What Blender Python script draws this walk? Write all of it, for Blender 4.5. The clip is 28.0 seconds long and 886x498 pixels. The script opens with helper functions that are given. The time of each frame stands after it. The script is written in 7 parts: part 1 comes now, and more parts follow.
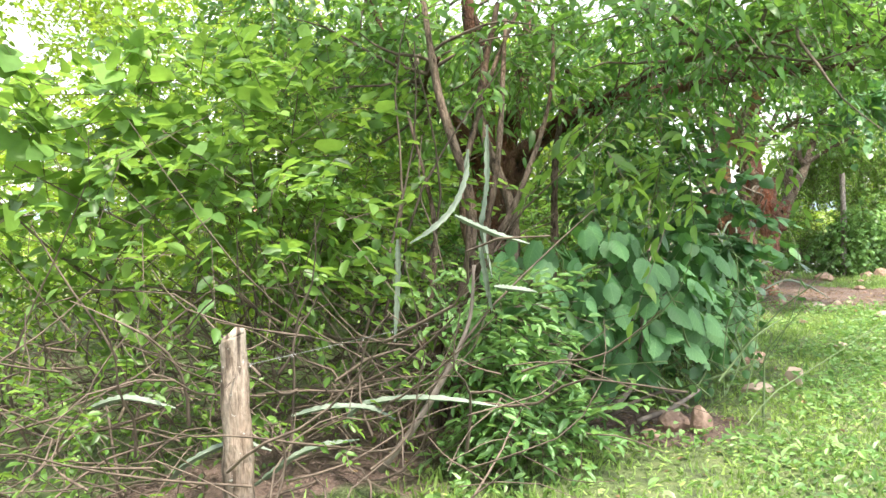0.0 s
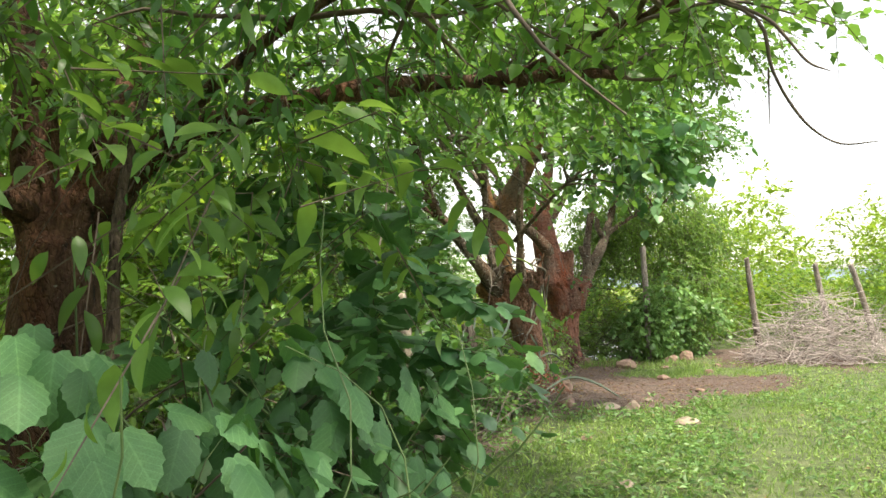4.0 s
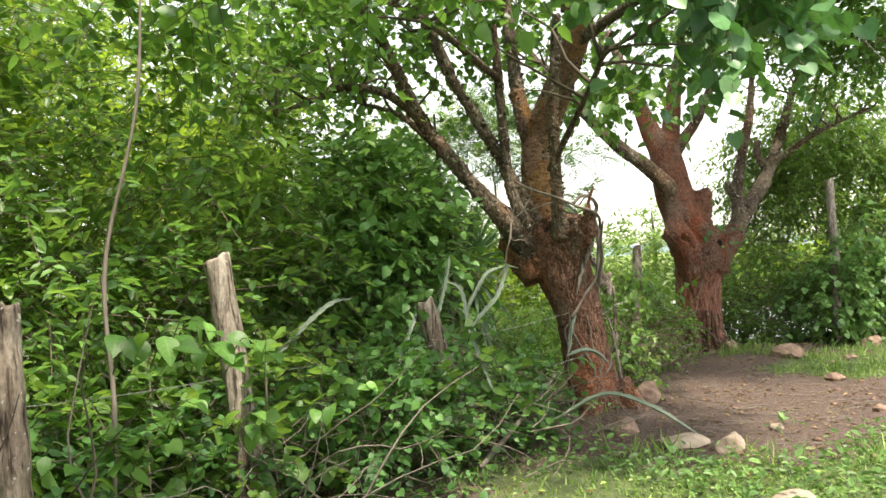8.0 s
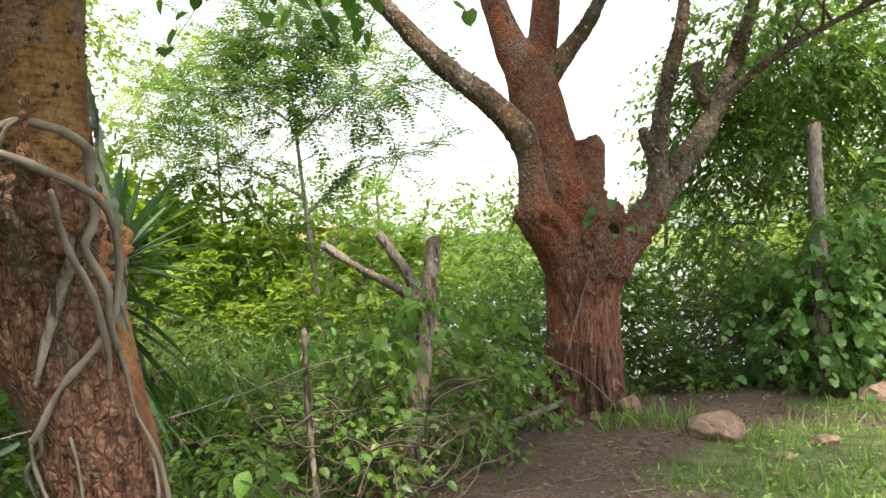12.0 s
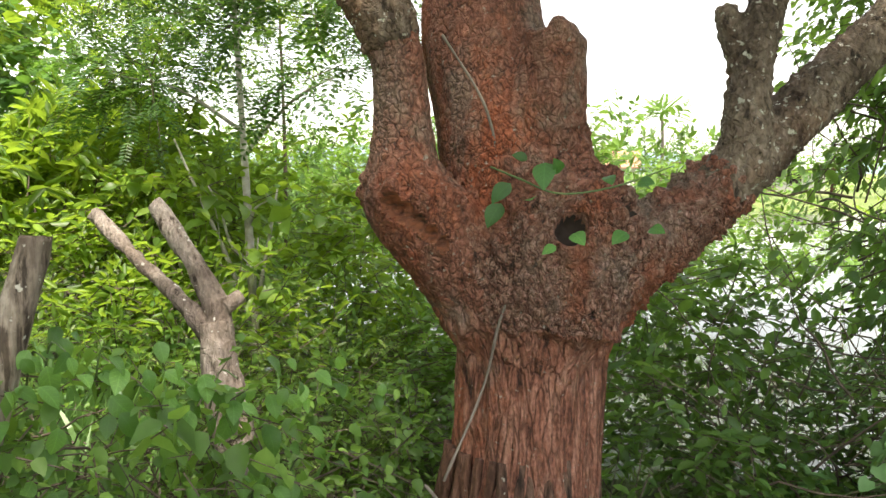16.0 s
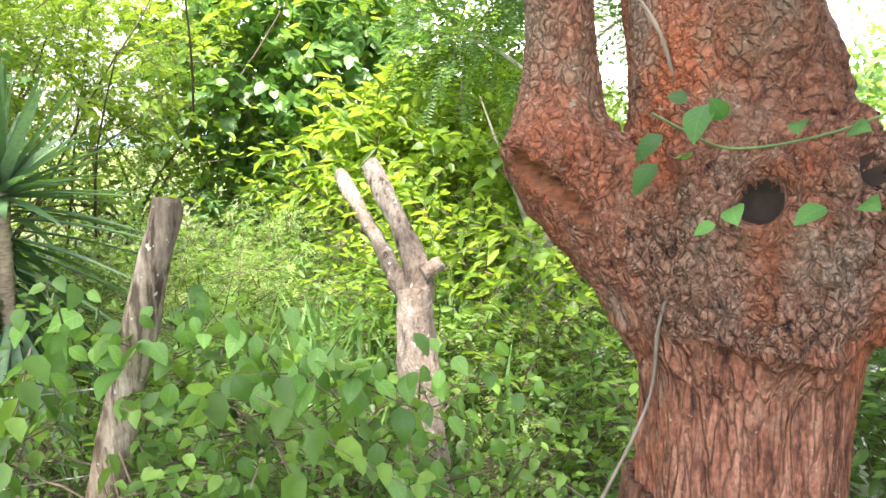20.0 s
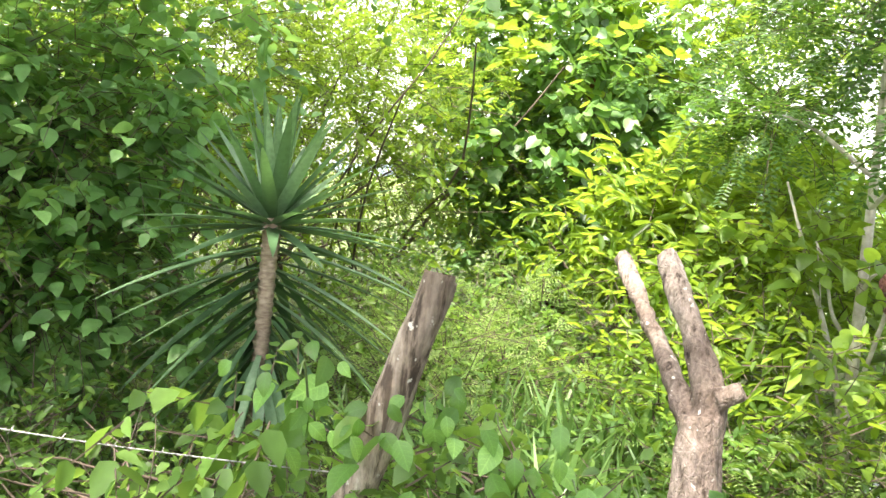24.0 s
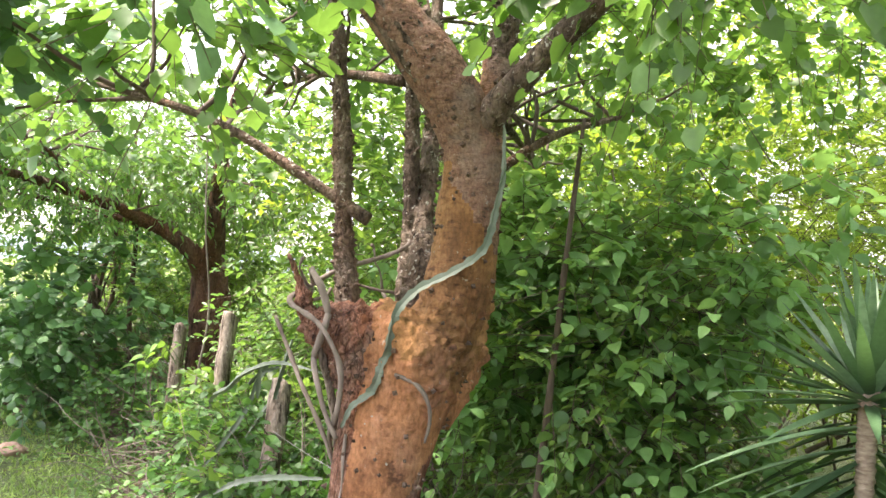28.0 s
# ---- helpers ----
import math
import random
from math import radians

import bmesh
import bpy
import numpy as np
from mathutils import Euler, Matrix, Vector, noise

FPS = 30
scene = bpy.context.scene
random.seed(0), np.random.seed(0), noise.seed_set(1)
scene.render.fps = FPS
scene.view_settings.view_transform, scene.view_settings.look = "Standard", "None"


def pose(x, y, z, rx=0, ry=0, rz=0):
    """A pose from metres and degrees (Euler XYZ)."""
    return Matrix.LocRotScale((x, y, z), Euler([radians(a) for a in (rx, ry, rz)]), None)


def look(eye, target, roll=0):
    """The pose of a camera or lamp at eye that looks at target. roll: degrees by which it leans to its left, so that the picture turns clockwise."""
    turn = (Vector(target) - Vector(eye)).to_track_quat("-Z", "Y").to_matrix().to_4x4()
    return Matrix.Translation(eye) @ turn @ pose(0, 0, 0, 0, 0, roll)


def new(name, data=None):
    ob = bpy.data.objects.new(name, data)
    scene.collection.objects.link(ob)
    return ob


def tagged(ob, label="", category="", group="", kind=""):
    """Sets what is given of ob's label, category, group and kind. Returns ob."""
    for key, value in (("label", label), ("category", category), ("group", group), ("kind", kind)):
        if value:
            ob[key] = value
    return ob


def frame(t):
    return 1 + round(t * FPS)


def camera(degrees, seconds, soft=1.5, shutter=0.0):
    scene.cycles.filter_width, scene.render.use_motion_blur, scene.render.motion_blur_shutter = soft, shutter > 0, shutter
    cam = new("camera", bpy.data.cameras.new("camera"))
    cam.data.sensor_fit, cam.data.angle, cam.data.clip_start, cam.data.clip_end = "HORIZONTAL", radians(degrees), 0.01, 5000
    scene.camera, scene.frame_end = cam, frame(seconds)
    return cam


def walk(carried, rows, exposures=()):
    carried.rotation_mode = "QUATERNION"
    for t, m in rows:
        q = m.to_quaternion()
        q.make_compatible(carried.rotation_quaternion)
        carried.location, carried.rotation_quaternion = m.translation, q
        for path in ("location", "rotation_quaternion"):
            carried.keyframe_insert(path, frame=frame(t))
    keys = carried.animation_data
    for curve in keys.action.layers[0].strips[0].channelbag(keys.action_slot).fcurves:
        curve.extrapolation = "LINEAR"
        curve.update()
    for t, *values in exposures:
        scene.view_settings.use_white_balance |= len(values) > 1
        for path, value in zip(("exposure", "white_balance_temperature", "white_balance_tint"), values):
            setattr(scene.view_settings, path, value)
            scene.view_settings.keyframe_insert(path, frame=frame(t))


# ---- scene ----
cam = camera(59.0, 28.0)
PATH = [
    (0, (0.655, 0.86, 1.267), (0.608, 2.858, 1.202), -1.6),
    (0.5, (0.894, 1.136, 1.291), (0.878, 3.136, 1.257), -2.1),
    (1, (1.07, 1.523, 1.288), (1.257, 3.514, 1.242), -1.4),
    (1.5, (1.269, 1.871, 1.313), (1.587, 3.845, 1.336), -2.2),
    (2, (1.449, 2.163, 1.364), (1.696, 4.147, 1.395), -1.5),
    (2.5, (1.624, 2.504, 1.367), (1.91, 4.484, 1.399), -1.4),
    (3, (1.827, 2.781, 1.358), (2.138, 4.756, 1.372), -1.5),
    (3.5, (1.976, 3.121, 1.324), (2.343, 5.086, 1.351), -1.2),
    (4, (2.172, 3.417, 1.283), (2.533, 5.381, 1.404), -2.3),
    (4.5, (2.316, 3.764, 1.244), (2.706, 5.717, 1.423), -2.4),
    (6.5, (3.452, 5.195, 1.367), (3.59, 7.188, 1.466), -2.4),
    (7, (3.743, 5.583, 1.313), (3.704, 7.581, 1.404), -2.2),
    (7.5, (4.113, 5.943, 1.252), (4.015, 7.939, 1.326), -2.5),
    (8, (4.427, 6.373, 1.215), (4.221, 8.362, 1.261), -3.3),
    (8.5, (4.672, 6.829, 1.266), (4.44, 8.814, 1.31), -3.2),
    (9, (4.955, 7.24, 1.238), (4.669, 9.217, 1.329), -3.3),
    (9.5, (5.189, 7.805, 1.219), (4.866, 9.777, 1.302), -3.0),
    (10, (5.493, 8.308, 1.186), (5.189, 10.284, 1.249), -3.6),
    (10.5, (5.638, 8.847, 1.202), (5.355, 10.827, 1.194), -3.1),
    (11, (5.851, 9.301, 1.254), (5.591, 11.284, 1.247), -3.2),
    (11.5, (6.065, 9.732, 1.277), (5.797, 11.714, 1.272), -3.6),
    (12, (6.247, 10.252, 1.286), (5.97, 12.232, 1.27), -3.5),
    (12.5, (6.478, 10.67, 1.357), (6.196, 12.65, 1.317), -4.1),
    (13, (6.591, 11.106, 1.345), (6.229, 13.07, 1.242), -3.5),
    (13.5, (6.713, 11.563, 1.405), (6.327, 13.521, 1.275), -2.6),
    (15.5, (7.394, 13.05, 1.479), (6.433, 14.797, 1.326), -0.4),
    (16, (7.509, 13.398, 1.473), (6.516, 15.124, 1.287), -0.2),
    (16.5, (7.601, 13.678, 1.512), (6.521, 15.352, 1.333), 0.0),
    (17, (7.741, 13.891, 1.516), (6.369, 15.34, 1.377), -0.0),
    (17.5, (7.735, 14.014, 1.485), (6.317, 15.414, 1.317), 0.1),
    (18, (7.695, 14.124, 1.463), (6.176, 15.41, 1.265), 0.1),
    (18.5, (7.722, 14.208, 1.468), (6.066, 15.298, 1.203), -0.5),
    (19, (7.76, 14.271, 1.454), (6.067, 15.29, 1.144), -1.1),
    (19.5, (7.787, 14.289, 1.458), (6.084, 15.287, 1.13), -1.6),
    (20, (7.8, 14.294, 1.456), (6.047, 15.216, 1.178), -1.7),
    (20.5, (7.801, 14.293, 1.445), (6.026, 15.179, 1.194), -0.7),
    (22.5, (7.55, 14.297, 1.499), (5.656, 14.914, 1.32), 2.3),
    (23, (7.432, 14.228, 1.509), (5.509, 14.74, 1.314), 4.3),
    (23.5, (7.375, 14.247, 1.515), (5.429, 14.67, 1.331), 5.0),
    (24, (7.364, 14.291, 1.529), (5.405, 14.657, 1.361), 5.5),
    (24.5, (7.353, 14.321, 1.546), (5.373, 14.569, 1.407), 5.4),
    (25, (7.348, 14.33, 1.547), (5.357, 14.476, 1.422), 5.1),
    (25.5, (7.346, 14.338, 1.556), (5.35, 14.438, 1.492), 5.0),
    (26, (7.338, 14.347, 1.56), (5.339, 14.422, 1.55), 4.5),
    (26.5, (7.363, 14.306, 1.559), (5.372, 14.122, 1.562), 3.9),
    (27, (7.395, 14.25, 1.562), (5.476, 13.689, 1.584), 3.5),
    (27.5, (7.428, 14.205, 1.624), (5.612, 13.37, 1.699), 3.2),
    (28, (7.456, 14.145, 1.649), (5.697, 13.198, 1.735), 3.3),
]
walk(cam, [(t, look(e, a, r)) for t, e, a, r in PATH], [(0, 2.08, 6800, 12), (2, 1.6, 7000, 10), (4, 1.38, 7300, 10), (7, 1.15, 7300, 10), (8, 1.45, 7300, 10), (9, 1.65, 7300, 10), (10, 1.7, 7300, 10), (11, 1.55, 7300, 10), (12, 1.4, 7300, 10), (13, 1.12, 7300, 10), (16, 1.68, 7300, 10), (17, 1.66, 7300, 10), (18, 1.85, 7300, 10), (19, 2.25, 7000, 10), (20, 2.7, 6900, 14), (23, 2.68, 7100, 15), (25, 2.45, 7100, 16), (27, 2.42, 7000, 19), (28, 2.38, 7000, 24)])

# ---- world, sun ----
SUN_TO = Vector((0.22, -0.30, 0.92)).normalized()
world = bpy.data.worlds.new("world")
scene.world = world
world.use_nodes = True
wn = world.node_tree.nodes
sky = wn.new("ShaderNodeTexSky")
sky.sky_type = "NISHITA"
sky.sun_disc = False
sky.sun_elevation = math.asin(SUN_TO.z)
sky.sun_rotation = math.atan2(SUN_TO.x, SUN_TO.y)
sky.air_density, sky.dust_density, sky.ozone_density = 1.0, 1.6, 0.6
wn["Background"].inputs["Strength"].default_value = 0.15
veil = wn.new("ShaderNodeHueSaturation")  # a thin white veil of cloud
veil.inputs["Saturation"].default_value, veil.inputs["Value"].default_value = 0.40, 1.22
world.node_tree.links.new(sky.outputs[0], veil.inputs["Color"])
world.node_tree.links.new(veil.outputs[0], wn["Background"].inputs["Color"])
sun = new("sun", bpy.data.lights.new("sun", "SUN"))
sun.data.energy, sun.data.angle, sun.data.color = 3.2, radians(5.0), (1.0, 0.95, 0.86)
sun.matrix_world = look(SUN_TO * 60, (0, 0, 0))

# ---- materials ----


def mat_base(name, rough=0.8):
    m = bpy.data.materials.new(name)
    m.use_nodes = True
    b = m.node_tree.nodes["Principled BSDF"]
    b.inputs["Roughness"].default_value = rough
    return m, m.node_tree.nodes, m.node_tree.links, b


def ramp(nodes, stops):
    r = nodes.new("ShaderNodeValToRGB")
    e = r.color_ramp.elements
    while len(e) < len(stops):
        e.new(0.5)
    for k, (p, c) in enumerate(stops):
        e[k].position, e[k].color = p, (*c, 1)
    return r


def noise_tex(nodes, links, scale, detail=4.0, stretch=None, rough=0.55, kind="noise"):
    tc = nodes.new("ShaderNodeTexCoord")
    mp = nodes.new("ShaderNodeMapping")
    mp.inputs["Scale"].default_value = stretch or (1, 1, 1)
    links.new(tc.outputs["Object"], mp.inputs["Vector"])
    if kind == "voronoi":
        t = nodes.new("ShaderNodeTexVoronoi")
        t.feature = "DISTANCE_TO_EDGE" if detail else "F1"
        t.inputs["Scale"].default_value = scale
        bend = nodes.new("ShaderNodeTexNoise")
        bend.inputs["Scale"].default_value, bend.inputs["Detail"].default_value = scale * 0.7, 3.0
        links.new(mp.outputs[0], bend.inputs["Vector"])
        shift = nodes.new("ShaderNodeVectorMath")
        shift.operation = "MULTIPLY_ADD"
        shift.inputs[1].default_value = (2.2 / scale,) * 3
        links.new(bend.outputs["Color"], shift.inputs[0])
        links.new(mp.outputs[0], shift.inputs[2])
        links.new(shift.outputs[0], t.inputs["Vector"])
        return t
    else:
        t = nodes.new("ShaderNodeTexNoise")
        t.inputs["Scale"].default_value = scale
        t.inputs["Detail"].default_value = detail
        t.inputs["Roughness"].default_value = rough
    links.new(mp.outputs[0], t.inputs["Vector"])
    return t


def mix_rgb(nodes, links, a, b, fac, blend="MIX"):
    m = nodes.new("ShaderNodeMix")
    m.data_type, m.blend_type = "RGBA", blend
    for sock, val in ((m.inputs[0], fac), (m.inputs[6], a), (m.inputs[7], b)):
        if isinstance(val, tuple):
            sock.default_value = (*val, 1)
        elif isinstance(val, (int, float)):
            sock.default_value = val
        else:
            links.new(val, sock)
    return m.outputs[2]


def bump(nodes, links, b, src, strength, dist):
    n = nodes.new("ShaderNodeBump")
    n.inputs["Strength"].default_value, n.inputs["Distance"].default_value = strength, dist
    links.new(src, n.inputs["Height"])
    links.new(n.outputs[0], b.inputs["Normal"])


def leaf_mat(name, dark, mid, light, glow, trans=0.42, rough=0.42, single=False, veins=False):
    """A leaf surface: three tones by leaf, mottled, with light passing through it."""
    m, nodes, links, b = mat_base(name, rough)
    if single:
        rnd = nodes.new("ShaderNodeObjectInfo").outputs["Random"]
    else:
        rnd = nodes.new("ShaderNodeNewGeometry").outputs["Random Per Island"]
    r = ramp(nodes, [(0.0, tuple(c * 0.68 for c in dark)), (0.5, mid), (0.85, light), (1.0, tuple(min(1, c * 1.35) for c in light))])
    links.new(rnd, r.inputs[0])
    t = noise_tex(nodes, links, 30.0, 3.0)
    t2 = noise_tex(nodes, links, 1.3, 2.0)
    r2 = ramp(nodes, [(0.3, (0.72, 0.74, 0.66)), (0.7, (1.1, 1.1, 1.0))])
    links.new(t.outputs[0], r2.inputs[0])
    r3 = ramp(nodes, [(0.35, (0.8, 0.86, 0.85)), (0.65, (1.15, 1.1, 0.95))])
    links.new(t2.outputs[0], r3.inputs[0])
    c = mix_rgb(nodes, links, r.outputs[0], r2.outputs[0], 1.0, "MULTIPLY")
    c = mix_rgb(nodes, links, c, r3.outputs[0], 1.0, "MULTIPLY")
    if veins:
        sep = nodes.new("ShaderNodeSeparateXYZ")
        links.new(nodes.new("ShaderNodeTexCoord").outputs["Object"], sep.inputs[0])

        def calc(op, a, k=0.0):
            n = nodes.new("ShaderNodeMath")
            n.operation = op
            for sock, val in ((n.inputs[0], a), (n.inputs[1], k)):
                if isinstance(val, float):
                    sock.default_value = val
                else:
                    links.new(val, sock)
            return n.outputs[0]

        side = calc("ABSOLUTE", sep.outputs[0])
        rib = calc("PINGPONG", calc("MULTIPLY", calc("SUBTRACT", sep.outputs[1], calc("MULTIPLY", side, 0.8)), 6.0), 0.5)
        vein = calc("MINIMUM", calc("MULTIPLY", side, 2.6), rib)
        vr = ramp(nodes, [(0.02, (1.45, 1.38, 1.35)), (0.075, (1, 1, 1)), (0.5, (0.93, 0.95, 0.93))])
        links.new(vein, vr.inputs[0])
        c = mix_rgb(nodes, links, c, vr.outputs[0], 1.0, "MULTIPLY")
    links.new(c, b.inputs["Base Color"])
    b.inputs["Specular IOR Level"].default_value = 0.45
    tr = nodes.new("ShaderNodeBsdfTranslucent")
    g = mix_rgb(nodes, links, c, glow, 0.72)
    links.new(g, tr.inputs["Color"])
    mx = nodes.new("ShaderNodeMixShader")
    mx.inputs[0].default_value = trans
    links.new(b.outputs[0], mx.inputs[1])
    links.new(tr.outputs[0], mx.inputs[2])
    links.new(mx.outputs[0], nodes["Material Output"].inputs["Surface"])
    bump(nodes, links, b, t.outputs[0], 0.25, 0.004)
    return m


def bark_mat(name, dark, mid, light, patch, lichen, lichen_amount, stretch=(1, 1, 0.28), scale=16.0, relief=0.02, patch_at=0.55, plates=34.0, crack=0.8, split=0.36, smooth_patch=False):
    """Bark: fissures along the stem, flaking patches of a second colour, lichen spots."""
    m, nodes, links, b = mat_base(name, 0.86)
    f = noise_tex(nodes, links, scale, 7.0, stretch, 0.62)
    r = ramp(nodes, [(split, dark), (split + 0.08, mid), (0.70, light)])
    links.new(f.outputs[0], r.inputs[0])
    p = noise_tex(nodes, links, 2.6, 4.0, (1, 1, 0.6))
    pr = ramp(nodes, [(patch_at - 0.08, (0, 0, 0)), (patch_at + 0.08, (1, 1, 1))])
    links.new(p.outputs[0], pr.inputs[0])
    fine = noise_tex(nodes, links, 70.0, 3.0, (1, 1, 0.5))
    fr = ramp(nodes, [(0.25, (0.55, 0.55, 0.55)), (0.65, (1.1, 1.1, 1.1))])
    links.new(fine.outputs[0], fr.inputs[0])
    pc = mix_rgb(nodes, links, patch, r.outputs[0], 0.35)
    c = mix_rgb(nodes, links, r.outputs[0], pc, pr.outputs[0])
    c = mix_rgb(nodes, links, c, fr.outputs[0], 1.0, "MULTIPLY")
    v = noise_tex(nodes, links, plates, stretch=(1, 1, max(0.3, stretch[2] * 2)), kind="voronoi")
    vr = ramp(nodes, [(0.0, (0.30, 0.28, 0.27)), (0.10, (1, 1, 1))])
    links.new(v.outputs[0], vr.inputs[0])
    ends = (vr.outputs[0], (1, 1, 1)) if smooth_patch else ((1, 1, 1), vr.outputs[0])
    c = mix_rgb(nodes, links, c, mix_rgb(nodes, links, *ends, pr.outputs[0]), crack, "MULTIPLY")
    if smooth_patch:
        cell = noise_tex(nodes, links, plates, 0.0, (1, 1, max(0.3, stretch[2] * 2)), kind="voronoi")
        tone = ramp(nodes, [(0.1, (0.45, 0.43, 0.42)), (0.9, (1.45, 1.42, 1.40))])
        links.new(cell.outputs["Color"], tone.inputs[0])
        c = mix_rgb(nodes, links, c, mix_rgb(nodes, links, tone.outputs[0], (1, 1, 1), pr.outputs[0]), 0.8, "MULTIPLY")
    st = noise_tex(nodes, links, 4.5, 5.0, (1, 1, 0.5))
    sr = ramp(nodes, [(0.36, (0.50, 0.47, 0.46)), (0.56, (1.05, 1.05, 1.05))])
    links.new(st.outputs[0], sr.inputs[0])
    c = mix_rgb(nodes, links, c, sr.outputs[0], 1.0, "MULTIPLY")
    l = noise_tex(nodes, links, 38.0, 3.0)
    lr = ramp(nodes, [(0.70 - 0.14 * lichen_amount, (0, 0, 0)), (0.75 - 0.14 * lichen_amount, (1, 1, 1))])
    links.new(l.outputs[0], lr.inputs[0])
    c = mix_rgb(nodes, links, c, lichen, lr.outputs[0])
    links.new(c, b.inputs["Base Color"])
    h = nodes.new("ShaderNodeMath")
    h.operation = "MULTIPLY_ADD"
    h.inputs[1].default_value = 0.35
    links.new(fine.outputs[0], h.inputs[0])
    vh = ramp(nodes, [(0.0, (0, 0, 0)), (0.16, (1, 1, 1))])
    links.new(v.outputs[0], vh.inputs[0])
    h0 = nodes.new("ShaderNodeMath")
    h0.operation = "MULTIPLY_ADD"
    h0.inputs[1].default_value = 0.45 * crack
    links.new(vh.outputs[0], h0.inputs[0])
    links.new(f.outputs[0], h0.inputs[2])
    links.new(h0.outputs[0], h.inputs[2])
    bump(nodes, links, b, h.outputs[0], 1.0, relief)
    b.inputs["Specular IOR Level"].default_value = 0.25
    return m


def craggy_mat(name, dark, mid, light, red, grey, scale, flat, crack, relief, red_share=0.5, grey_share=0.5):
    """Old red bark: small broken plates, red patches, weathered grey patches and specks of lichen."""
    m, nodes, links, b = mat_base(name, 0.84)
    tone = noise_tex(nodes, links, scale * 0.8, 8.0, (1, 1, flat), 0.68)
    c = ramp(nodes, [(0.34, dark), (0.44, mid), (0.66, light)])
    links.new(tone.outputs[0], c.inputs[0])
    c = c.outputs[0]
    for freq, col, share, stretch in ((3.1, red, red_share, (1, 1, 0.45)), (4.3, grey, grey_share, (1, 0.8, 0.6))):
        t = noise_tex(nodes, links, freq, 5.0, stretch, 0.6)
        r = ramp(nodes, [(0.60 - 0.16 * share, (0, 0, 0)), (0.72 - 0.16 * share, (0.75, 0.75, 0.75))])
        links.new(t.outputs[0], r.inputs[0])
        c = mix_rgb(nodes, links, c, col, r.outputs[0])
    mask = noise_tex(nodes, links, 6.0, 3.0)
    mr = ramp(nodes, [(0.36, (0.25 * crack,) * 3), (0.58, (crack,) * 3)])
    links.new(mask.outputs[0], mr.inputs[0])
    big = noise_tex(nodes, links, scale, stretch=(1, 1, flat), kind="voronoi")
    br = ramp(nodes, [(0.0, (0.16, 0.14, 0.13)), (0.13, (1, 1, 1))])
    links.new(big.outputs[0], br.inputs[0])
    c = mix_rgb(nodes, links, c, br.outputs[0], mr.outputs[0], "MULTIPLY")
    fine = noise_tex(nodes, links, 95.0, 4.0, (1, 1, 0.7))
    fr = ramp(nodes, [(0.3, (0.62, 0.60, 0.59)), (0.62, (1.12, 1.12, 1.12))])
    links.new(fine.outputs[0], fr.inputs[0])
    c = mix_rgb(nodes, links, c, fr.outputs[0], 1.0, "MULTIPLY")
    spot = noise_tex(nodes, links, 46.0, 3.0)
    sr = ramp(nodes, [(0.66, (0, 0, 0)), (0.72, (0.7, 0.7, 0.7))])
    links.new(spot.outputs[0], sr.inputs[0])
    c = mix_rgb(nodes, links, c, (0.36, 0.32, 0.27), sr.outputs[0])
    links.new(c, b.inputs["Base Color"])
    bh = ramp(nodes, [(0.0, (0, 0, 0)), (0.22, (1, 1, 1))])
    links.new(big.outputs[0], bh.inputs[0])
    h = mix_rgb(nodes, links, tone.outputs[0], bh.outputs[0], 0.45 * crack)
    h = mix_rgb(nodes, links, h, fine.outputs[0], 0.22)
    bump(nodes, links, b, h, 1.0, relief)
    b.inputs["Specular IOR Level"].default_value = 0.3
    return m


def plain_mat(name, a, c, scale=12.0, rough=0.8, relief=0.01, stretch=None, metal=0.0):
    m, nodes, links, b = mat_base(name, rough)
    t = noise_tex(nodes, links, scale, 6.0, stretch)
    r = ramp(nodes, [(0.3, a), (0.7, c)])
    links.new(t.outputs[0], r.inputs[0])
    t2 = noise_tex(nodes, links, scale * 0.17, 2.0, stretch)
    r2 = ramp(nodes, [(0.3, (0.75, 0.75, 0.75)), (0.7, (1.1, 1.1, 1.1))])
    links.new(t2.outputs[0], r2.inputs[0])
    links.new(mix_rgb(nodes, links, r.outputs[0], r2.outputs[0], 1.0, "MULTIPLY"), b.inputs["Base Color"])
    b.inputs["Metallic"].default_value = metal
    bump(nodes, links, b, t.outputs[0], 0.7, relief)
    return m


LEAF_VINE = leaf_mat("vine_leaf", (0.038, 0.102, 0.036), (0.060, 0.160, 0.054), (0.095, 0.220, 0.068), (0.16, 0.38, 0.05), 0.36, 0.56)
LEAF_BIG = leaf_mat("big_leaf", (0.040, 0.122, 0.048), (0.062, 0.165, 0.068), (0.098, 0.225, 0.098), (0.16, 0.42, 0.06), 0.24, 0.58, single=True, veins=True)
# pale bluish tones: some of the sky's sheen is painted into this colour
LEAF_CREEPER = leaf_mat("broad_creeper_leaf", (0.046, 0.132, 0.055), (0.072, 0.180, 0.078), (0.125, 0.260, 0.115), (0.16, 0.42, 0.06), 0.18, 0.42)
LEAF_DARK = leaf_mat("dark_leaf", (0.085, 0.200, 0.074), (0.132, 0.300, 0.112), (0.210, 0.400, 0.160), (0.30, 0.54, 0.10), 0.44)
LEAF_SHRUB = leaf_mat("shrub_leaf", (0.060, 0.138, 0.036), (0.095, 0.204, 0.052), (0.155, 0.276, 0.070), (0.30, 0.50, 0.07), 0.46)
# brighter and yellower for sunlit growth: part of the sunlight is in the colour
LEAF_YELLOW = leaf_mat("sunny_leaf", (0.070, 0.150, 0.028), (0.116, 0.222, 0.038), (0.190, 0.305, 0.052), (0.42, 0.60, 0.05), 0.50)
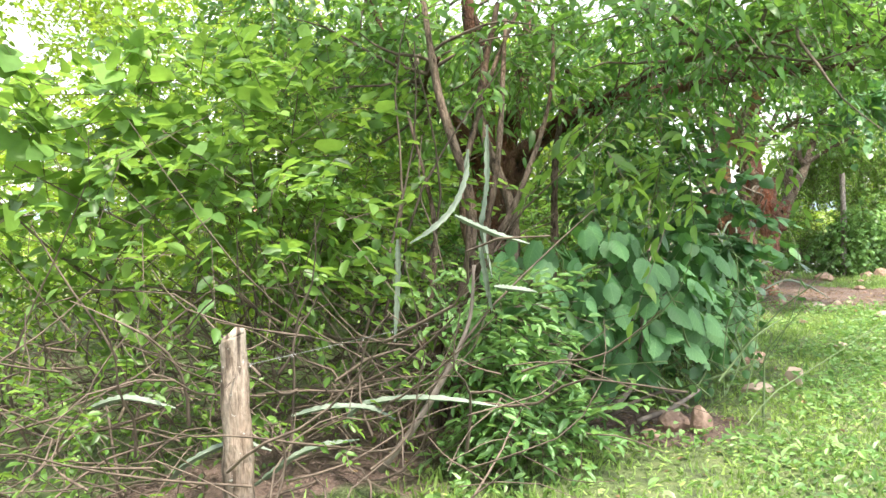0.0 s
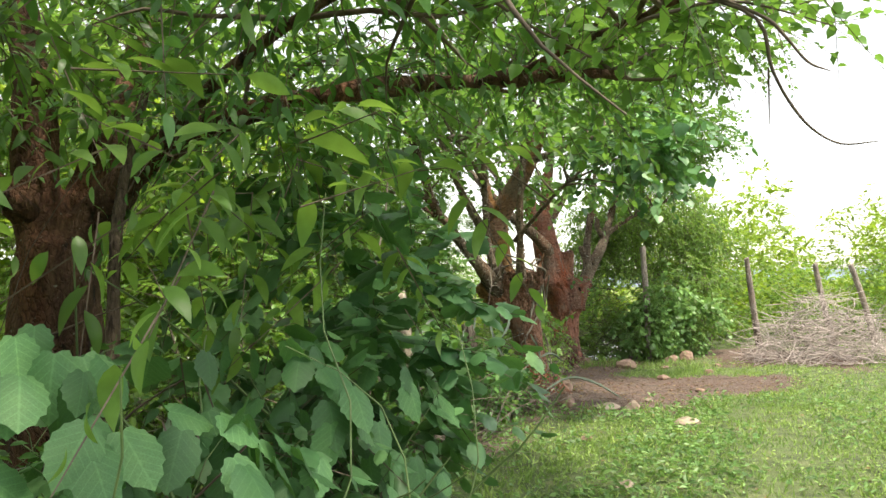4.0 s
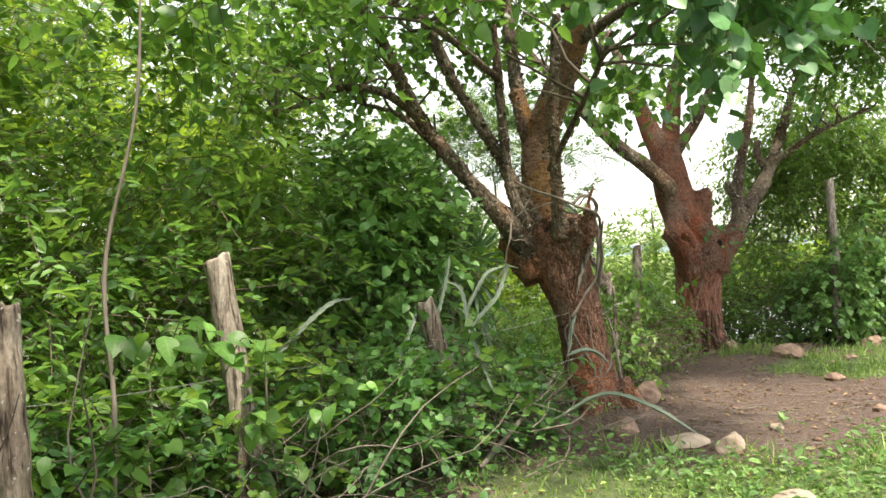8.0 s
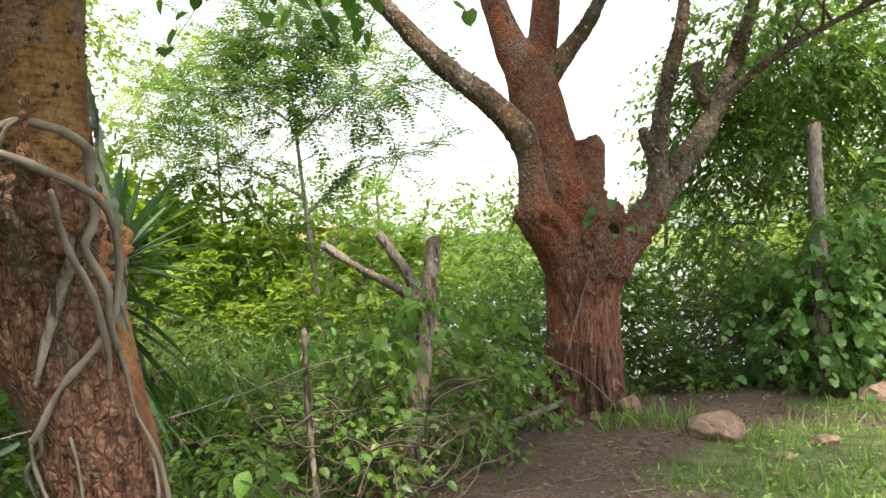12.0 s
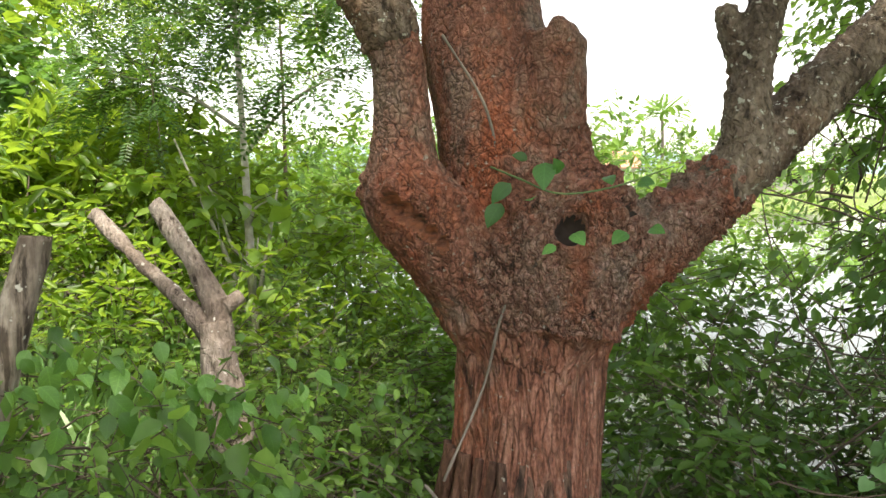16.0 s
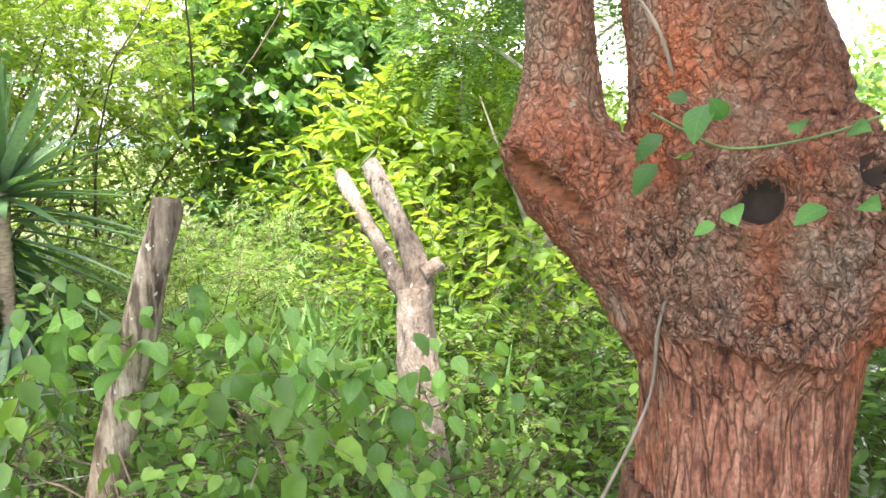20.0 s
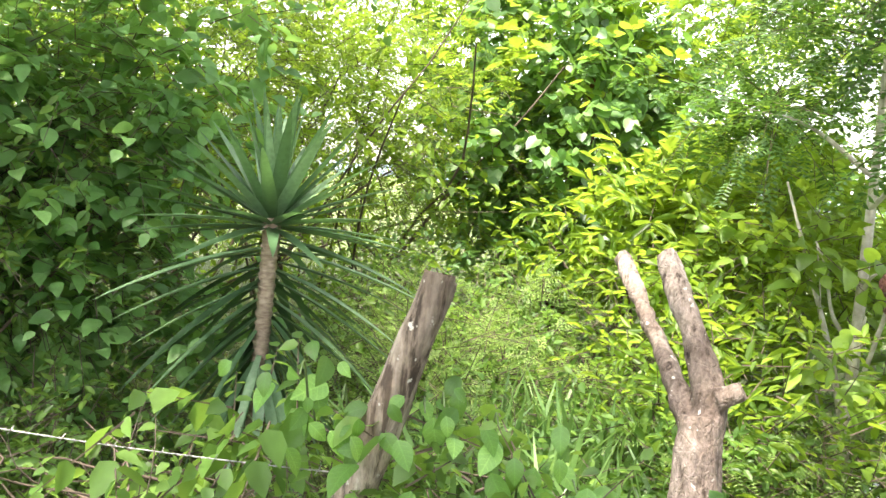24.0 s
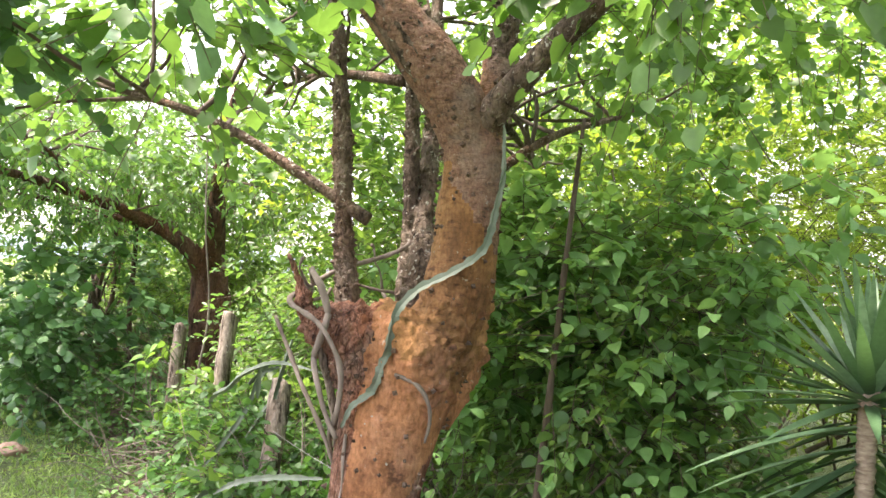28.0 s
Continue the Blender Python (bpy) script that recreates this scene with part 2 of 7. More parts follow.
LEAF_CANOPY = leaf_mat("canopy_leaf", (0.052, 0.125, 0.042), (0.082, 0.188, 0.060), (0.125, 0.250, 0.075), (0.24, 0.46, 0.06), 0.42)
LEAF_PINNATE = leaf_mat("pinnate_leaf", (0.036, 0.092, 0.032), (0.054, 0.132, 0.042), (0.085, 0.180, 0.052), (0.22, 0.42, 0.05), 0.30)
LEAF_GRASS = leaf_mat("grass_blade", (0.110, 0.205, 0.062), (0.190, 0.310, 0.092), (0.300, 0.415, 0.145), (0.33, 0.50, 0.10), 0.38, 0.55)
LEAF_YUCCA = leaf_mat("yucca_blade", (0.055, 0.120, 0.066), (0.090, 0.180, 0.100), (0.18, 0.29, 0.19), (0.18, 0.38, 0.10), 0.2, 0.38, single=True)
LEAF_SMALL = leaf_mat("small_vine_leaf", (0.035, 0.115, 0.030), (0.052, 0.155, 0.040), (0.085, 0.215, 0.055), (0.16, 0.42, 0.05), 0.3, 0.45, single=True, veins=True)
LEAF_MINT = leaf_mat("young_leaf", (0.085, 0.190, 0.070), (0.130, 0.275, 0.100), (0.20, 0.37, 0.15), (0.30, 0.50, 0.12), 0.42)
LEAF_WEED = leaf_mat("weed_leaf", (0.075, 0.160, 0.060), (0.120, 0.240, 0.085), (0.19, 0.33, 0.13), (0.26, 0.46, 0.10), 0.38)
LEAF_DRY = leaf_mat("dry_leaf", (0.11, 0.075, 0.045), (0.19, 0.13, 0.075), (0.30, 0.22, 0.13), (0.25, 0.16, 0.06), 0.2, 0.8)
CACTUS = plain_mat("cactus_skin", (0.085, 0.125, 0.085), (0.175, 0.215, 0.16), 14.0, 0.6, 0.004)
BARK_RED = craggy_mat("red_bark", (0.055, 0.028, 0.022), (0.245, 0.098, 0.064), (0.40, 0.205, 0.150), (0.42, 0.130, 0.062), (0.27, 0.20, 0.165), 34.0, 0.20, 0.75, 0.045, 0.75, 0.35)
BARK_COLLAR = craggy_mat("rough_collar_bark", (0.048, 0.026, 0.020), (0.265, 0.125, 0.088), (0.46, 0.290, 0.225), (0.40, 0.130, 0.066), (0.36, 0.295, 0.245), 50.0, 0.7, 0.8, 0.07, 0.55, 0.45)
BARK_UPPER = craggy_mat("scaly_red_bark", (0.075, 0.036, 0.026), (0.220, 0.086, 0.056), (0.32, 0.155, 0.108), (0.38, 0.105, 0.045), (0.22, 0.165, 0.130), 40.0, 0.8, 0.7, 0.045, 0.5, 0.7)
BARK_ROOT = bark_mat("dark_root_bark", (0.030, 0.019, 0.015), (0.115, 0.068, 0.050), (0.22, 0.145, 0.110), (0.20, 0.095, 0.060), (0.34, 0.32, 0.27), 0.1, (1, 1, 0.16), 34.0, 0.03, 0.55, 60.0, 0.2, 0.42)
BARK_COPPER = craggy_mat("flaking_copper_bark", (0.050, 0.028, 0.020), (0.190, 0.088, 0.056), (0.33, 0.185, 0.130), (0.36, 0.135, 0.062), (0.25, 0.20, 0.16), 34.0, 0.5, 0.7, 0.05, 0.55, 0.4)
BARK_ORANGE = bark_mat("orange_bark", (0.12, 0.062, 0.032), (0.26, 0.135, 0.060), (0.36, 0.210, 0.100), (0.37, 0.190, 0.070), (0.34, 0.31, 0.24), 0.1, (1, 1, 2.6), 20.0, 0.014, 0.47, 40.0, 0.2)
BARK_PINK = bark_mat("pinkish_bark", (0.11, 0.056, 0.034), (0.30, 0.148, 0.080), (0.42, 0.235, 0.140), (0.43, 0.195, 0.085), (0.36, 0.33, 0.27), 0.1, (1, 1, 1.6), 14.0, 0.016, 0.48, 40.0, 0.15)
BARK_STEM = craggy_mat("brown_stem_bark", (0.070, 0.040, 0.030), (0.205, 0.113, 0.074), (0.31, 0.195, 0.140), (0.34, 0.170, 0.076), (0.25, 0.200, 0.160), 26.0, 1.8, 0.4, 0.02, 0.6, 0.45)
BARK_VINE = bark_mat("old_vine_bark", (0.030, 0.022, 0.017), (0.115, 0.084, 0.063), (0.21, 0.162, 0.127), (0.17, 0.105, 0.070), (0.30, 0.29, 0.24), 0.0, (1, 1, 0.2), 40.0, 0.012, 0.56)
BARK_GREY = bark_mat("grey_limb_bark", (0.045, 0.034, 0.026), (0.150, 0.112, 0.082), (0.25, 0.205, 0.16), (0.23, 0.120, 0.070), (0.40, 0.39, 0.33), 0.55, (1, 1, 0.45), 30.0, 0.016, 0.58)
BARK_DARK = bark_mat("dark_bark", (0.026, 0.016, 0.012), (0.098, 0.050, 0.032), (0.17, 0.105, 0.072), (0.19, 0.080, 0.042), (0.26, 0.25, 0.2), 0.1)
WOOD_POST = bark_mat("weathered_post", (0.060, 0.047, 0.038), (0.255, 0.210, 0.170), (0.42, 0.370, 0.315), (0.23, 0.165, 0.120), (0.40, 0.385, 0.34), 0.3, (1, 1, 0.1), 34.0, 0.014, 0.6, crack=0.2, split=0.39)
WOOD_PALE = bark_mat("bare_stump_wood", (0.075, 0.058, 0.048), (0.265, 0.220, 0.190), (0.42, 0.365, 0.33), (0.32, 0.245, 0.195), (0.52, 0.50, 0.46), 0.3, (1, 1, 0.3), 40.0, 0.016, 0.58, 60.0, 0.3, 0.34)
WOOD_RAW = plain_mat("split_heartwood", (0.030, 0.014, 0.009), (0.26, 0.085, 0.036), 40.0, 0.85, 0.03, (0.5, 0.5, 1.4))
# near-black stand-in for the shade inside knot holes and window openings
HOLLOW_SHADE = plain_mat("hollow_shade", (0.012, 0.008, 0.006), (0.03, 0.018, 0.012), 12.0, 0.95)
TWIG = plain_mat("twig_bark", (0.055, 0.039, 0.028), (0.145, 0.110, 0.082), 20.0, 0.85, 0.004, (1, 1, 0.3))
TWIG_GREY = plain_mat("dead_twig", (0.125, 0.102, 0.084), (0.265, 0.225, 0.190), 20.0, 0.9, 0.004, (1, 1, 0.3))
TWIG_GREEN = plain_mat("green_stem", (0.060, 0.105, 0.035), (0.12, 0.18, 0.06), 16.0, 0.6, 0.002)
PALE_STEM = plain_mat("pale_sapling_bark", (0.30, 0.27, 0.22), (0.55, 0.52, 0.45), 22.0, 0.75, 0.003)
ROCK = plain_mat("rock", (0.15, 0.092, 0.064), (0.36, 0.250, 0.190), 16.0, 0.92, 0.04)
CLOD = plain_mat("soil_clod", (0.10, 0.056, 0.040), (0.25, 0.155, 0.115), 30.0, 0.95, 0.01)
ROCK_PALE = plain_mat("pale_rock", (0.22, 0.165, 0.12), (0.45, 0.37, 0.29), 9.0, 0.9, 0.03)
WIRE = plain_mat("galvanised_wire", (0.22, 0.22, 0.22), (0.42, 0.42, 0.41), 40.0, 0.45, 0.001, None, 0.8)
PLASTER = plain_mat("weathered_plaster", (0.36, 0.34, 0.31), (0.50, 0.48, 0.44), 1.2, 0.9)
ROOF_RED = plain_mat("clay_roof", (0.36, 0.17, 0.12), (0.52, 0.28, 0.20), 2.0, 0.85)
ROOF_WHITE = plain_mat("painted_roof_sheet", (0.62, 0.63, 0.63), (0.78, 0.79, 0.79), 2.0, 0.5)

# ---- mesh tools ----


def np_mesh(name, verts, faces, mat, smooth=False):
    """One mesh out of vertex and face arrays (all faces alike in size)."""
    verts, faces = np.asarray(verts, dtype=np.float32), np.asarray(faces, dtype=np.int32)
    me = bpy.data.meshes.new(name)
    me.vertices.add(len(verts))
    me.vertices.foreach_set("co", verts.ravel())
    me.loops.add(faces.size)
    me.loops.foreach_set("vertex_index", faces.ravel())
    me.polygons.add(len(faces))
    me.polygons.foreach_set("loop_start", np.arange(0, faces.size, faces.shape[1], dtype=np.int32))
    me.polygons.foreach_set("use_smooth", np.full(len(faces), smooth))
    me.update(calc_edges=True)
    me.materials.append(mat)
    return me


def empty(name, place, label, category, group="", kind=""):
    ob = new(name)
    ob.empty_display_size = 0.1
    ob.location = place
    return tagged(ob, label, category, group, kind)


def part(name, me, parent, label="", kind=""):
    """A mesh as one part of a thing; its vertices are given in the world."""
    ob = new(name, me)
    ob.parent = parent
    ob.matrix_parent_inverse = Matrix.Translation(-parent.location) if parent.parent is None else Matrix.Identity(4)
    return tagged(ob, label, kind=kind)


def unit(v):
    v = np.asarray(v, dtype=float)
    return v / np.maximum(np.linalg.norm(v, axis=-1, keepdims=True), 1e-9)


def wob(p, f, seed=0.0):
    """A smooth cheap noise from -1 to 1 at many places at once."""
    p = np.asarray(p) * f
    x, y, z = p[..., 0] + seed, p[..., 1] + 1.7 * seed, p[..., 2] - 0.9 * seed
    return (np.sin(x * 1.3 + 1.9 * np.sin(y * 0.9 + z * 0.7)) + np.sin(y * 1.7 + 1.3 * np.sin(z * 1.1 + x * 0.8))
            + np.sin(z * 1.5 + 1.6 * np.sin(x * 1.2 - y * 0.6)) + 0.6 * np.sin(2.9 * x - 2.3 * y + 3.1 * z)) / 3.6


def spline(pts, n):
    """n places evenly along a smooth line through pts (rows may hold more than three numbers)."""
    p = np.asarray(pts, dtype=float)
    q = np.vstack([2 * p[0] - p[1], p, 2 * p[-1] - p[-2]])
    u = np.linspace(0, len(p) - 1 - 1e-6, n)
    k = u.astype(int)
    t = (u - k)[:, None]
    a, b, c, d = q[k], q[k + 1], q[k + 2], q[k + 3]
    return 0.5 * ((2 * b) + (-a + c) * t + (2 * a - 5 * b + 4 * c - d) * t * t + (-a + 3 * b - 3 * c + d) * t ** 3)


def tube(pts, n, sides, rough=0.0, freq=8.0, seed=0.0, squash=1.0, cap=True):
    """Vertices and faces of a bent, tapering stem; pts are rows of x, y, z, radius."""
    s = spline(pts, n)
    c, r = s[:, :3], np.maximum(s[:, 3], 0.0008)
    tan = unit(np.gradient(c, axis=0))
    ref = np.array([0.0, 0.0, 1.0]) if abs(tan[:, 2]).mean() < 0.8 else np.array([1.0, 0.0, 0.0])
    side = unit(np.cross(tan, ref))
    other = np.cross(tan, side)
    a = np.linspace(0, 2 * np.pi, sides, endpoint=False)
    ring = np.cos(a)[None, :, None] * side[:, None] + squash * np.sin(a)[None, :, None] * other[:, None]
    v = c[:, None] + ring * r[:, None, None]
    if rough:
        d = wob(v, freq, seed) * 0.6 + wob(v, freq * 2.7, seed + 3) * 0.4
        v = v + ring * (d * rough)[..., None] * (r / r.max())[:, None, None]
    v = v.reshape(-1, 3)
    i = np.arange(n - 1)[:, None] * sides + np.arange(sides)[None]
    j = np.arange(n - 1)[:, None] * sides + (np.arange(sides)[None] + 1) % sides
    f = np.stack([i, j, j + sides, i + sides], -1).reshape(-1, 4)
    if cap:
        v = np.vstack([v, c[:1], c[-1:]])
        k = np.arange(sides)
        low = np.stack([np.roll(k, -1), k, np.full(sides, len(v) - 2), np.full(sides, len(v) - 2)], -1)
        top = np.stack([k, np.roll(k, -1), np.full(sides, 0), np.full(sides, 0)], -1) + (n - 1) * sides
        top[:, 2:] = len(v) - 1
        f = np.vstack([f, low, top])
    return v, f


def tris(faces):
    """Quads, some of them closed to triangles, as triangles."""
    f = np.asarray(faces)
    a, b = f[:, [0, 1, 2]], f[:, [0, 2, 3]]
    return np.vstack([a, b[b[:, 1] != b[:, 2]]])


def join(pieces):
    vs, fs, o = [], [], 0
    for v, f in pieces:
        vs.append(v)
        fs.append(np.asarray(f) + o)
        o += len(v)
    return np.vstack(vs), np.vstack(fs)


def stem(name, pts, mat, parent, n=20, sides=10, rough=0.0, freq=8.0, seed=0.0, label=""):
    v, f = tube(pts, n, sides, rough, freq, seed)
    return part(name, np_mesh(name, v, tris(f), mat, True), parent, label)


# leaf shapes: along +y, one long, face up
def leaf_shape(width, fold=0.10, curl=0.12, back=0.0):
    w = width / 2
    v = np.array([[0, 0, 0], [w * 0.86, 0.27 - back, fold * 0.8], [w * 0.84, 0.66 - back, fold * 0.6], [0, 1, -curl], [-w * 0.84, 0.66 - back, fold * 0.6], [-w * 0.86, 0.27 - back, fold * 0.8]])
    return v, np.array([[0, 1, 2], [0, 2, 3], [0, 3, 4], [0, 4, 5]])


def round_leaf(fold=0.10, curl=0.14):
    """A small heart-shaped leaf, folded along its rib."""
    v = np.array([[0, 0.08, 0], [0.30, -0.03, fold], [0.50, 0.30, fold * 0.7], [0.33, 0.70, 0], [0, 1, -curl], [-0.33, 0.70, 0], [-0.50, 0.30, fold * 0.7], [-0.30, -0.03, fold]])
    return v, np.array([[0, k, k + 1] for k in range(1, 7)])


def fine_leaf(width, fold=0.10, curl=0.2, n=7):
    """A narrow leaf with a smooth pointed outline, folded along its rib and bent down to the tip."""
    v, f = [], []
    for k in range(n + 1):
        t = k / n
        w = width / 2 * math.sin(math.pi * t ** 0.8) ** 0.85 if 0 < k < n else 0.004
        z = -curl * t * t + 0.06 * math.sin(math.pi * t)
        v += [[-w, t, z + fold * w * 2], [0, t, z], [w, t, z + fold * w * 2]]
    for k in range(n):
        o = 3 * k
        f += [[o, o + 1, o + 4], [o, o + 4, o + 3], [o + 1, o + 2, o + 5], [o + 1, o + 5, o + 4]]
    return np.array(v), np.array(f)


def small_leaf(width, fold=0.08):
    w = width / 2
    return np.array([[0, 0, 0], [w, 0.45, fold], [0, 1, -0.08], [-w, 0.45, fold]]), np.array([[0, 1, 2], [0, 2, 3]])


def heart_shape(teeth=0, dome=0.10, n=10):
    """A broad round leaf with a notch at its stalk."""
    a = np.linspace(0, 2 * np.pi, n * 2, endpoint=False)
    r = 0.5 * (1 + 0.10 * np.cos(a) + 0.05 * np.cos(2 * a))
    r = r * (1 + 0.30 * np.exp(-(np.minimum(a, 2 * np.pi - a) / 0.38) ** 2))
    if teeth:
        r = r * (1 + 0.05 * np.where(np.arange(n * 2) % 2 == 0, 1, -1))
    x, y = r * np.sin(a) * 0.96, 0.46 + r * np.cos(a)
    y[n] = 0.08
    rim = np.stack([x, y, -dome * (np.abs(x) * 2) ** 2 - dome * 1.2 * np.clip(y - 0.5, 0, 1) ** 2 + 0.02 * np.sin(3 * a)], -1)
    v = np.vstack([rim, [[0, 0.12, 0.0], [0, 0.5, 0.03]]])
    m = n * 2
    f = [[k, (k + 1) % m, m + 1] for k in range(m)]
    return v[:, :], np.array(f)[:, ::-1]


def feather_shape(pairs=7, width=0.46):
    """A pinnate leaf: a thin rib with pairs of small leaflets."""
    v, f = [[-0.006, 0, 0], [0.006, 0, 0], [0, 1, -0.16]], [[0, 1, 2]]
    for k in range(pairs):
        y = 0.14 + 0.84 * k / (pairs - 1)
        z = -0.16 * y * y
        w = width / 2 * math.sin(math.pi * (0.15 + 0.75 * (k + 0.5) / pairs)) ** 0.6
        for s in (-1, 1):
            o = len(v)
            v += [[0, y, z], [s * w * 0.55, y + 0.015, z + 0.01], [s * w, y + 0.075, z - 0.03], [s * w * 0.5, y + 0.10, z]]
            f += [[o, o + 1, o + 2], [o, o + 2, o + 3]]
    return np.array(v), np.array(f)


OVAL, BROAD, LANCE, TINY = leaf_shape(0.5), leaf_shape(0.72, 0.08, 0.14, 0.1), leaf_shape(0.26, 0.06, 0.2), small_leaf(0.5)
HEART, BIGHEART, FEATHER = round_leaf(), heart_shape(1, 0.12, 14), feather_shape()
OVATE = fine_leaf(0.66, 0.10, 0.22, 8)
FINE = feather_shape(5, 0.5)


def scatter(shape, place, way, up, size):
    """Many copies of a leaf shape in one pair of arrays."""
    v, f = shape
    y = unit(way)
    x = unit(np.cross(y, up))
    z = np.cross(x, y)
    n = len(place)
    out = (v[None, :, 0:1] * x[:, None] + v[None, :, 1:2] * y[:, None] + v[None, :, 2:3] * z[:, None]) * np.asarray(size)[:, None, None] + place[:, None]
    faces = f[None] + (np.arange(n) * len(v))[:, None, None]
    return out.reshape(-1, 3), faces.reshape(-1, f.shape[1])


# the line that is walked, as the plan has it: nothing hangs into it
LANE = np.array([(0.6, -0.4), (1.27, 1.87), (2.32, 3.76), (3.45, 5.2), (4.43, 6.37), (5.19, 7.8), (5.85, 9.3), (6.48, 10.67), (7.39, 13.05), (7.7, 13.9), (7.8, 14.3)])


def lane_gap(p):
    d = np.full(len(p), 1e9)
    for a, b in zip(LANE[:-1], LANE[1:]):
        t = np.clip(((p[:, :2] - a) @ (b - a)) / ((b - a) @ (b - a)), 0, 1)
        d = np.minimum(d, np.linalg.norm(p[:, :2] - a - t[:, None] * (b - a), axis=1))
    return d + 9.0 * (p[:, 2] > 2.35) if p.shape[1] > 2 else d


def sprays(blobs, count, shape, size, leaves=9, length=0.35, droop=0.35, hang=0.0, shell=0.5, holes=0.15, hole_size=1.6, seed=0, keep=0.5, face_up=1.0, upward=0.15, nod=0.25):
    """Leafy shoots in a set of ellipsoids (x, y, z, rx, ry, rz, share): leaf arrays and shoot arrays."""
    g = np.random.default_rng(seed + 100)
    share = np.array([b[6] if len(b) > 6 else b[3] * b[4] * b[5] for b in blobs], dtype=float)
    pick = g.choice(len(blobs), int(count * 1.6), p=share / share.sum())
    bl = np.array([b[:6] for b in blobs], dtype=float)[pick]
    d = unit(g.normal(size=(len(pick), 3)))
    rad = shell + (1 - shell) * g.random(len(pick)) ** 0.7
    o = bl[:, :3] + d * bl[:, 3:] * rad[:, None]
    ok = (wob(o, hole_size, seed) > -1 + 2 * holes) & (lane_gap(o) > keep) & (o[:, 2] > 0.03)
    o, d = o[ok][:count], d[ok][:count]
    n = len(o)
    way = unit(d * np.array([1, 1, 0.6]) + g.normal(size=(n, 3)) * 0.55 + np.array([0, 0, upward - hang]))
    ln = length * (0.6 + 0.8 * g.random(n))
    side = unit(np.cross(way, np.array([0, 0, 1.0])) + g.normal(size=(n, 3)) * 0.25)
    P, W, U, S = [], [], [], []
    for k in range(leaves):
        t = (k + 0.6) / leaves
        p = o + way * (ln * t)[:, None] - np.array([0, 0, 1.0]) * (droop * ln * t * t)[:, None]
        sg = 1 if k % 2 else -1
        w = unit(side * sg * (0.9 if k < leaves - 1 else 0.1) + way * (0.35 + 0.5 * t) + g.normal(size=(n, 3)) * 0.28 - np.array([0, 0, nod + hang]))
        P.append(p)
        W.append(w)
        U.append(np.array([0, 0, face_up]) + g.normal(size=(n, 3)) * 0.42)
        S.append(size * (0.55 + 0.7 * g.random(n)) * (1 - 0.35 * t * t))
    P, W, U, S = np.vstack(P), np.vstack(W), np.vstack(U), np.concatenate(S)
    ok = (lane_gap(P) > keep - 0.1) & (P[:, 2] > 0.02) & (g.random(len(P)) > 0.1)
    lv = scatter(shape, P[ok], W[ok], U[ok], S[ok])
    a = np.linspace(0, 2 * np.pi, 3, endpoint=False)
    e1, e2 = side, np.cross(side, way)
    rings = []
    for t, r in ((0.0, 1.0), (0.95, 0.4)):
        c = o + way * (ln * t)[:, None] - np.array([0, 0, 1.0]) * (droop * ln * t * t)[:, None]
        rings.append(c[:, None] + (np.cos(a)[None, :, None] * e1[:, None] + np.sin(a)[None, :, None] * e2[:, None]) * 0.0035 * r)
    tv = np.stack(rings, 1).reshape(-1, 3)
    base = np.arange(n)[:, None, None] * 6
    quad = np.array([[q * 3 + k, q * 3 + (k + 1) % 3, q * 3 + 3 + (k + 1) % 3, q * 3 + 3 + k] for q in range(1) for k in range(3)])
    tf = (base + quad[None]).reshape(-1, 4)
    return lv, (tv, tf)


def foliage(parent, name, blobs, count, shape, size, mat, twig=None, label="", **kw):
    lv, tw = sprays(blobs, count, shape, size, **kw)
    part(name, np_mesh(name, *lv, mat, True), parent, label, "stuff")
    part("shoot_growth", np_mesh("shoot_growth", *tw, twig or TWIG), parent, "", "stuff")


def wild_stems(parent, name, boxes, count, mat, length=(0.6, 1.8), thick=0.006, up=0.7, bend=0.35, seed=0, sides=4, keep=0.5):
    """Many thin bent stems, standing and fallen across one another, in boxes (x0, x1, y0, y1, z0, z1)."""
    g = np.random.default_rng(seed + 500)
    out = []
    for k in range(count):
        b = boxes[g.integers(len(boxes))]
        p = np.array([g.uniform(b[0], b[1]), g.uniform(b[2], b[3]), g.uniform(b[4], b[5])])
        d = unit(np.array([g.normal(), g.normal(), up * abs(g.normal()) + up * 0.4]))
        ln, r = g.uniform(*length), thick * g.uniform(0.5, 1.6)
        rows = []
        for q in range(5):
            rows.append((*p, r * (1 - 0.17 * q)))
            p = p + d * ln / 4
            d = unit(d + g.normal(size=3) * bend * np.array([1, 1, 0.8]))
        rows = np.array(rows)
        if (lane_gap(rows) > keep).all() and rows[:, 2].min() > -0.9:
            v, f = tube(rows, 8, sides, cap=False)
            out.append((v, f))
    v, f = join(out)
    return part(name, np_mesh(name, v, f, mat, True), parent, "", "stuff")

# ---- ground, pond, distance ----


def ease(a, b, x):
    t = np.clip((np.asarray(x, dtype=float) - a) / (b - a), 0, 1)
    return t * t * (3 - 2 * t)


def left_of_fence(x, y):
    return -(x - 1.0) * 0.835 + (y - 6.7) * 0.55


def pond(x, y):
    edge = np.minimum.reduce([y - 17.9 + 0.35 * np.sin(x * 1.4), 9.6 + 0.45 * (y - 18) - x + 0.3 * np.sin(y), x - 2.6 + (y - 18) * 0.7, 58 - y + 3 * np.sin(x * 0.2)])
    return ease(-0.6, 1.2, edge)


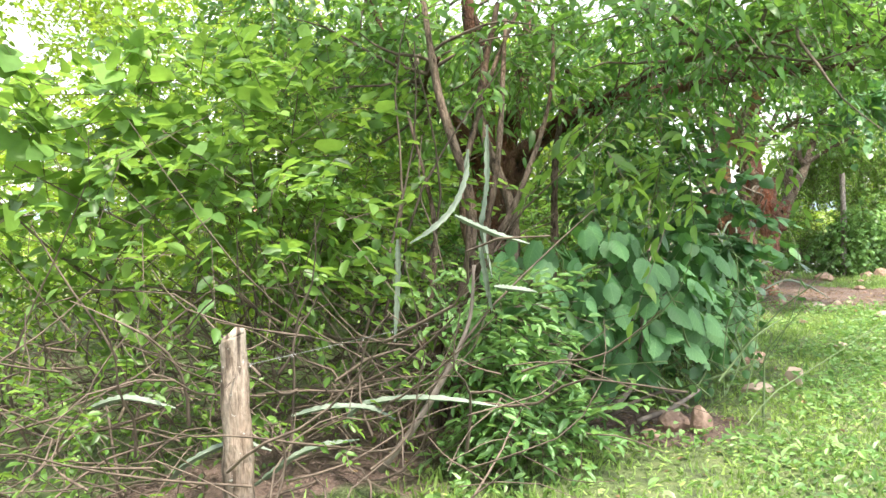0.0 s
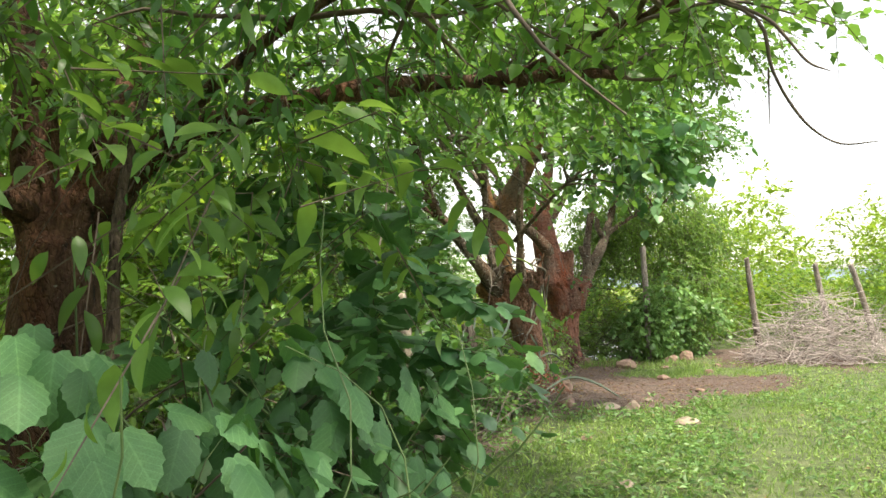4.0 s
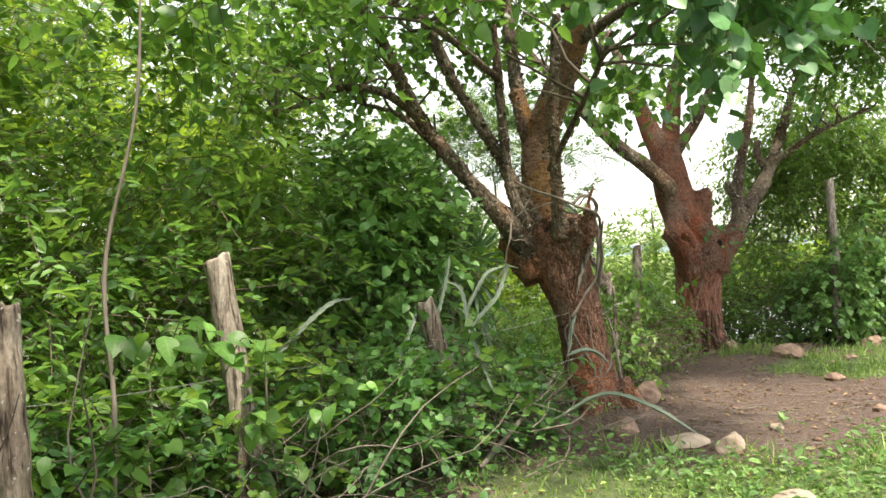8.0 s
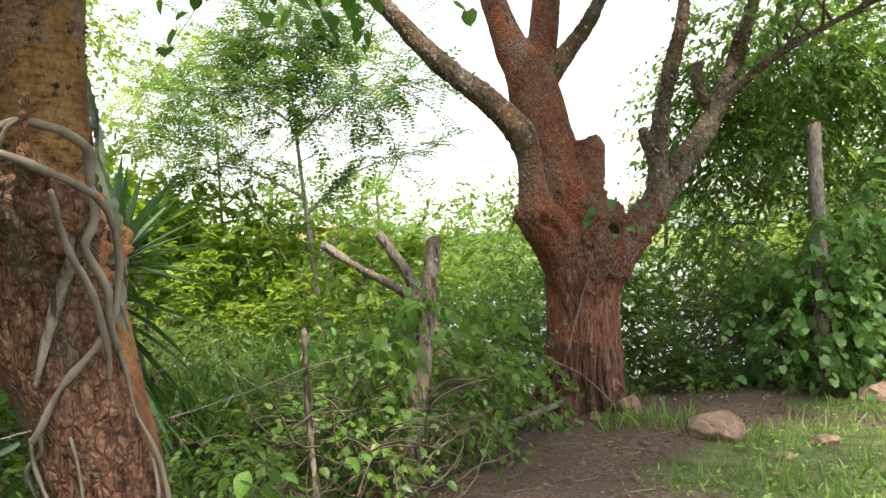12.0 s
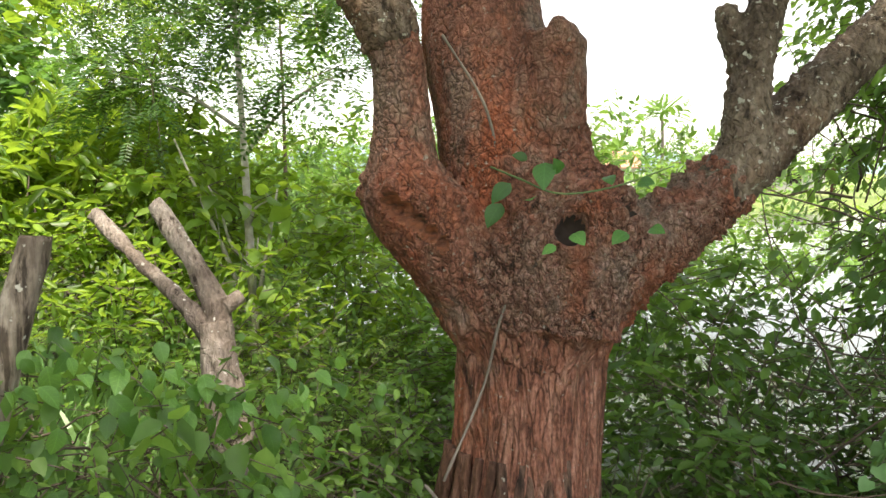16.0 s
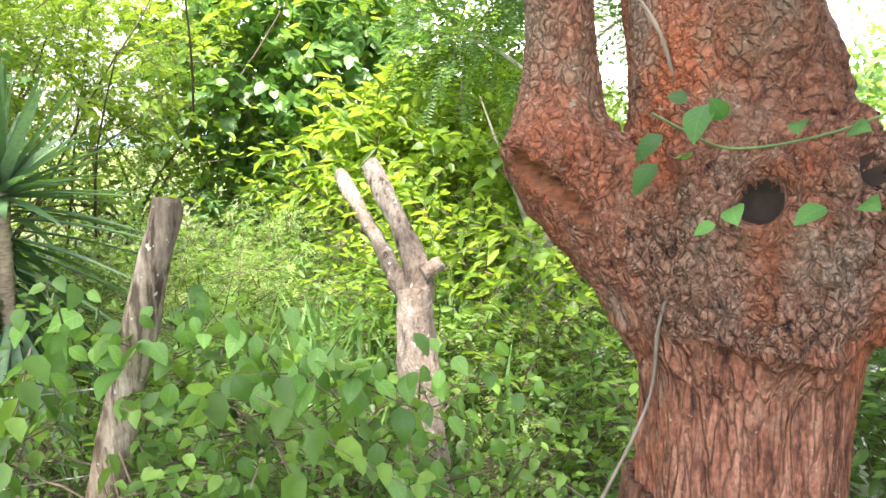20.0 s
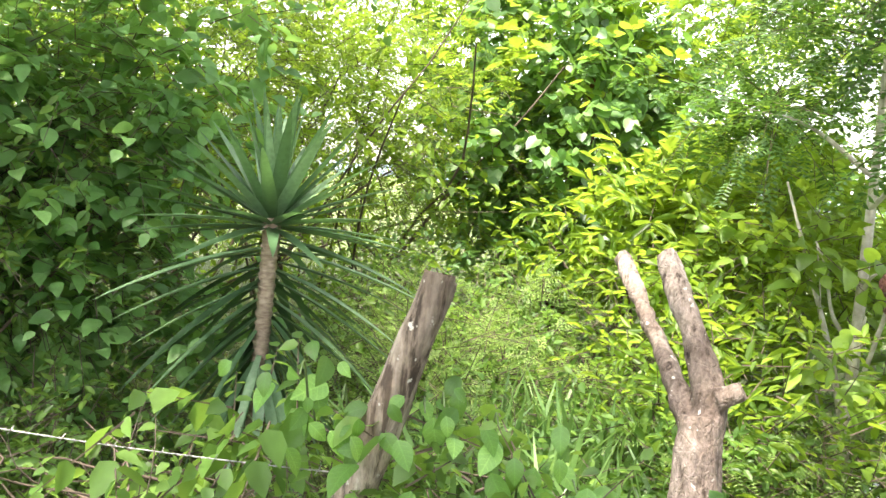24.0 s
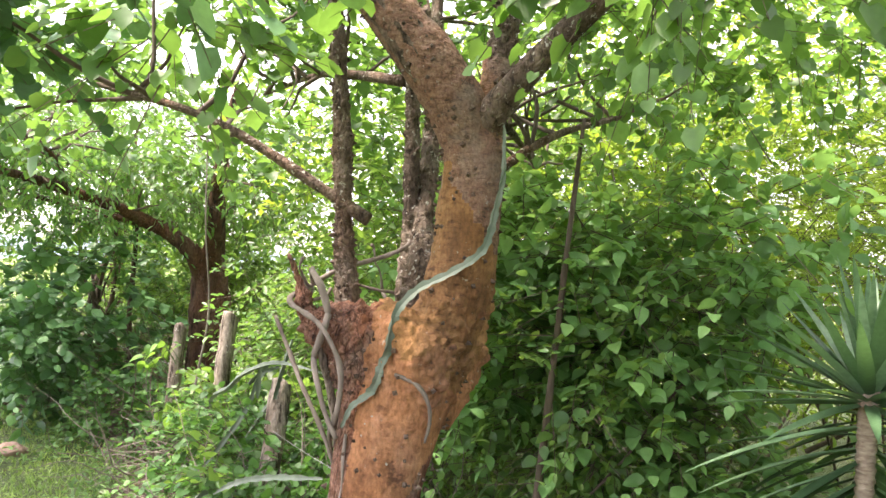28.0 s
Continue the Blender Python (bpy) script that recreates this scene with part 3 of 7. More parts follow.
def height(x, y):
    x, y = np.asarray(x, dtype=float), np.asarray(y, dtype=float)
    p = np.stack([x, y, 0 * x], -1)
    near = np.exp(-((x - 5) ** 2 + (y - 9) ** 2) / 900)
    z = (0.035 * wob(p, 0.9) + 0.016 * wob(p, 4.0, 2) + 0.010 * wob(p, 11.0, 5) + 0.005 * wob(p, 27.0, 1)) * near
    z = z + 0.10 * np.exp(-((x - 6.4) ** 2 + (y - 15.8) ** 2) / 0.9) + 0.08 * np.exp(-((x - 4.9) ** 2 + (y - 12.4) ** 2) / 0.7)
    z = z - 0.14 * ease(0.3, 2.2, left_of_fence(x, y)) * near
    z = z + 0.05 * ease(0.6, 0.0, np.abs(left_of_fence(x, y) + 0.2)) * near
    far = np.hypot(x - 5, y - 9)
    z = z + ease(60, 260, far) * (1.2 + 1.4 * wob(p, 0.018, 4))
    return z - 1.15 * pond(x, y)


def bare(x, y):
    """How bare the soil is: the trodden patch by the two trees, spots elsewhere."""
    p = np.stack([x, y, 0 * x], -1)
    a = np.maximum(np.exp(-(((x - 6.1) / 1.15) ** 2 + ((y - 13.1) / 1.55) ** 2) ** 1.5), np.exp(-(((x - 7.2) / 1.25) ** 2 + ((y - 12.7) / 0.85) ** 2) ** 1.5))
    a = np.maximum(a, np.exp(-(((x - 7.0) / 1.3) ** 2 + ((y - 15.6) / 0.32) ** 2) ** 1.5))
    b = np.exp(-(((x - 5.6) / 0.9) ** 2 + ((y - 12.0) / 1.0) ** 2))
    c = np.exp(-(((x - 10.2) / 1.2) ** 2 + ((y - 15.9) / 2.2) ** 2))
    lf = left_of_fence(x, y)
    e = 1.3 * np.exp(-(((x - 1.75) / 0.42) ** 2 + ((y - 5.65) / 0.4) ** 2))
    d = 0.6 * ease(-1.1, -0.15, lf) * ease(0.9, 0.3, lf) * (y > 3)
    return np.clip(1.25 * np.maximum.reduce([a, b, 0.8 * c, d, e]) + 0.38 * wob(p, 2.1, 8) + 0.16 * wob(p, 7, 3) - 0.12, 0, 1)


def axis(lo, hi, step, reach):
    mid = np.arange(lo, hi + step / 2, step)
    out = [step]
    while sum(out) < reach:
        out.append(out[-1] * 1.22)
    o = np.cumsum(out)
    return np.concatenate([lo - o[::-1], mid, hi + o])


gx, gy = axis(-4.0, 13.0, 0.11, 2600), axis(-3.0, 19.0, 0.11, 2600)
X, Y = np.meshgrid(gx, gy)
Z = height(X, Y)
nx, ny = len(gx), len(gy)
idx = (np.arange(ny - 1)[:, None] * nx + np.arange(nx - 1)[None]).ravel()
soil, nodes, links, b = mat_base("grassy_soil", 0.95)
at = nodes.new("ShaderNodeAttribute")
at.attribute_name = "bare"
n1 = noise_tex(nodes, links, 7.0, 6.0)
n2 = noise_tex(nodes, links, 60.0, 4.0)
n3 = noise_tex(nodes, links, 0.05, 3.0)
green = ramp(nodes, [(0.3, (0.060, 0.080, 0.032)), (0.55, (0.120, 0.165, 0.055)), (0.75, (0.19, 0.20, 0.095))])
links.new(n1.outputs[0], green.inputs[0])
far_green = ramp(nodes, [(0.35, (0.10, 0.17, 0.04)), (0.65, (0.23, 0.27, 0.08))])
links.new(n3.outputs[0], far_green.inputs[0])
earth = ramp(nodes, [(0.25, (0.055, 0.036, 0.028)), (0.5, (0.130, 0.086, 0.067)), (0.75, (0.235, 0.172, 0.142))])
links.new(n2.outputs[0], earth.inputs[0])
ad = nodes.new("ShaderNodeMath")
ad.operation = "MULTIPLY_ADD"
ad.inputs[1].default_value = 0.5
links.new(n1.outputs[0], ad.inputs[0])
links.new(at.outputs["Fac"], ad.inputs[2])
sel = ramp(nodes, [(0.5, (0, 0, 0)), (0.68, (1, 1, 1))])
links.new(ad.outputs[0], sel.inputs[0])
far_at = nodes.new("ShaderNodeAttribute")
far_at.attribute_name = "meadow"
grass_c = mix_rgb(nodes, links, green.outputs[0], far_green.outputs[0], far_at.outputs["Fac"])
links.new(mix_rgb(nodes, links, grass_c, earth.outputs[0], sel.outputs[0]), b.inputs["Base Color"])
rough_sum = nodes.new("ShaderNodeMath")
rough_sum.operation = "ADD"
n4 = noise_tex(nodes, links, 22.0, 6.0)
links.new(n2.outputs[0], rough_sum.inputs[0])
links.new(n4.outputs[0], rough_sum.inputs[1])
bump(nodes, links, b, rough_sum.outputs[0], 1.0, 0.045)
me = np_mesh("ground", np.stack([X, Y, Z], -1).reshape(-1, 3), np.stack([idx, idx + 1, idx + 1 + nx, idx + nx], -1), soil, True)
a1 = me.attributes.new("bare", "FLOAT", "POINT")
a1.data.foreach_set("value", bare(X, Y).ravel().astype(np.float32))
a2 = me.attributes.new("meadow", "FLOAT", "POINT")
a2.data.foreach_set("value", ease(20, 45, np.hypot(X - 5, Y - 9)).ravel().astype(np.float32))
tagged(new("ground", me), "uneven ground of low grass and trodden reddish earth", "ground", kind="structure")

wm, nodes, links, b = mat_base("pond_water", 0.06)
b.inputs["Base Color"].default_value = (0.060, 0.070, 0.060, 1)
b.inputs["IOR"].default_value = 1.33
n1 = noise_tex(nodes, links, 3.0, 3.0)
bump(nodes, links, b, n1.outputs[0], 0.12, 0.03)
wv, wf = [], []
for q in range(40):
    a = 2 * math.pi * q / 40
    wv.append((7 + 26 * math.cos(a), 38 + 22.0 * math.sin(a), -0.52))
bm = bmesh.new()
bm.faces.new([bm.verts.new(p) for p in wv])
me = bpy.data.meshes.new("water")
bm.to_mesh(me)
bm.free()
me.materials.append(wm)
tagged(new("water", me), "still pond water that mirrors the pale sky", "water", kind="structure")

# distance haze is painted into the hills' blue-grey colour
hill_mat = plain_mat("haze_tinted_hill", (0.16, 0.22, 0.28), (0.22, 0.28, 0.33), 0.004, 1.0)
V, F = [], []
m = 160
for q in range(m):
    a = 2 * math.pi * q / m
    top = 12 + 12 * math.sin(3 * a + 1) + 7 * math.sin(7 * a) + 4 * math.sin(17 * a + 2) + 2 * math.sin(41 * a)
    for r, z in ((900, -5), (960, max(3, top) * 0.7 + 6), (1050, max(3, top) + 12), (1300, -5)):
        V.append((5 + r * math.cos(a), 9 + r * math.sin(a), z))
for q in range(m):
    for k in range(3):
        a0, b0 = q * 4 + k, ((q + 1) % m) * 4 + k
        F.append((a0, b0, b0 + 1, a0 + 1))
tagged(new("backdrop_hills", np_mesh("backdrop_hills", V, F, hill_mat, True)), "low hills along the horizon, tinted blue for haze", "hills", kind="structure")

# ---- trees ----


def organic(name, tubes, voxel, mat, parent, bark, label="", smooth_steps=3, holes=(), low_mat=None):
    """Stems grown together into one skin, then roughened by bark(p, n), the push along the normal."""
    v, f = join([(a, tris(c)) for a, c in (tube(np.array(t), max(10, 5 * len(t)), 20) for t in tubes)])
    tmp = new("tmp", np_mesh("tmp", v, f, mat))
    mod = tmp.modifiers.new("skin", "REMESH")
    mod.mode, mod.voxel_size = "VOXEL", voxel
    me = bpy.data.meshes.new_from_object(tmp.evaluated_get(bpy.context.evaluated_depsgraph_get()))
    bpy.data.objects.remove(tmp)
    me.name = name
    n = len(me.vertices)
    co = np.empty(n * 3, np.float32)
    me.vertices.foreach_get("co", co)
    co = co.reshape(-1, 3).astype(float)
    ed = np.empty(len(me.edges) * 2, np.int32)
    me.edges.foreach_get("vertices", ed)
    ed = ed.reshape(-1, 2)
    deg = np.bincount(ed.ravel(), minlength=n)[:, None]
    for _ in range(smooth_steps):
        s = np.zeros_like(co)
        np.add.at(s, ed[:, 0], co[ed[:, 1]])
        np.add.at(s, ed[:, 1], co[ed[:, 0]])
        co = 0.4 * co + 0.6 * s / np.maximum(deg, 1)
    me.vertices.foreach_set("co", co.astype(np.float32).ravel())
    me.update()
    nr = np.array([vv.normal[:] for vv in me.vertices])
    co0 = co.copy()
    co = co + nr * bark(co, nr)[:, None]
    for x_, y_, z_, r_, deep, kind_ in holes:
        c_ = np.array((x_, y_, z_))
        d_ = np.linalg.norm((co0 - c_) * np.array([1, 1, 0.85]), axis=1) / r_
        d_ = d_ * (1 + 0.22 * wob(co0, 26, x_))
        way_ = unit(nr[d_ < 1.3].mean(0)) if (d_ < 1.3).any() else np.zeros(3)
        co = co - way_ * (deep * ease(1.05, 0.6, d_))[:, None] + nr * (0.22 * r_ * np.exp(-((d_ - 1.25) / 0.22) ** 2))[:, None]
    me.vertices.foreach_set("co", co.astype(np.float32).ravel())
    me.polygons.foreach_set("use_smooth", np.full(len(me.polygons), True))
    me.update()
    me.materials.clear()
    me.materials.append(mat)
    # kind 1 dents get the deep shade of a hole as colour
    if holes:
        me.materials.append(HOLLOW_SHADE)
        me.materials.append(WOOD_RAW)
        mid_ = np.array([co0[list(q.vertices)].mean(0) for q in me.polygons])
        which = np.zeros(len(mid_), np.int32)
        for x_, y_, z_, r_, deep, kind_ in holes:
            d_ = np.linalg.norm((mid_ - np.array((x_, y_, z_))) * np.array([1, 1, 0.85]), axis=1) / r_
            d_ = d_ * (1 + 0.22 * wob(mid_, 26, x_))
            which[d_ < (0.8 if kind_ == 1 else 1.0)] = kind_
        if low_mat:
            for k_, (mat_, zone_) in enumerate(low_mat):
                me.materials.append(mat_)
                which[(which == 0) & zone_(mid_, 0.22 * wob(mid_, 5, 2) + 0.10 * wob(mid_, 16, 4))] = 3 + k_
        me.polygons.foreach_set("material_index", which)
    return part(name, me, parent, label)


def ridges(p, fine, long, seed):
    q = p * np.array([1, 1, long])
    return 1 - 2 * np.abs(wob(q, fine, seed))


def scaly(p, f, seed):
    """Small raised plates with grooves between them."""
    return np.minimum(np.abs(wob(p, f, seed)), np.abs(wob(p, f * 1.15, seed + 7))) * 2


def bark_c(p, n):
    z = p[:, 2]
    collar = ease(0.965, 1.005, z + 0.035 * wob(p, 9, 4)) * ease(1.85, 1.42, z)
    collar = collar * (1 - 0.8 * ease(6.34, 6.22, p[:, 0]) * ease(1.42, 1.52, z))
    collar = collar * (1 - 0.72 * ease(6.48, 6.30, p[:, 0]) * ease(1.40, 1.32, z))
    low = ease(1.06, 0.97, z)
    g_ = 0.016 * collar + 0.009 * wob(p, 6, 1) + 0.013 * ridges(p, 24, 0.14, 2) * (low + 0.15) + 0.030 * (scaly(p * np.array([1, 1, 0.6]), 36, 4) - 0.35) * collar
    g_ = g_ + 0.0015 * wob(p, 70, 5) + 0.007 * low * ridges(p, 52, 0.10, 9) + 0.008 * collar * ridges(p, 30, 0.5, 3)
    return g_ + 0.005 * (1 - collar) * (1 - low) * ridges(p, 34, 0.22, 12)


def bark_limb(p, n):
    return 0.008 * wob(p, 9, 2) + 0.010 * (scaly(p * np.array([1, 1, 0.8]), 46, 3) - 0.3) + 0.004 * wob(p, 80, 1)


def bark_b(p, n):
    z = p[:, 2]
    knob = ease(1.05, 1.25, z) * ease(1.75, 1.5, z)
    low = ease(0.75, 0.5, z)
    return 0.010 * wob(p, 6, 3) + 0.003 * wob(p, 17, 2) + 0.026 * knob * wob(p, 10, 6) + 0.026 * knob * (scaly(p, 26, 3) - 0.4) + low * 0.014 * (scaly(p * np.array([1, 1, 0.5]), 22, 8) - 0.4) + 0.0035 * wob(p, 55, 5)


def bark_a(p, n):
    return 0.014 * wob(p, 7, 3) + 0.008 * ridges(p, 20, 0.25, 6)


tree_c = empty("tree", (6.41, 15.85, 0.06), "thick pollarded tree with flaking red bark and a knobbly collar", "tree", "old fence-line trees")
c_main = [(6.42, 15.87, 1.25, .27), (6.33, 15.90, 1.65, .240), (6.23, 15.91, 1.95, .215), (6.19, 15.94, 2.25, .190), (6.14, 15.97, 2.48, .165), (6.02, 16.02, 2.72, .115), (5.88, 16.1, 3.2, .08)]
trunk_c = organic("trunk", [
    [(6.39, 15.86, -0.25, .37), (6.39, 15.86, 0.04, .315), (6.41, 15.86, 0.35, .262), (6.435, 15.87, 0.7, .246), (6.445, 15.87, 1.0, .250), (6.44, 15.87, 1.35, .248)],
    [(6.45, 15.86, 0.90, .240), (6.47, 15.85, 1.02, .276), (6.50, 15.86, 1.14, .298), (6.50, 15.87, 1.28, .285), (6.47, 15.88, 1.42, .22)],
    c_main,
    [(6.42, 15.86, 1.50, .17), (6.50, 15.82, 1.70, .130), (6.535, 15.80, 1.84, .102), (6.55, 15.79, 1.92, .097)],
    [(6.555, 15.77, 1.88, .07), (6.575, 15.765, 1.94, .055), (6.58, 15.765, 1.955, .045)],
    [(6.40, 15.78, 0.98, .18), (6.28, 15.62, 1.22, .155), (6.18, 15.51, 1.38, .140), (6.15, 15.51, 1.48, .120), (6.14, 15.52, 1.62, .092), (6.13, 15.52, 1.82, .086), (6.08, 15.49, 1.98, .09)],
    [(6.17, 15.95, 2.35, .14), (6.25, 16.0, 2.62, .11), (6.29, 16.02, 2.9, .10), (6.36, 16.08, 3.3, .08)],
    [(6.60, 15.88, 1.10, .16), (6.80, 16.03, 1.24, .112), (7.0, 16.26, 1.45, .100)],
    [(6.35, 15.7, 0.35, .07), (6.28, 15.55, 0.1, .07), (6.2, 15.42, -0.1, .06)],
    [(6.2, 15.75, 0.3, .07), (6.08, 15.68, 0.1, .07), (5.95, 15.6, -0.1, .05)],
    [(6.55, 15.7, 0.3, .07), (6.66, 15.6, 0.08, .07), (6.75, 15.5, -0.1, .05)],
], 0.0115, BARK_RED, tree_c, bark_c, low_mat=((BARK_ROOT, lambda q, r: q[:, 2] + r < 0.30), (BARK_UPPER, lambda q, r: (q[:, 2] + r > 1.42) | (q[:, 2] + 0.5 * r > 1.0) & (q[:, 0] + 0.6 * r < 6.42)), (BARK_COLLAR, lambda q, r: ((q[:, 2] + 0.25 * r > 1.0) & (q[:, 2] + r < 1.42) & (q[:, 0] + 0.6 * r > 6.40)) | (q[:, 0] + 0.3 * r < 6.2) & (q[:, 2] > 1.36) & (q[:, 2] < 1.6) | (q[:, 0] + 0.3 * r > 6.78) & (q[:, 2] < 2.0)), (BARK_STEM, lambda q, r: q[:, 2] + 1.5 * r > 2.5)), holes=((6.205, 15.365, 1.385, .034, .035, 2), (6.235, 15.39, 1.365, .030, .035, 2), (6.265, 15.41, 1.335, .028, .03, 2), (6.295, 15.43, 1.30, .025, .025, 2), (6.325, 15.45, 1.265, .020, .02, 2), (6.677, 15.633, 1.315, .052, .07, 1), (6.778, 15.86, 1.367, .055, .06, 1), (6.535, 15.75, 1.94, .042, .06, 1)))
for rows in ([[(6.11, 15.51, 1.88, .095), (6.08, 15.49, 1.98, .10), (5.88, 15.50, 2.22, .085), (5.52, 15.58, 2.56, .072), (5.0, 15.7, 3.2, .05)]],
             [[(6.93, 16.17, 1.36, .108), (7.08, 16.36, 1.55, .112), (7.3, 16.55, 1.82, .095), (7.5, 16.7, 2.05, .085), (7.66, 16.83, 2.32, .075), (7.87, 17.0, 2.75, .06), (8.05, 17.1, 3.2, .045)],
              [(7.06, 16.26, 1.45, .085), (7.06, 16.28, 1.70, .076), (7.10, 16.36, 2.05, .066), (7.22, 16.47, 2.5, .058), (7.34, 16.56, 2.88, .05), (7.42, 16.65, 3.3, .035)],
              [(7.07, 16.32, 1.80, .06), (6.995, 16.32, 1.95, .050), (6.965, 16.32, 2.06, .043)],
              [(7.6, 16.78, 2.2, .06), (7.47, 16.75, 2.4, .05), (7.48, 16.75, 2.6, .045)]],
             [[(6.26, 15.98, 2.4, .09), (6.44, 16.02, 2.62, .065), (6.62, 16.1, 2.86, .055), (6.85, 16.2, 3.3, .04)]]):
    organic("limb", rows, 0.011, BARK_GREY, tree_c, bark_limb, "grey-brown limb spotted with pale lichen")


def limbs(parent, rows, mat, name="limb", n=22, sides=9, rough=0.006):
    for k, r in enumerate(rows):
        stem(name, np.array(r), mat, parent, n, sides, rough, 14.0, k * 1.3)


def twigs_from(parent, rows, mat, count, seed, spread=0.9, up=0.5, r0=0.016, length=(0.5, 1.1)):
    """Thinner branches out of a set of limbs, joined in one mesh."""
    g = np.random.default_rng(seed)
    out = []
    for k in range(count):
        r = np.array(rows[g.integers(len(rows))])
        s = spline(r, 20)
        p = s[g.integers(8, 20), :3]
        d = unit(np.array([g.normal(), g.normal(), up + 0.4 * g.normal()]))
        ln = g.uniform(*length)
        pts = []
        for q in range(5):
            pts.append((*p, r0 * (1 - 0.2 * q) * g.uniform(0.8, 1.1)))
            p = p + d * ln / 4
            d = unit(d + g.normal(size=3) * 0.3 * spread)
        out.append(tube(np.array(pts), 9, 5, cap=False))
    v, f = join(out)
    part("twig_growth", np_mesh("twig_growth", v, f, mat, True), parent, "", "stuff")


c_up = [c_main[5:] + [(5.6, 16.2, 4.0, .04)], [(5.52, 15.58, 2.56, .072), (5.0, 15.7, 3.2, .05), (4.5, 15.7, 3.9, .03)],
        [(7.85, 17.0, 2.75, .06), (8.05, 17.1, 3.2, .045), (8.3, 17.1, 3.8, .03)], [(7.34, 16.56, 2.88, .05), (7.42, 16.65, 3.3, .035), (7.5, 16.7, 3.9, .02)], [(6.36, 16.08, 3.2, .085), (6.5, 16.2, 3.9, .05), (6.6, 16.3, 4.5, .02)],
        [(7.62, 16.8, 2.27, .05), (8.1, 16.5, 2.6, .03), (8.7, 16.2, 2.85, .016)]]
limbs(tree_c, c_up, BARK_GREY)
twigs_from(tree_c, c_up, TWIG, 70, 3)
# last two blobs: unseen leaves added to shade the trunk and bare soil
foliage(tree_c, "crown", [(6.0, 16.2, 3.95, .5, .5, .25), (7.5, 16.3, 4.0, 1.0, .9, .5), (8.4, 16.0, 3.5, .8, .7, .45), (8.3, 15.2, 3.75, .9, .8, .5), (7.05, 14.7, 4.25, 1.15, 1.05, .5), (7.5, 13.5, 4.6, 1.4, 1.2, .4)],
        1850, BROAD, 0.09, LEAF_CANOPY, leaves=11, length=0.42, holes=0.30, hole_size=2.0, seed=11, shell=0.2)

tree_b = empty("tree", (4.96, 12.5, 0.04), "leaning thorny tree with orange-brown bark and a swollen knobbly crotch", "tree", "old fence-line trees")
b_main = [(4.62, 12.58, 1.33, .18), (4.58, 12.68, 1.65, .148), (4.57, 12.70, 1.95, .132), (4.60, 12.71, 2.22, .128), (4.74, 12.6, 2.5, .12), (4.90, 12.36, 2.85, .10), (5.05, 12.1, 3.3, .07)]
b_limbs = [
    [(4.54, 12.48, 1.28, .14), (4.2, 12.3, 1.66, 0.072), (3.9, 12.28, 2.05, 0.058), (3.7, 12.25, 2.36, 0.052), (3.5, 11.95, 2.85, 0.042), (3.3, 11.7, 3.3, 0.031)],
    [(4.55, 12.45, 1.45, 0.070), (4.27, 12.32, 2.05, 0.048), (3.95, 12.16, 2.65, 0.039), (3.7, 12.0, 3.3, 0.023)],
    [(4.70, 12.25, 1.38, 0.070), (4.69, 12.17, 1.8, 0.044), (4.70, 12.13, 2.3, 0.039), (4.76, 12.07, 3.0, 0.033)],
    [(4.5, 12.38, 1.42, 0.062), (4.36, 12.3, 1.75, 0.043), (4.32, 12.26, 2.3, 0.039), (4.30, 12.2, 3.0, 0.027)],
    [(4.57, 12.7, 2.1, .10), (4.46, 12.74, 2.5, 0.066), (4.42, 12.78, 3.0, 0.047), (4.36, 12.85, 3.7, 0.027)],
]
trunk_b = organic("trunk", [
    [(4.95, 12.5, -0.25, .30), (4.92, 12.5, 0.08, .225), (4.87, 12.5, 0.40, .190), (4.81, 12.48, 0.80, .180), (4.72, 12.48, 1.12, .215), (4.64, 12.52, 1.38, .25), (4.6, 12.55, 1.5, .2)],
    b_main,
    [(4.70, 12.45, 1.25, .2), (4.80, 12.34, 1.40, .15), (4.88, 12.22, 1.44, .10), (4.90, 12.18, 1.45, .06)],
    [(4.87, 12.2, 1.42, .05), (4.90, 12.15, 1.52, .026), (4.91, 12.12, 1.62, .019), (4.95, 12.08, 1.74, .017)],
    [(4.55, 12.5, 1.1, .16), (4.42, 12.55, 1.28, .15), (4.34, 12.6, 1.42, .11)],
    [r for r in b_limbs[4][:2]] + [(4.44, 12.75, 2.6, .08)],
    [(4.9, 12.35, 0.3, .09), (4.86, 12.22, 0.1, .08), (4.8, 12.08, -0.1, .06)],
    [(5.08, 12.45, 0.25, .09), (5.2, 12.35, 0.08, .08), (5.3, 12.28, -0.1, .05)],
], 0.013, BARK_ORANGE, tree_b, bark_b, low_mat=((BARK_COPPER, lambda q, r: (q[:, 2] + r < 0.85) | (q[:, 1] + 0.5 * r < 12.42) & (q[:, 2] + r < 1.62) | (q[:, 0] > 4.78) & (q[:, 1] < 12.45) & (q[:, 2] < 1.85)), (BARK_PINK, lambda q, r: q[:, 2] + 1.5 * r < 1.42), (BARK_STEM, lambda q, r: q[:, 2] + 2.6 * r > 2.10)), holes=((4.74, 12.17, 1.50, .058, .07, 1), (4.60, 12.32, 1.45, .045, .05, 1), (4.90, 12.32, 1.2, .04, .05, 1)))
for rows in b_limbs:
    organic("limb", [rows], 0.011, BARK_GREY, tree_b, bark_limb, "rough grey-brown limb")
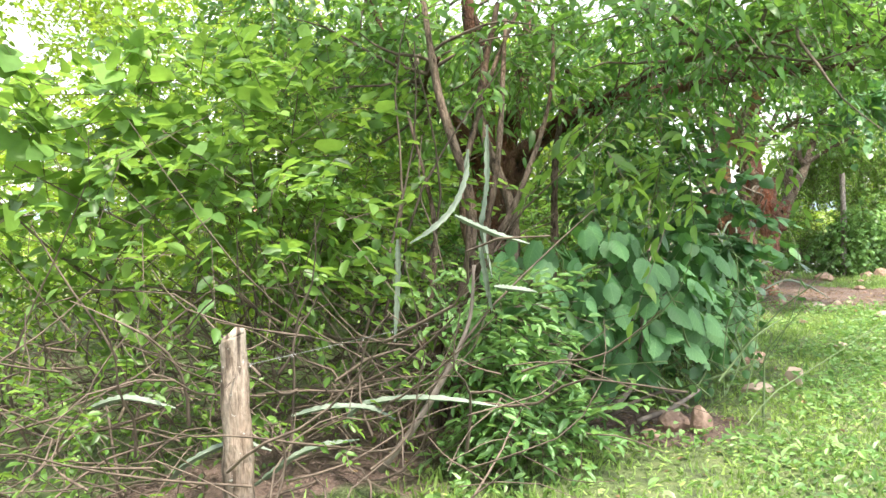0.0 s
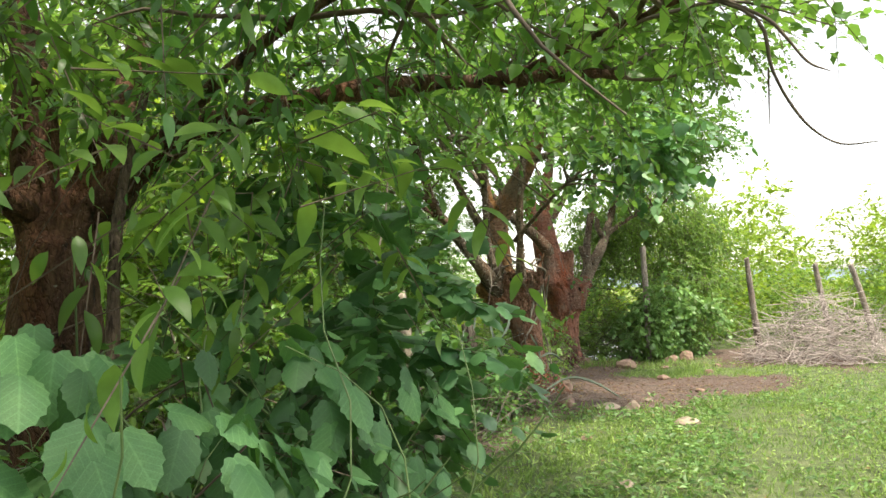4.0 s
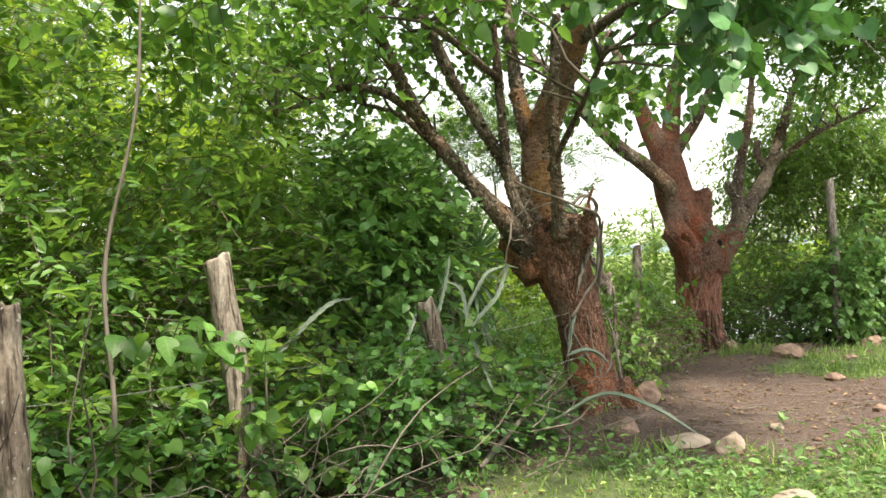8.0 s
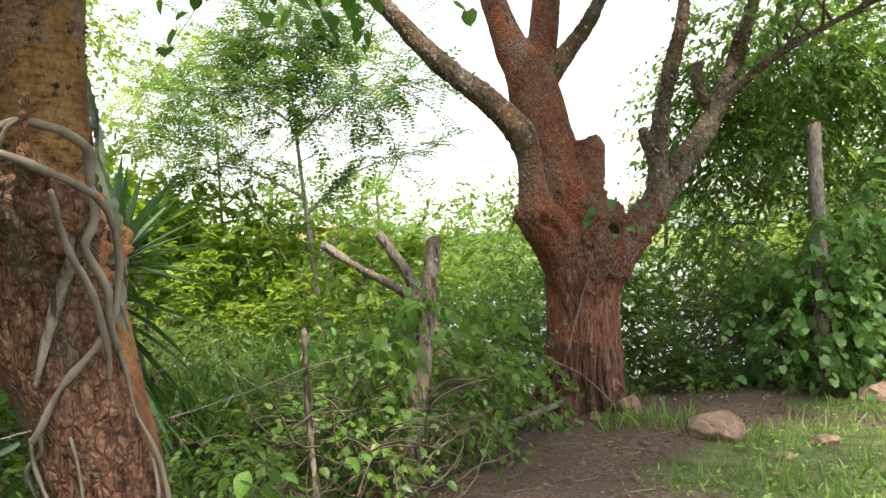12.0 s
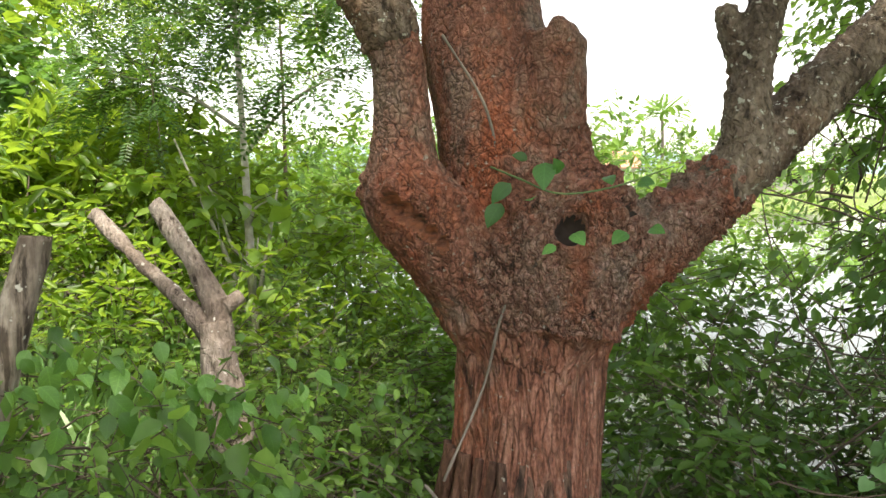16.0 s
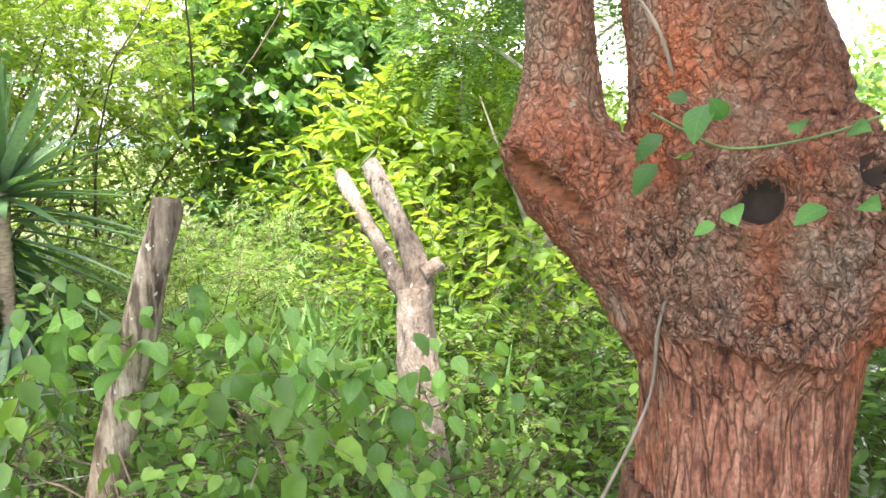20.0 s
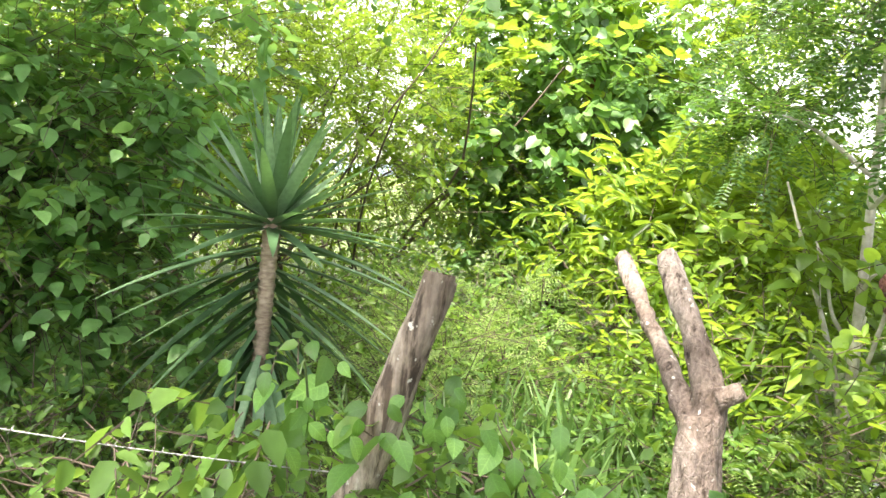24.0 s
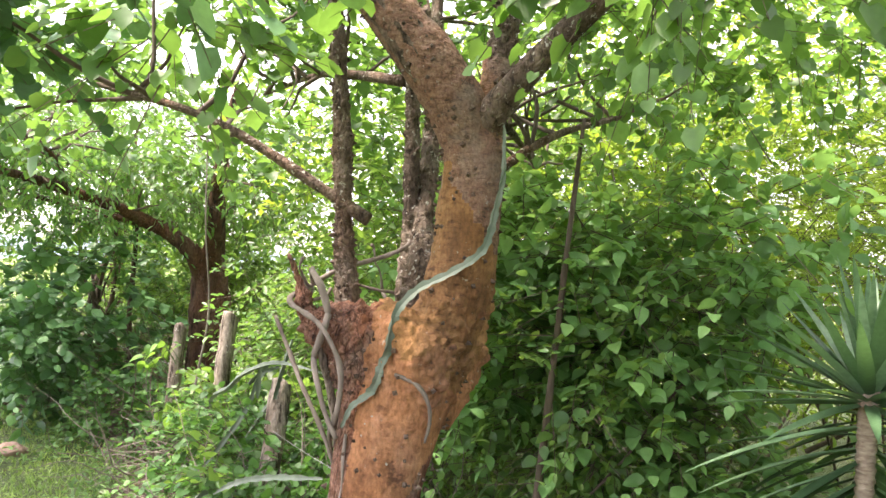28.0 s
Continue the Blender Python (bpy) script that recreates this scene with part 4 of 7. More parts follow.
b_up = [b_main[4:] + [(5.2, 11.7, 3.9, .04), (5.3, 11.3, 4.3, .02)], [(3.5, 11.95, 2.85, .042), (3.3, 11.7, 3.3, .031), (3.1, 11.5, 3.9, .015)], [(3.72, 12.26, 2.33, .040), (3.45, 12.25, 2.56, .034), (3.15, 12.2, 2.62, .028), (2.9, 12.2, 2.56, .02), (2.6, 12.2, 2.45, .01)], [(3.95, 12.16, 2.65, .05), (3.7, 12.0, 3.3, .03), (3.4, 11.9, 4.0, .015)],
        [(4.83, 12.07, 3.0, .045), (4.9, 11.9, 3.7, .02)], [(4.42, 12.78, 3.0, .06), (4.36, 12.85, 3.7, .035), (4.3, 12.9, 4.3, .02)],
        [(4.6, 12.71, 2.25, .07), (4.75, 13.1, 2.55, .05), (4.8, 13.6, 2.9, .035), (4.7, 14.2, 3.2, .02)],
        [(4.9, 12.36, 2.85, .05), (5.4, 11.5, 2.95, .03), (5.7, 10.7, 2.85, .016)], [(3.88, 12.26, 2.06, .035), (3.5, 12.6, 2.45, .024), (3.1, 12.9, 2.65, .014)],
        [(4.3, 12.2, 2.6, .03), (3.9, 11.4, 2.8, .02), (3.6, 10.7, 2.8, .01)], [(4.66, 12.27, 1.9, .03), (4.9, 11.6, 2.3, .02), (5.0, 10.9, 2.5, .012)]]
limbs(tree_b, b_up, BARK_GREY)
twigs_from(tree_b, b_up, TWIG, 80, 5)
foliage(tree_b, "crown", [(3.2, 13.0, 3.3, 1.2, 1.2, .7), (4.5, 12.8, 3.9, 1.3, 1.3, .7), (3.2, 11.2, 3.4, .9, .9, .45), (4.8, 13.9, 3.2, .9, 1.0, .5), (2.2, 13.6, 3.4, 1.0, 1.2, .8), (4.2, 10.6, 3.2, 1.2, 1.0, .5), (2.85, 10.6, 2.75, .8, .8, .4), (3.1, 9.8, 2.7, .6, .6, .3)],
        1000, HEART, 0.09, LEAF_CANOPY, leaves=10, length=0.42, holes=0.34, hole_size=2.2, seed=21, shell=0.2)
foliage(tree_b, "low_bough_leaves", [(5.45, 10.6, 2.66, .50, .5, .26), (5.8, 11.1, 2.62, .5, .5, .26), (5.9, 11.5, 3.1, .6, .6, .3), (6.1, 12.2, 2.75, .4, .4, .2)], 120, HEART, 0.14, LEAF_CREEPER, leaves=9, length=0.5, holes=0.3, seed=23, shell=0.1, hang=0.25)
foliage(tree_b, "bough_tip_leaves", [(5.75, 13.0, 2.50, .45, .4, .14), (5.2, 13.6, 2.75, .5, .5, .2), (5.45, 11.9, 2.5, .35, .35, .14)], 56, HEART, 0.10, LEAF_CANOPY, leaves=8, length=0.4, holes=0.3, seed=24, shell=0.1, hang=0.25)

# thorns on the orange stem
g = np.random.default_rng(31)
tp, td = [], []
for rows in (b_main, b_main, [(4.90, 12.5, .6, .198), (4.84, 12.5, .85, .195), (4.74, 12.5, 1.15, .235), (4.64, 12.52, 1.38, .25)], b_limbs[0], b_limbs[1], b_limbs[2], b_limbs[4]):
    s = spline(np.array(rows), 60)
    tan = unit(np.gradient(s[:, :3], axis=0))
    for k in range(110):
        q = g.integers(4, 55)
        d = unit(np.cross(tan[q], g.normal(size=3)))
        tp.append(s[q, :3] + d * s[q, 3] * 0.97)
        td.append(d)
cone = (np.array([[0.4, 0, 0.4], [-0.4, 0, 0.4], [-0.4, 0, -0.4], [0.4, 0, -0.4], [0, 1, 0]]), np.array([[0, 1, 4], [1, 2, 4], [2, 3, 4], [3, 0, 4]]))
v, f = scatter(cone, np.array(tp), np.array(td), g.normal(size=(len(tp), 3)), 0.011 + 0.017 * g.random(len(tp)))
part("thorn_cover", np_mesh("thorn_cover", v, f, BARK_VINE), trunk_b, "short dark conical thorns", "stuff")

tree_a = empty("tree", (1.03, 7.48, 0), "dark-barked tree wrapped in vines, its leaves hanging over the fence", "tree", "old fence-line trees")
a_limbs = [
    [(0.95, 7.70, 1.5, 0.16), (0.87, 7.66, 1.9, 0.12), (0.87, 7.64, 2.4, 0.1), (0.77, 7.6, 3.1, 0.06), (0.65, 7.62, 3.8, 0.03)],
    [(1.02, 7.70, 1.55, 0.13), (1.22, 7.66, 1.84, 0.095), (1.58, 7.42, 2.1, 0.07), (2.27, 7.30, 2.3, 0.05), (3.2, 7.38, 2.42, 0.04), (3.72, 7.36, 2.45, 0.036), (3.94, 7.35, 2.44, 0.03)],
    [(0.97, 7.72, 1.6, 0.12), (1.12, 7.9, 2.1, 0.09), (1.3, 8.1, 2.8, 0.06), (1.35, 8.3, 3.6, 0.03)],
    [(0.87, 7.64, 1.75, 0.08), (0.56, 7.35, 2.1, 0.06), (0.15, 7.05, 2.6, 0.04), (-0.05, 6.9, 3.2, 0.02)],
]
organic("trunk", [[(0.91, 7.74, -0.2, 0.3), (0.91, 7.74, 0.2, 0.25), (0.92, 7.73, 0.8, 0.235), (0.94, 7.72, 1.3, 0.22), (0.96, 7.70, 1.65, 0.19)], *a_limbs], 0.02, BARK_DARK, tree_a, bark_a)
a_up = a_limbs + [[(1.57, 7.272, 2.1, 0.04), (1.95, 6.6, 2.25, 0.026), (2.35, 6.1, 2.36, 0.016), (2.75, 5.75, 2.4, 0.007)], [(0.93, 7.4, 1.75, 0.05), (0.65, 6.88, 2.03, 0.035), (0.43, 6.38, 2.2, 0.02), (0.55, 5.78, 2.3, 0.01)], [(2.5, 7.3, 2.34, 0.028), (3.1, 7.9, 2.55, 0.02), (3.7, 8.4, 2.6, 0.01)], [(3.3, 7.38, 2.43, 0.024), (3.6, 6.9, 2.5, 0.016), (3.9, 6.3, 2.52, 0.008)]]
limbs(tree_a, a_up[4:], BARK_DARK)
limbs(tree_a, [[(0.484, 5.55, -0.08, 0.039), (0.615, 5.546, 0.636, 0.035), (0.721, 5.586, 1.332, 0.031), (0.548, 5.635, 2.028, 0.026), (0.449, 5.812, 2.725, 0.017)], [(0.879, 5.624, -0.08, 0.026), (0.792, 5.627, 0.984, 0.023), (0.897, 5.667, 1.68, 0.019), (0.974, 5.882, 2.551, 0.012)],
               [(0.296, 5.121, 0, 0.019), (0.431, 5.247, 0.636, 0.017), (0.505, 5.375, 1.245, 0.014), (0.354, 5.554, 1.941, 0.009)], [(0.667, 5.805, -0.08, 0.044), (0.865, 5.755, 0.549, 0.04), (0.989, 5.795, 1.245, 0.035), (0.8, 5.888, 1.941, 0.03), (0.939, 6.145, 2.725, 0.017)], [(1.018, 5.881, -0.08, 0.03), (0.815, 5.8, 0.723, 0.028), (0.667, 5.805, 1.419, 0.024), (0.844, 5.886, 2.115, 0.017), (1.064, 5.966, 2.638, 0.012)], [(0.362, 5.815, 0.201, 0.026), (0.664, 5.718, 0.81, 0.024), (1.012, 5.707, 1.419, 0.019), (1.232, 5.787, 2.028, 0.014), (1.281, 5.959, 2.551, 0.009)],
               [(1.141, 7.009, 0, 0.035), (1.357, 6.958, 0.81, 0.031), (1.402, 7, 1.68, 0.026), (1.538, 7.17, 2.464, 0.017)]], BARK_VINE, "vine_stem", 26, 8, 0.012)
limbs(tree_a, [[(3.7, 6.3, 2.5, .012), (3.886, 6.051, 2.289, .008), (3.956, 6.07, 2.10, .007), (4.024, 6.064, 1.958, .006), (4.093, 6.038, 1.854, .005), (4.172, 5.992, 1.791, .004), (4.266, 5.917, 1.786, .002)],
               [(3.75, 6.2, 2.45, .01), (3.912, 6.036, 2.284, .007), (3.986, 6.016, 2.203, .006), (4.059, 5.997, 2.102, .005), (4.124, 5.962, 2.058, .002)], [(3.947, 6.076, 2.102, .004), (3.965, 6.119, 1.894, .002)]], TWIG, "bare_twig", 24, 6, 0.003)
twigs_from(tree_a, a_up, TWIG, 80, 9)
SWORD = fine_leaf(0.32, 0.08, 0.25, 5)
foliage(tree_a, "crown", [(0.76, 7.37, 2.81, 1.57, 1.39, .70), (1.98, 7.33, 2.72, 1.13, 1.04, .50), (0.90, 6.23, 2.46, 1.13, .87, .44), (-0.64, 7.15, 2.81, 1.13, 1.22, .78), (1.90, 4.98, 2.68, .78, .70, .30), (0.94, 4.93, 2.64, .87, .70, .35), (2.70, 5.48, 2.72, .61, .61, .26)],
        900, SWORD, 0.135, LEAF_CANOPY, leaves=10, length=0.44, holes=0.38, seed=41, shell=0.15, hang=0.15)
foliage(tree_a, "outer_crown", [(3.21, 7.64, 2.94, 1.04, .70, .35), (4.07, 7.52, 2.85, .78, .61, .30), (3.96, 6.66, 2.77, .78, .70, .35), (2.99, 6.17, 2.68, .78, .70, .35), (4.60, 7.51, 2.90, .70, .70, .44), (3.93, 8.57, 2.64, .78, .61, .30)],
        470, BROAD, 0.095, LEAF_CANOPY, leaves=10, length=0.42, holes=0.45, seed=42, shell=0.15)
# leaves added overhead, mostly out of view, to keep sun off the creeper
foliage(tree_a, "shading_crown", [(2.2, 4.6, 3.7, 1.0, .8, .3), (1.3, 4.2, 3.6, .9, .7, .3), (3.0, 5.6, 3.7, .8, .8, .3), (0.4, 4.6, 3.7, .8, .8, .3), (0.3, 5.7, 3.9, 1.0, .9, .4), (1.4, 6.2, 3.9, 1.0, .9, .4), (-1.0, 6.3, 3.9, 1.0, 1.0, .4), (2.4, 6.3, 3.9, .9, .8, .35)], 620, BROAD, 0.10, LEAF_CANOPY, leaves=11, length=0.45, holes=0.15, seed=45, shell=0.1)
foliage(tree_a, "hanging_leaves", [(2.054, 6.979, 2.115, 0.783, 0.522, 0.305), (3.118, 7.554, 2.638, 0.783, 0.522, 0.261), (2.192, 5.843, 2.42, 0.783, 0.522, 0.261)], 230, fine_leaf(0.32, n=5), 0.11, LEAF_VINE, leaves=10, length=0.42, holes=0.2, seed=43, shell=0.1, hang=0.25)
foliage(tree_a, "drooping_sprays", [(2.05, 5.46, 1.60, .39, .26, .24), (2.50, 6.14, 1.55, .30, .35, .26), (1.75, 6.0, 1.75, .40, .35, .25), (1.45, 5.2, 1.75, .4, .25, .25), (2.15, 6.6, 1.85, .35, .35, .25)], 34, fine_leaf(0.36), 0.145, LEAF_SHRUB, leaves=9, length=0.5, holes=0.1, seed=44, shell=0.1, hang=0.3)

# ---- stumps and posts of the fence ----


def post(name, base, top, r0, r1, mat, label, category="post", group="fence posts", seed=0.0, sides=14):
    """A weathered post with a chipped, slanting head."""
    b_, t_ = np.array(base, dtype=float), np.array(top, dtype=float)
    ob = empty(name, base, label, category, group)
    mid = (b_ + t_) / 2 + np.array([0.02 * math.sin(seed * 3), 0.02 * math.cos(seed * 2), 0])
    d = unit(t_ - b_)
    v, f = tube(np.array([(*(b_ - d * 0.25), r0), (*b_, r0), (*mid, (r0 + r1) / 2), (*(t_ - d * 0.03), r1), (*t_, r1 * 0.86)]), 30, sides, 0.014, 16.0, seed)
    up = (v - t_) @ d
    cut = up > -0.02
    v[cut] += d * (0.35 * (v[cut] - t_)[:, :1] + 0.015 * wob(v[cut] * 1.0, 60, seed)[:, None])
    part("shaft", np_mesh("shaft", v, tris(f), mat, True), ob)
    return ob


post("fence_post", (-0.24, 3.875, 0), (-0.24, 3.867, 0.845), .062, .05, WOOD_POST, "pale weathered fence post with split grain among dead stems", seed=1.0)
post("fence_post", (2.62, 9.0, 0.0), (2.56, 9.0, 1.13), .06, .055, WOOD_POST, "knotted grey fence post half hidden by creepers", seed=2.0)
post("fence_post", (3.12, 9.92, 0.0), (2.98, 9.95, 1.29), .066, .062, WOOD_POST, "straight weathered fence post with vine leaves across it", seed=3.0)
post("leaning_post", (4.05, 11.25, 0.0), (3.80, 11.15, 1.0), .065, .06, WOOD_POST, "rotten leaning post among dead twigs", seed=4.0)
post("fence_post", (5.42, 14.33, 0.1), (5.585, 14.62, 1.29), .060, .043, WOOD_POST, "leaning grey fence post with a slanted cut top among vines", seed=5.0)
post("stake", (5.22, 13.40, 0.05), (5.19, 13.43, 0.94), .016, .013, WOOD_POST, "thin reddish fence stake holding barbed wire", seed=6.0, sides=8)
post("fence_post", (8.22, 16.55, 0.0), (8.35, 16.83, 2.0), .062, .052, WOOD_PALE, "tall bare fence post beside a mass of creepers", seed=7.0)
post("fence_post", (10.95, 17.45, 0.05), (10.7, 17.3, 1.75), .07, .05, WOOD_PALE, "leaning fence post before a green hedge", seed=8.0)
post("fence_post", (11.6, 20.4, 0.05), (11.5, 20.4, 1.7), .07, .06, WOOD_PALE, "leaning fence post before a green hedge", seed=9.0)
post("fence_post", (12.4, 17.2, 0.05), (12.1, 17.2, 1.6), .06, .05, WOOD_PALE, "leaning fence post before a green hedge", seed=10.0)
post("fence_post", (12.9, 16.7, 0.05), (12.5, 16.7, 1.55), .06, .05, WOOD_PALE, "leaning fence post before a green hedge", seed=11.0)

y_stump = empty("forked_stump", (5.35, 15.4, 0.0), "dead forked stump, two bare pale arms with cut ends", "stump")


def bark_y(p, n):
    return 0.006 * ridges(p, 30, 0.2, 3) + 0.008 * wob(p, 9, 2) + 0.003 * wob(p, 50, 4)


organic("stump", [
    [(5.66, 15.36, -0.2, .085), (5.58, 15.39, 0.18, .080), (5.48, 15.42, 0.48, .074), (5.39, 15.45, 0.74, .068), (5.34, 15.47, 0.93, .058)],
    [(5.345, 15.49, 0.88, .055), (5.31, 15.50, 1.00, .046), (5.22, 15.47, 1.16, .035), (5.10, 15.43, 1.35, .031), (5.095, 15.43, 1.365, .028)],
    [(5.33, 15.46, 0.86, .042), (5.22, 15.45, 0.98, .032), (4.95, 15.46, 1.14, .027), (4.71, 15.455, 1.305, .025), (4.705, 15.455, 1.32, .022)],
    [(5.36, 15.50, 0.99, .035), (5.40, 15.55, 1.03, .026)],
], 0.0065, WOOD_PALE, y_stump, bark_y, smooth_steps=2)

# ---- bushes, thickets and creepers ----


def bush(name, place, label, category="bush", group=""):
    return empty(name, (*place, float(height(*place))), label, category, group)


# the thicket by the first post
b1 = bush("thicket", (-0.62, 5.063), "tangled thicket of dead brown stems under fresh green leaves", "thicket")
wild_stems(b1, "dead_stem_tangle", [(-2.622, 0.511, 3.598, 6.469, 0, 0.435), (-1.574, 0.949, 4.009, 6.271, 0, 0.783)], 420, TWIG, (0.4, 1.3), 0.0055, 0.3, 0.45, 1)
wild_stems(b1, "live_stem_tangle", [(-2.771, 0.449, 4.472, 7.169, 0, 0.696)], 110, TWIG, (1.0, 2.2), 0.007, 1.2, 0.22, 2)
foliage(b1, "leaves", [(-0.852, 5.941, 1.593, 1.566, 1.305, 0.957), (-2.272, 5.116, 1.332, 1.131, 1.131, 0.87), (-0.227, 6.443, 1.593, 0.609, 0.87, 0.783), (-0.359, 5.055, 1.245, 0.783, 0.609, 0.522)], 760, OVAL, 0.115, LEAF_SHRUB, leaves=10, length=0.44, holes=0.38, seed=51, shell=0.1)
foliage(b1, "broad_leaves", [(-0.611, 5.324, 1.767, 0.783, 0.522, 0.522), (-1.489, 5.091, 1.68, 0.696, 0.609, 0.522)], 110, HEART, 0.14, LEAF_SHRUB, leaves=7, length=0.4, holes=0.2, seed=52, shell=0.1)
foliage(b1, "low_leaves", [(-0.979, 4.726, 0.375, 1.566, 0.87, 0.435), (0.618, 5.633, 0.462, 0.696, 0.696, 0.522)], 330, OVAL, 0.065, LEAF_SHRUB, leaves=8, length=0.3, holes=0.3, seed=53, shell=0.1)

b2 = bush("shrub", (1.072, 6.227), "leafy shrub with pale green shoots below the tree", "shrub")
foliage(b2, "leaves", [(0.797, 5.801, 0.462, 0.609, 0.435, 0.479), (1.255, 6.483, 0.549, 0.783, 0.696, 0.522), (0.298, 6.514, 0.984, 0.609, 0.696, 0.783)], 280, OVAL, 0.08, LEAF_VINE, leaves=10, length=0.34, holes=0.3, seed=55, shell=0.2)
foliage(b2, "young_growth", [(0.852, 4.798, 0.793, 0.261, 0.209, 0.226), (0.895, 4.797, 0.462, 0.305, 0.218, 0.261), (1.027, 4.836, 0.201, 0.348, 0.261, 0.218)], 190, leaf_shape(0.38), 0.10, LEAF_MINT, leaves=10, length=0.3, holes=0.1, seed=56, shell=0.1)
wild_stems(b2, "stem_tangle", [(0.35, 1.35, 5.4, 6.6, 0, 0.348)], 60, TWIG, (0.4, 1.0), 0.006, 1.0, 0.25, 4)

# the creeper with broad round leaves
vine = bush("broad_leaved_creeper", (1.757, 5.857), "dense creeper of broad round toothed dark-green leaves over the fence", "creeper")
foliage(vine, "back_leaves", [(1.095, 5.574, 0.767, 0.435, 0.348, 0.435), (1.587, 5.993, 0.81, 0.435, 0.392, 0.435), (2.126, 6.498, 0.767, 0.392, 0.435, 0.435), (2.493, 7.096, 0.68, 0.348, 0.435, 0.479)], 120, BIGHEART, 0.093, LEAF_CREEPER, leaves=7, length=0.34, droop=0.5, holes=0.2, seed=61, shell=0.3, hang=0.4)
wild_stems(vine, "stalk_tangle", [(0.898, 2.638, 5.335, 7.075, 0, 0.435)], 90, TWIG_GREEN, (0.6, 1.5), 0.006, 0.9, 0.3, 6)
foliage(vine, "upper_leaves", [(2.063, 7.24, 1.332, 0.566, 0.479, 0.696), (2.077, 7.675, 0.984, 0.435, 0.435, 0.609)], 85, BIGHEART, 0.112, LEAF_CREEPER, leaves=7, length=0.38, holes=0.25, seed=62, shell=0.3, hang=0.2)
foliage(vine, "fence_leaves", [(2.65, 7.15, 1.0, .36, .42, .62), (2.45, 7.0, 1.5, .40, .4, .35), (2.6, 7.35, .5, .36, .3, .42)], 100, BIGHEART, 0.118, LEAF_CREEPER, leaves=8, length=0.34, holes=0.12, seed=64, shell=0.3, hang=0.2)
g = np.random.default_rng(63)
big = np_mesh("leaf", BIGHEART[0], BIGHEART[1], LEAF_BIG, True)
chain = np.array([(1.044, 5.358, 0.706, 0.435, 0.348, 0.479), (1.487, 5.604, 0.793, 0.435, 0.365, 0.452), (1.709, 5.728, 0.723, 0.452, 0.392, 0.452), (2.074, 6.239, 0.741, 0.392, 0.435, 0.452), (2.394, 6.707, 0.723, 0.348, 0.392, 0.435)])
made = 0
while made < 285:
    c = chain[g.choice(len(chain), p=[.2, .22, .25, .19, .14])]
    d = unit(np.array([g.normal() + 0.35, g.normal() - 0.75, g.normal() * 0.9 + 0.25]))
    p = c[:3] + d * c[3:] * g.uniform(0.86, 1.08)
    if p[2] < 0.3 or lane_gap(p[None])[0] < 0.5:
        continue
    way = unit(np.array([d[0] * 0.5, d[1] * 0.5, -0.85]) + g.normal(size=3) * 0.35)
    up = unit(d + np.array([0, 0, 0.75]) + g.normal(size=3) * 0.3)
    x = unit(np.cross(way, up))
    z = np.cross(x, way)
    ob = new("leaf", big)
    ob.parent = vine
    s = g.uniform(0.08, 0.155)
    ob.matrix_parent_inverse = Matrix.Translation(-vine.location)
    ob.matrix_basis = Matrix(((x[0] * s, way[0] * s, z[0] * s, p[0]), (x[1] * s, way[1] * s, z[1] * s, p[1]), (x[2] * s, way[2] * s, z[2] * s, p[2]), (0, 0, 0, 1)))
    made += 1

# behind the fence between the first two trees
b3 = bush("shrubbery", (1.6, 10.2), "lush green shrubbery behind the fence, dark inside", "shrubbery")
foliage(b3, "leaves", [(0.7, 9.4, .8, 1.0, 1.2, .8), (1.6, 10.9, 1.2, 1.1, 1.2, 1.2), (2.6, 11.4, 1.1, .7, .9, 1.0), (0.4, 11.0, 1.8, 1.2, 1.6, 1.5), (2.0, 9.7, .6, .6, .7, .6)], 1900, OVAL, 0.10, LEAF_SHRUB, leaves=10, length=0.40, holes=0.2, seed=71, shell=0.3)
foliage(b3, "dark_leaves", [(2.2, 10.3, 1.2, .8, 1.0, 1.0), (1.2, 9.8, 1.0, .9, 1.0, .9), (2.9, 11.8, 1.6, .6, .8, .8)], 620, OVAL, 0.085, LEAF_CANOPY, leaves=9, length=0.34, holes=0.25, seed=72, shell=0.1)
wild_stems(b3, "stem_tangle", [(0.6, 3.0, 8.6, 12.0, 0.0, 0.6)], 80, TWIG, (0.6, 1.5), 0.005, 1.0, 0.25, 7)
stem("climbing_stem", [(2.72, 9.35, 0.0, .011), (2.74, 9.4, 0.7, .010), (2.70, 9.45, 1.3, .009), (2.85, 9.5, 2.0, .007), (2.9, 9.5, 2.8, .005)], TWIG_GREY, b3, 24, 6, 0.004)

b4 = bush("creeper_mound", (3.3, 10.4), "low mound of light-green heart-leaved creeper along the fence", "creeper")
foliage(b4, "leaves", [(2.35, 9.3, .3, .5, .5, .35), (2.8, 10.15, .35, .5, .55, .4), (3.6, 10.7, .38, .45, .6, .42), (4.0, 11.4, .36, .45, .5, .42), (2.3, 8.2, .3, .5, .5, .35), (4.35, 11.9, .3, .3, .35, .3)], 1100, HEART, 0.062, LEAF_VINE, leaves=9, length=0.3, holes=0.15, seed=75, shell=0.35)
foliage(b4, "light_leaves", [(2.9, 10.3, .5, .5, .6, .4), (3.9, 11.3, .5, .4, .5, .35), (2.45, 9.5, .5, .4, .5, .3)], 210, HEART, 0.085, LEAF_SHRUB, leaves=7, length=0.3, holes=0.3, seed=76, shell=0.5)
wild_stems(b4, "dead_twig_tangle", [(3.5, 4.6, 10.8, 12.2, 0.0, 0.35), (2.6, 3.6, 9.0, 10.8, 0.0, 0.3)], 210, TWIG_GREY, (0.4, 1.2), 0.0045, 0.4, 0.4, 8)

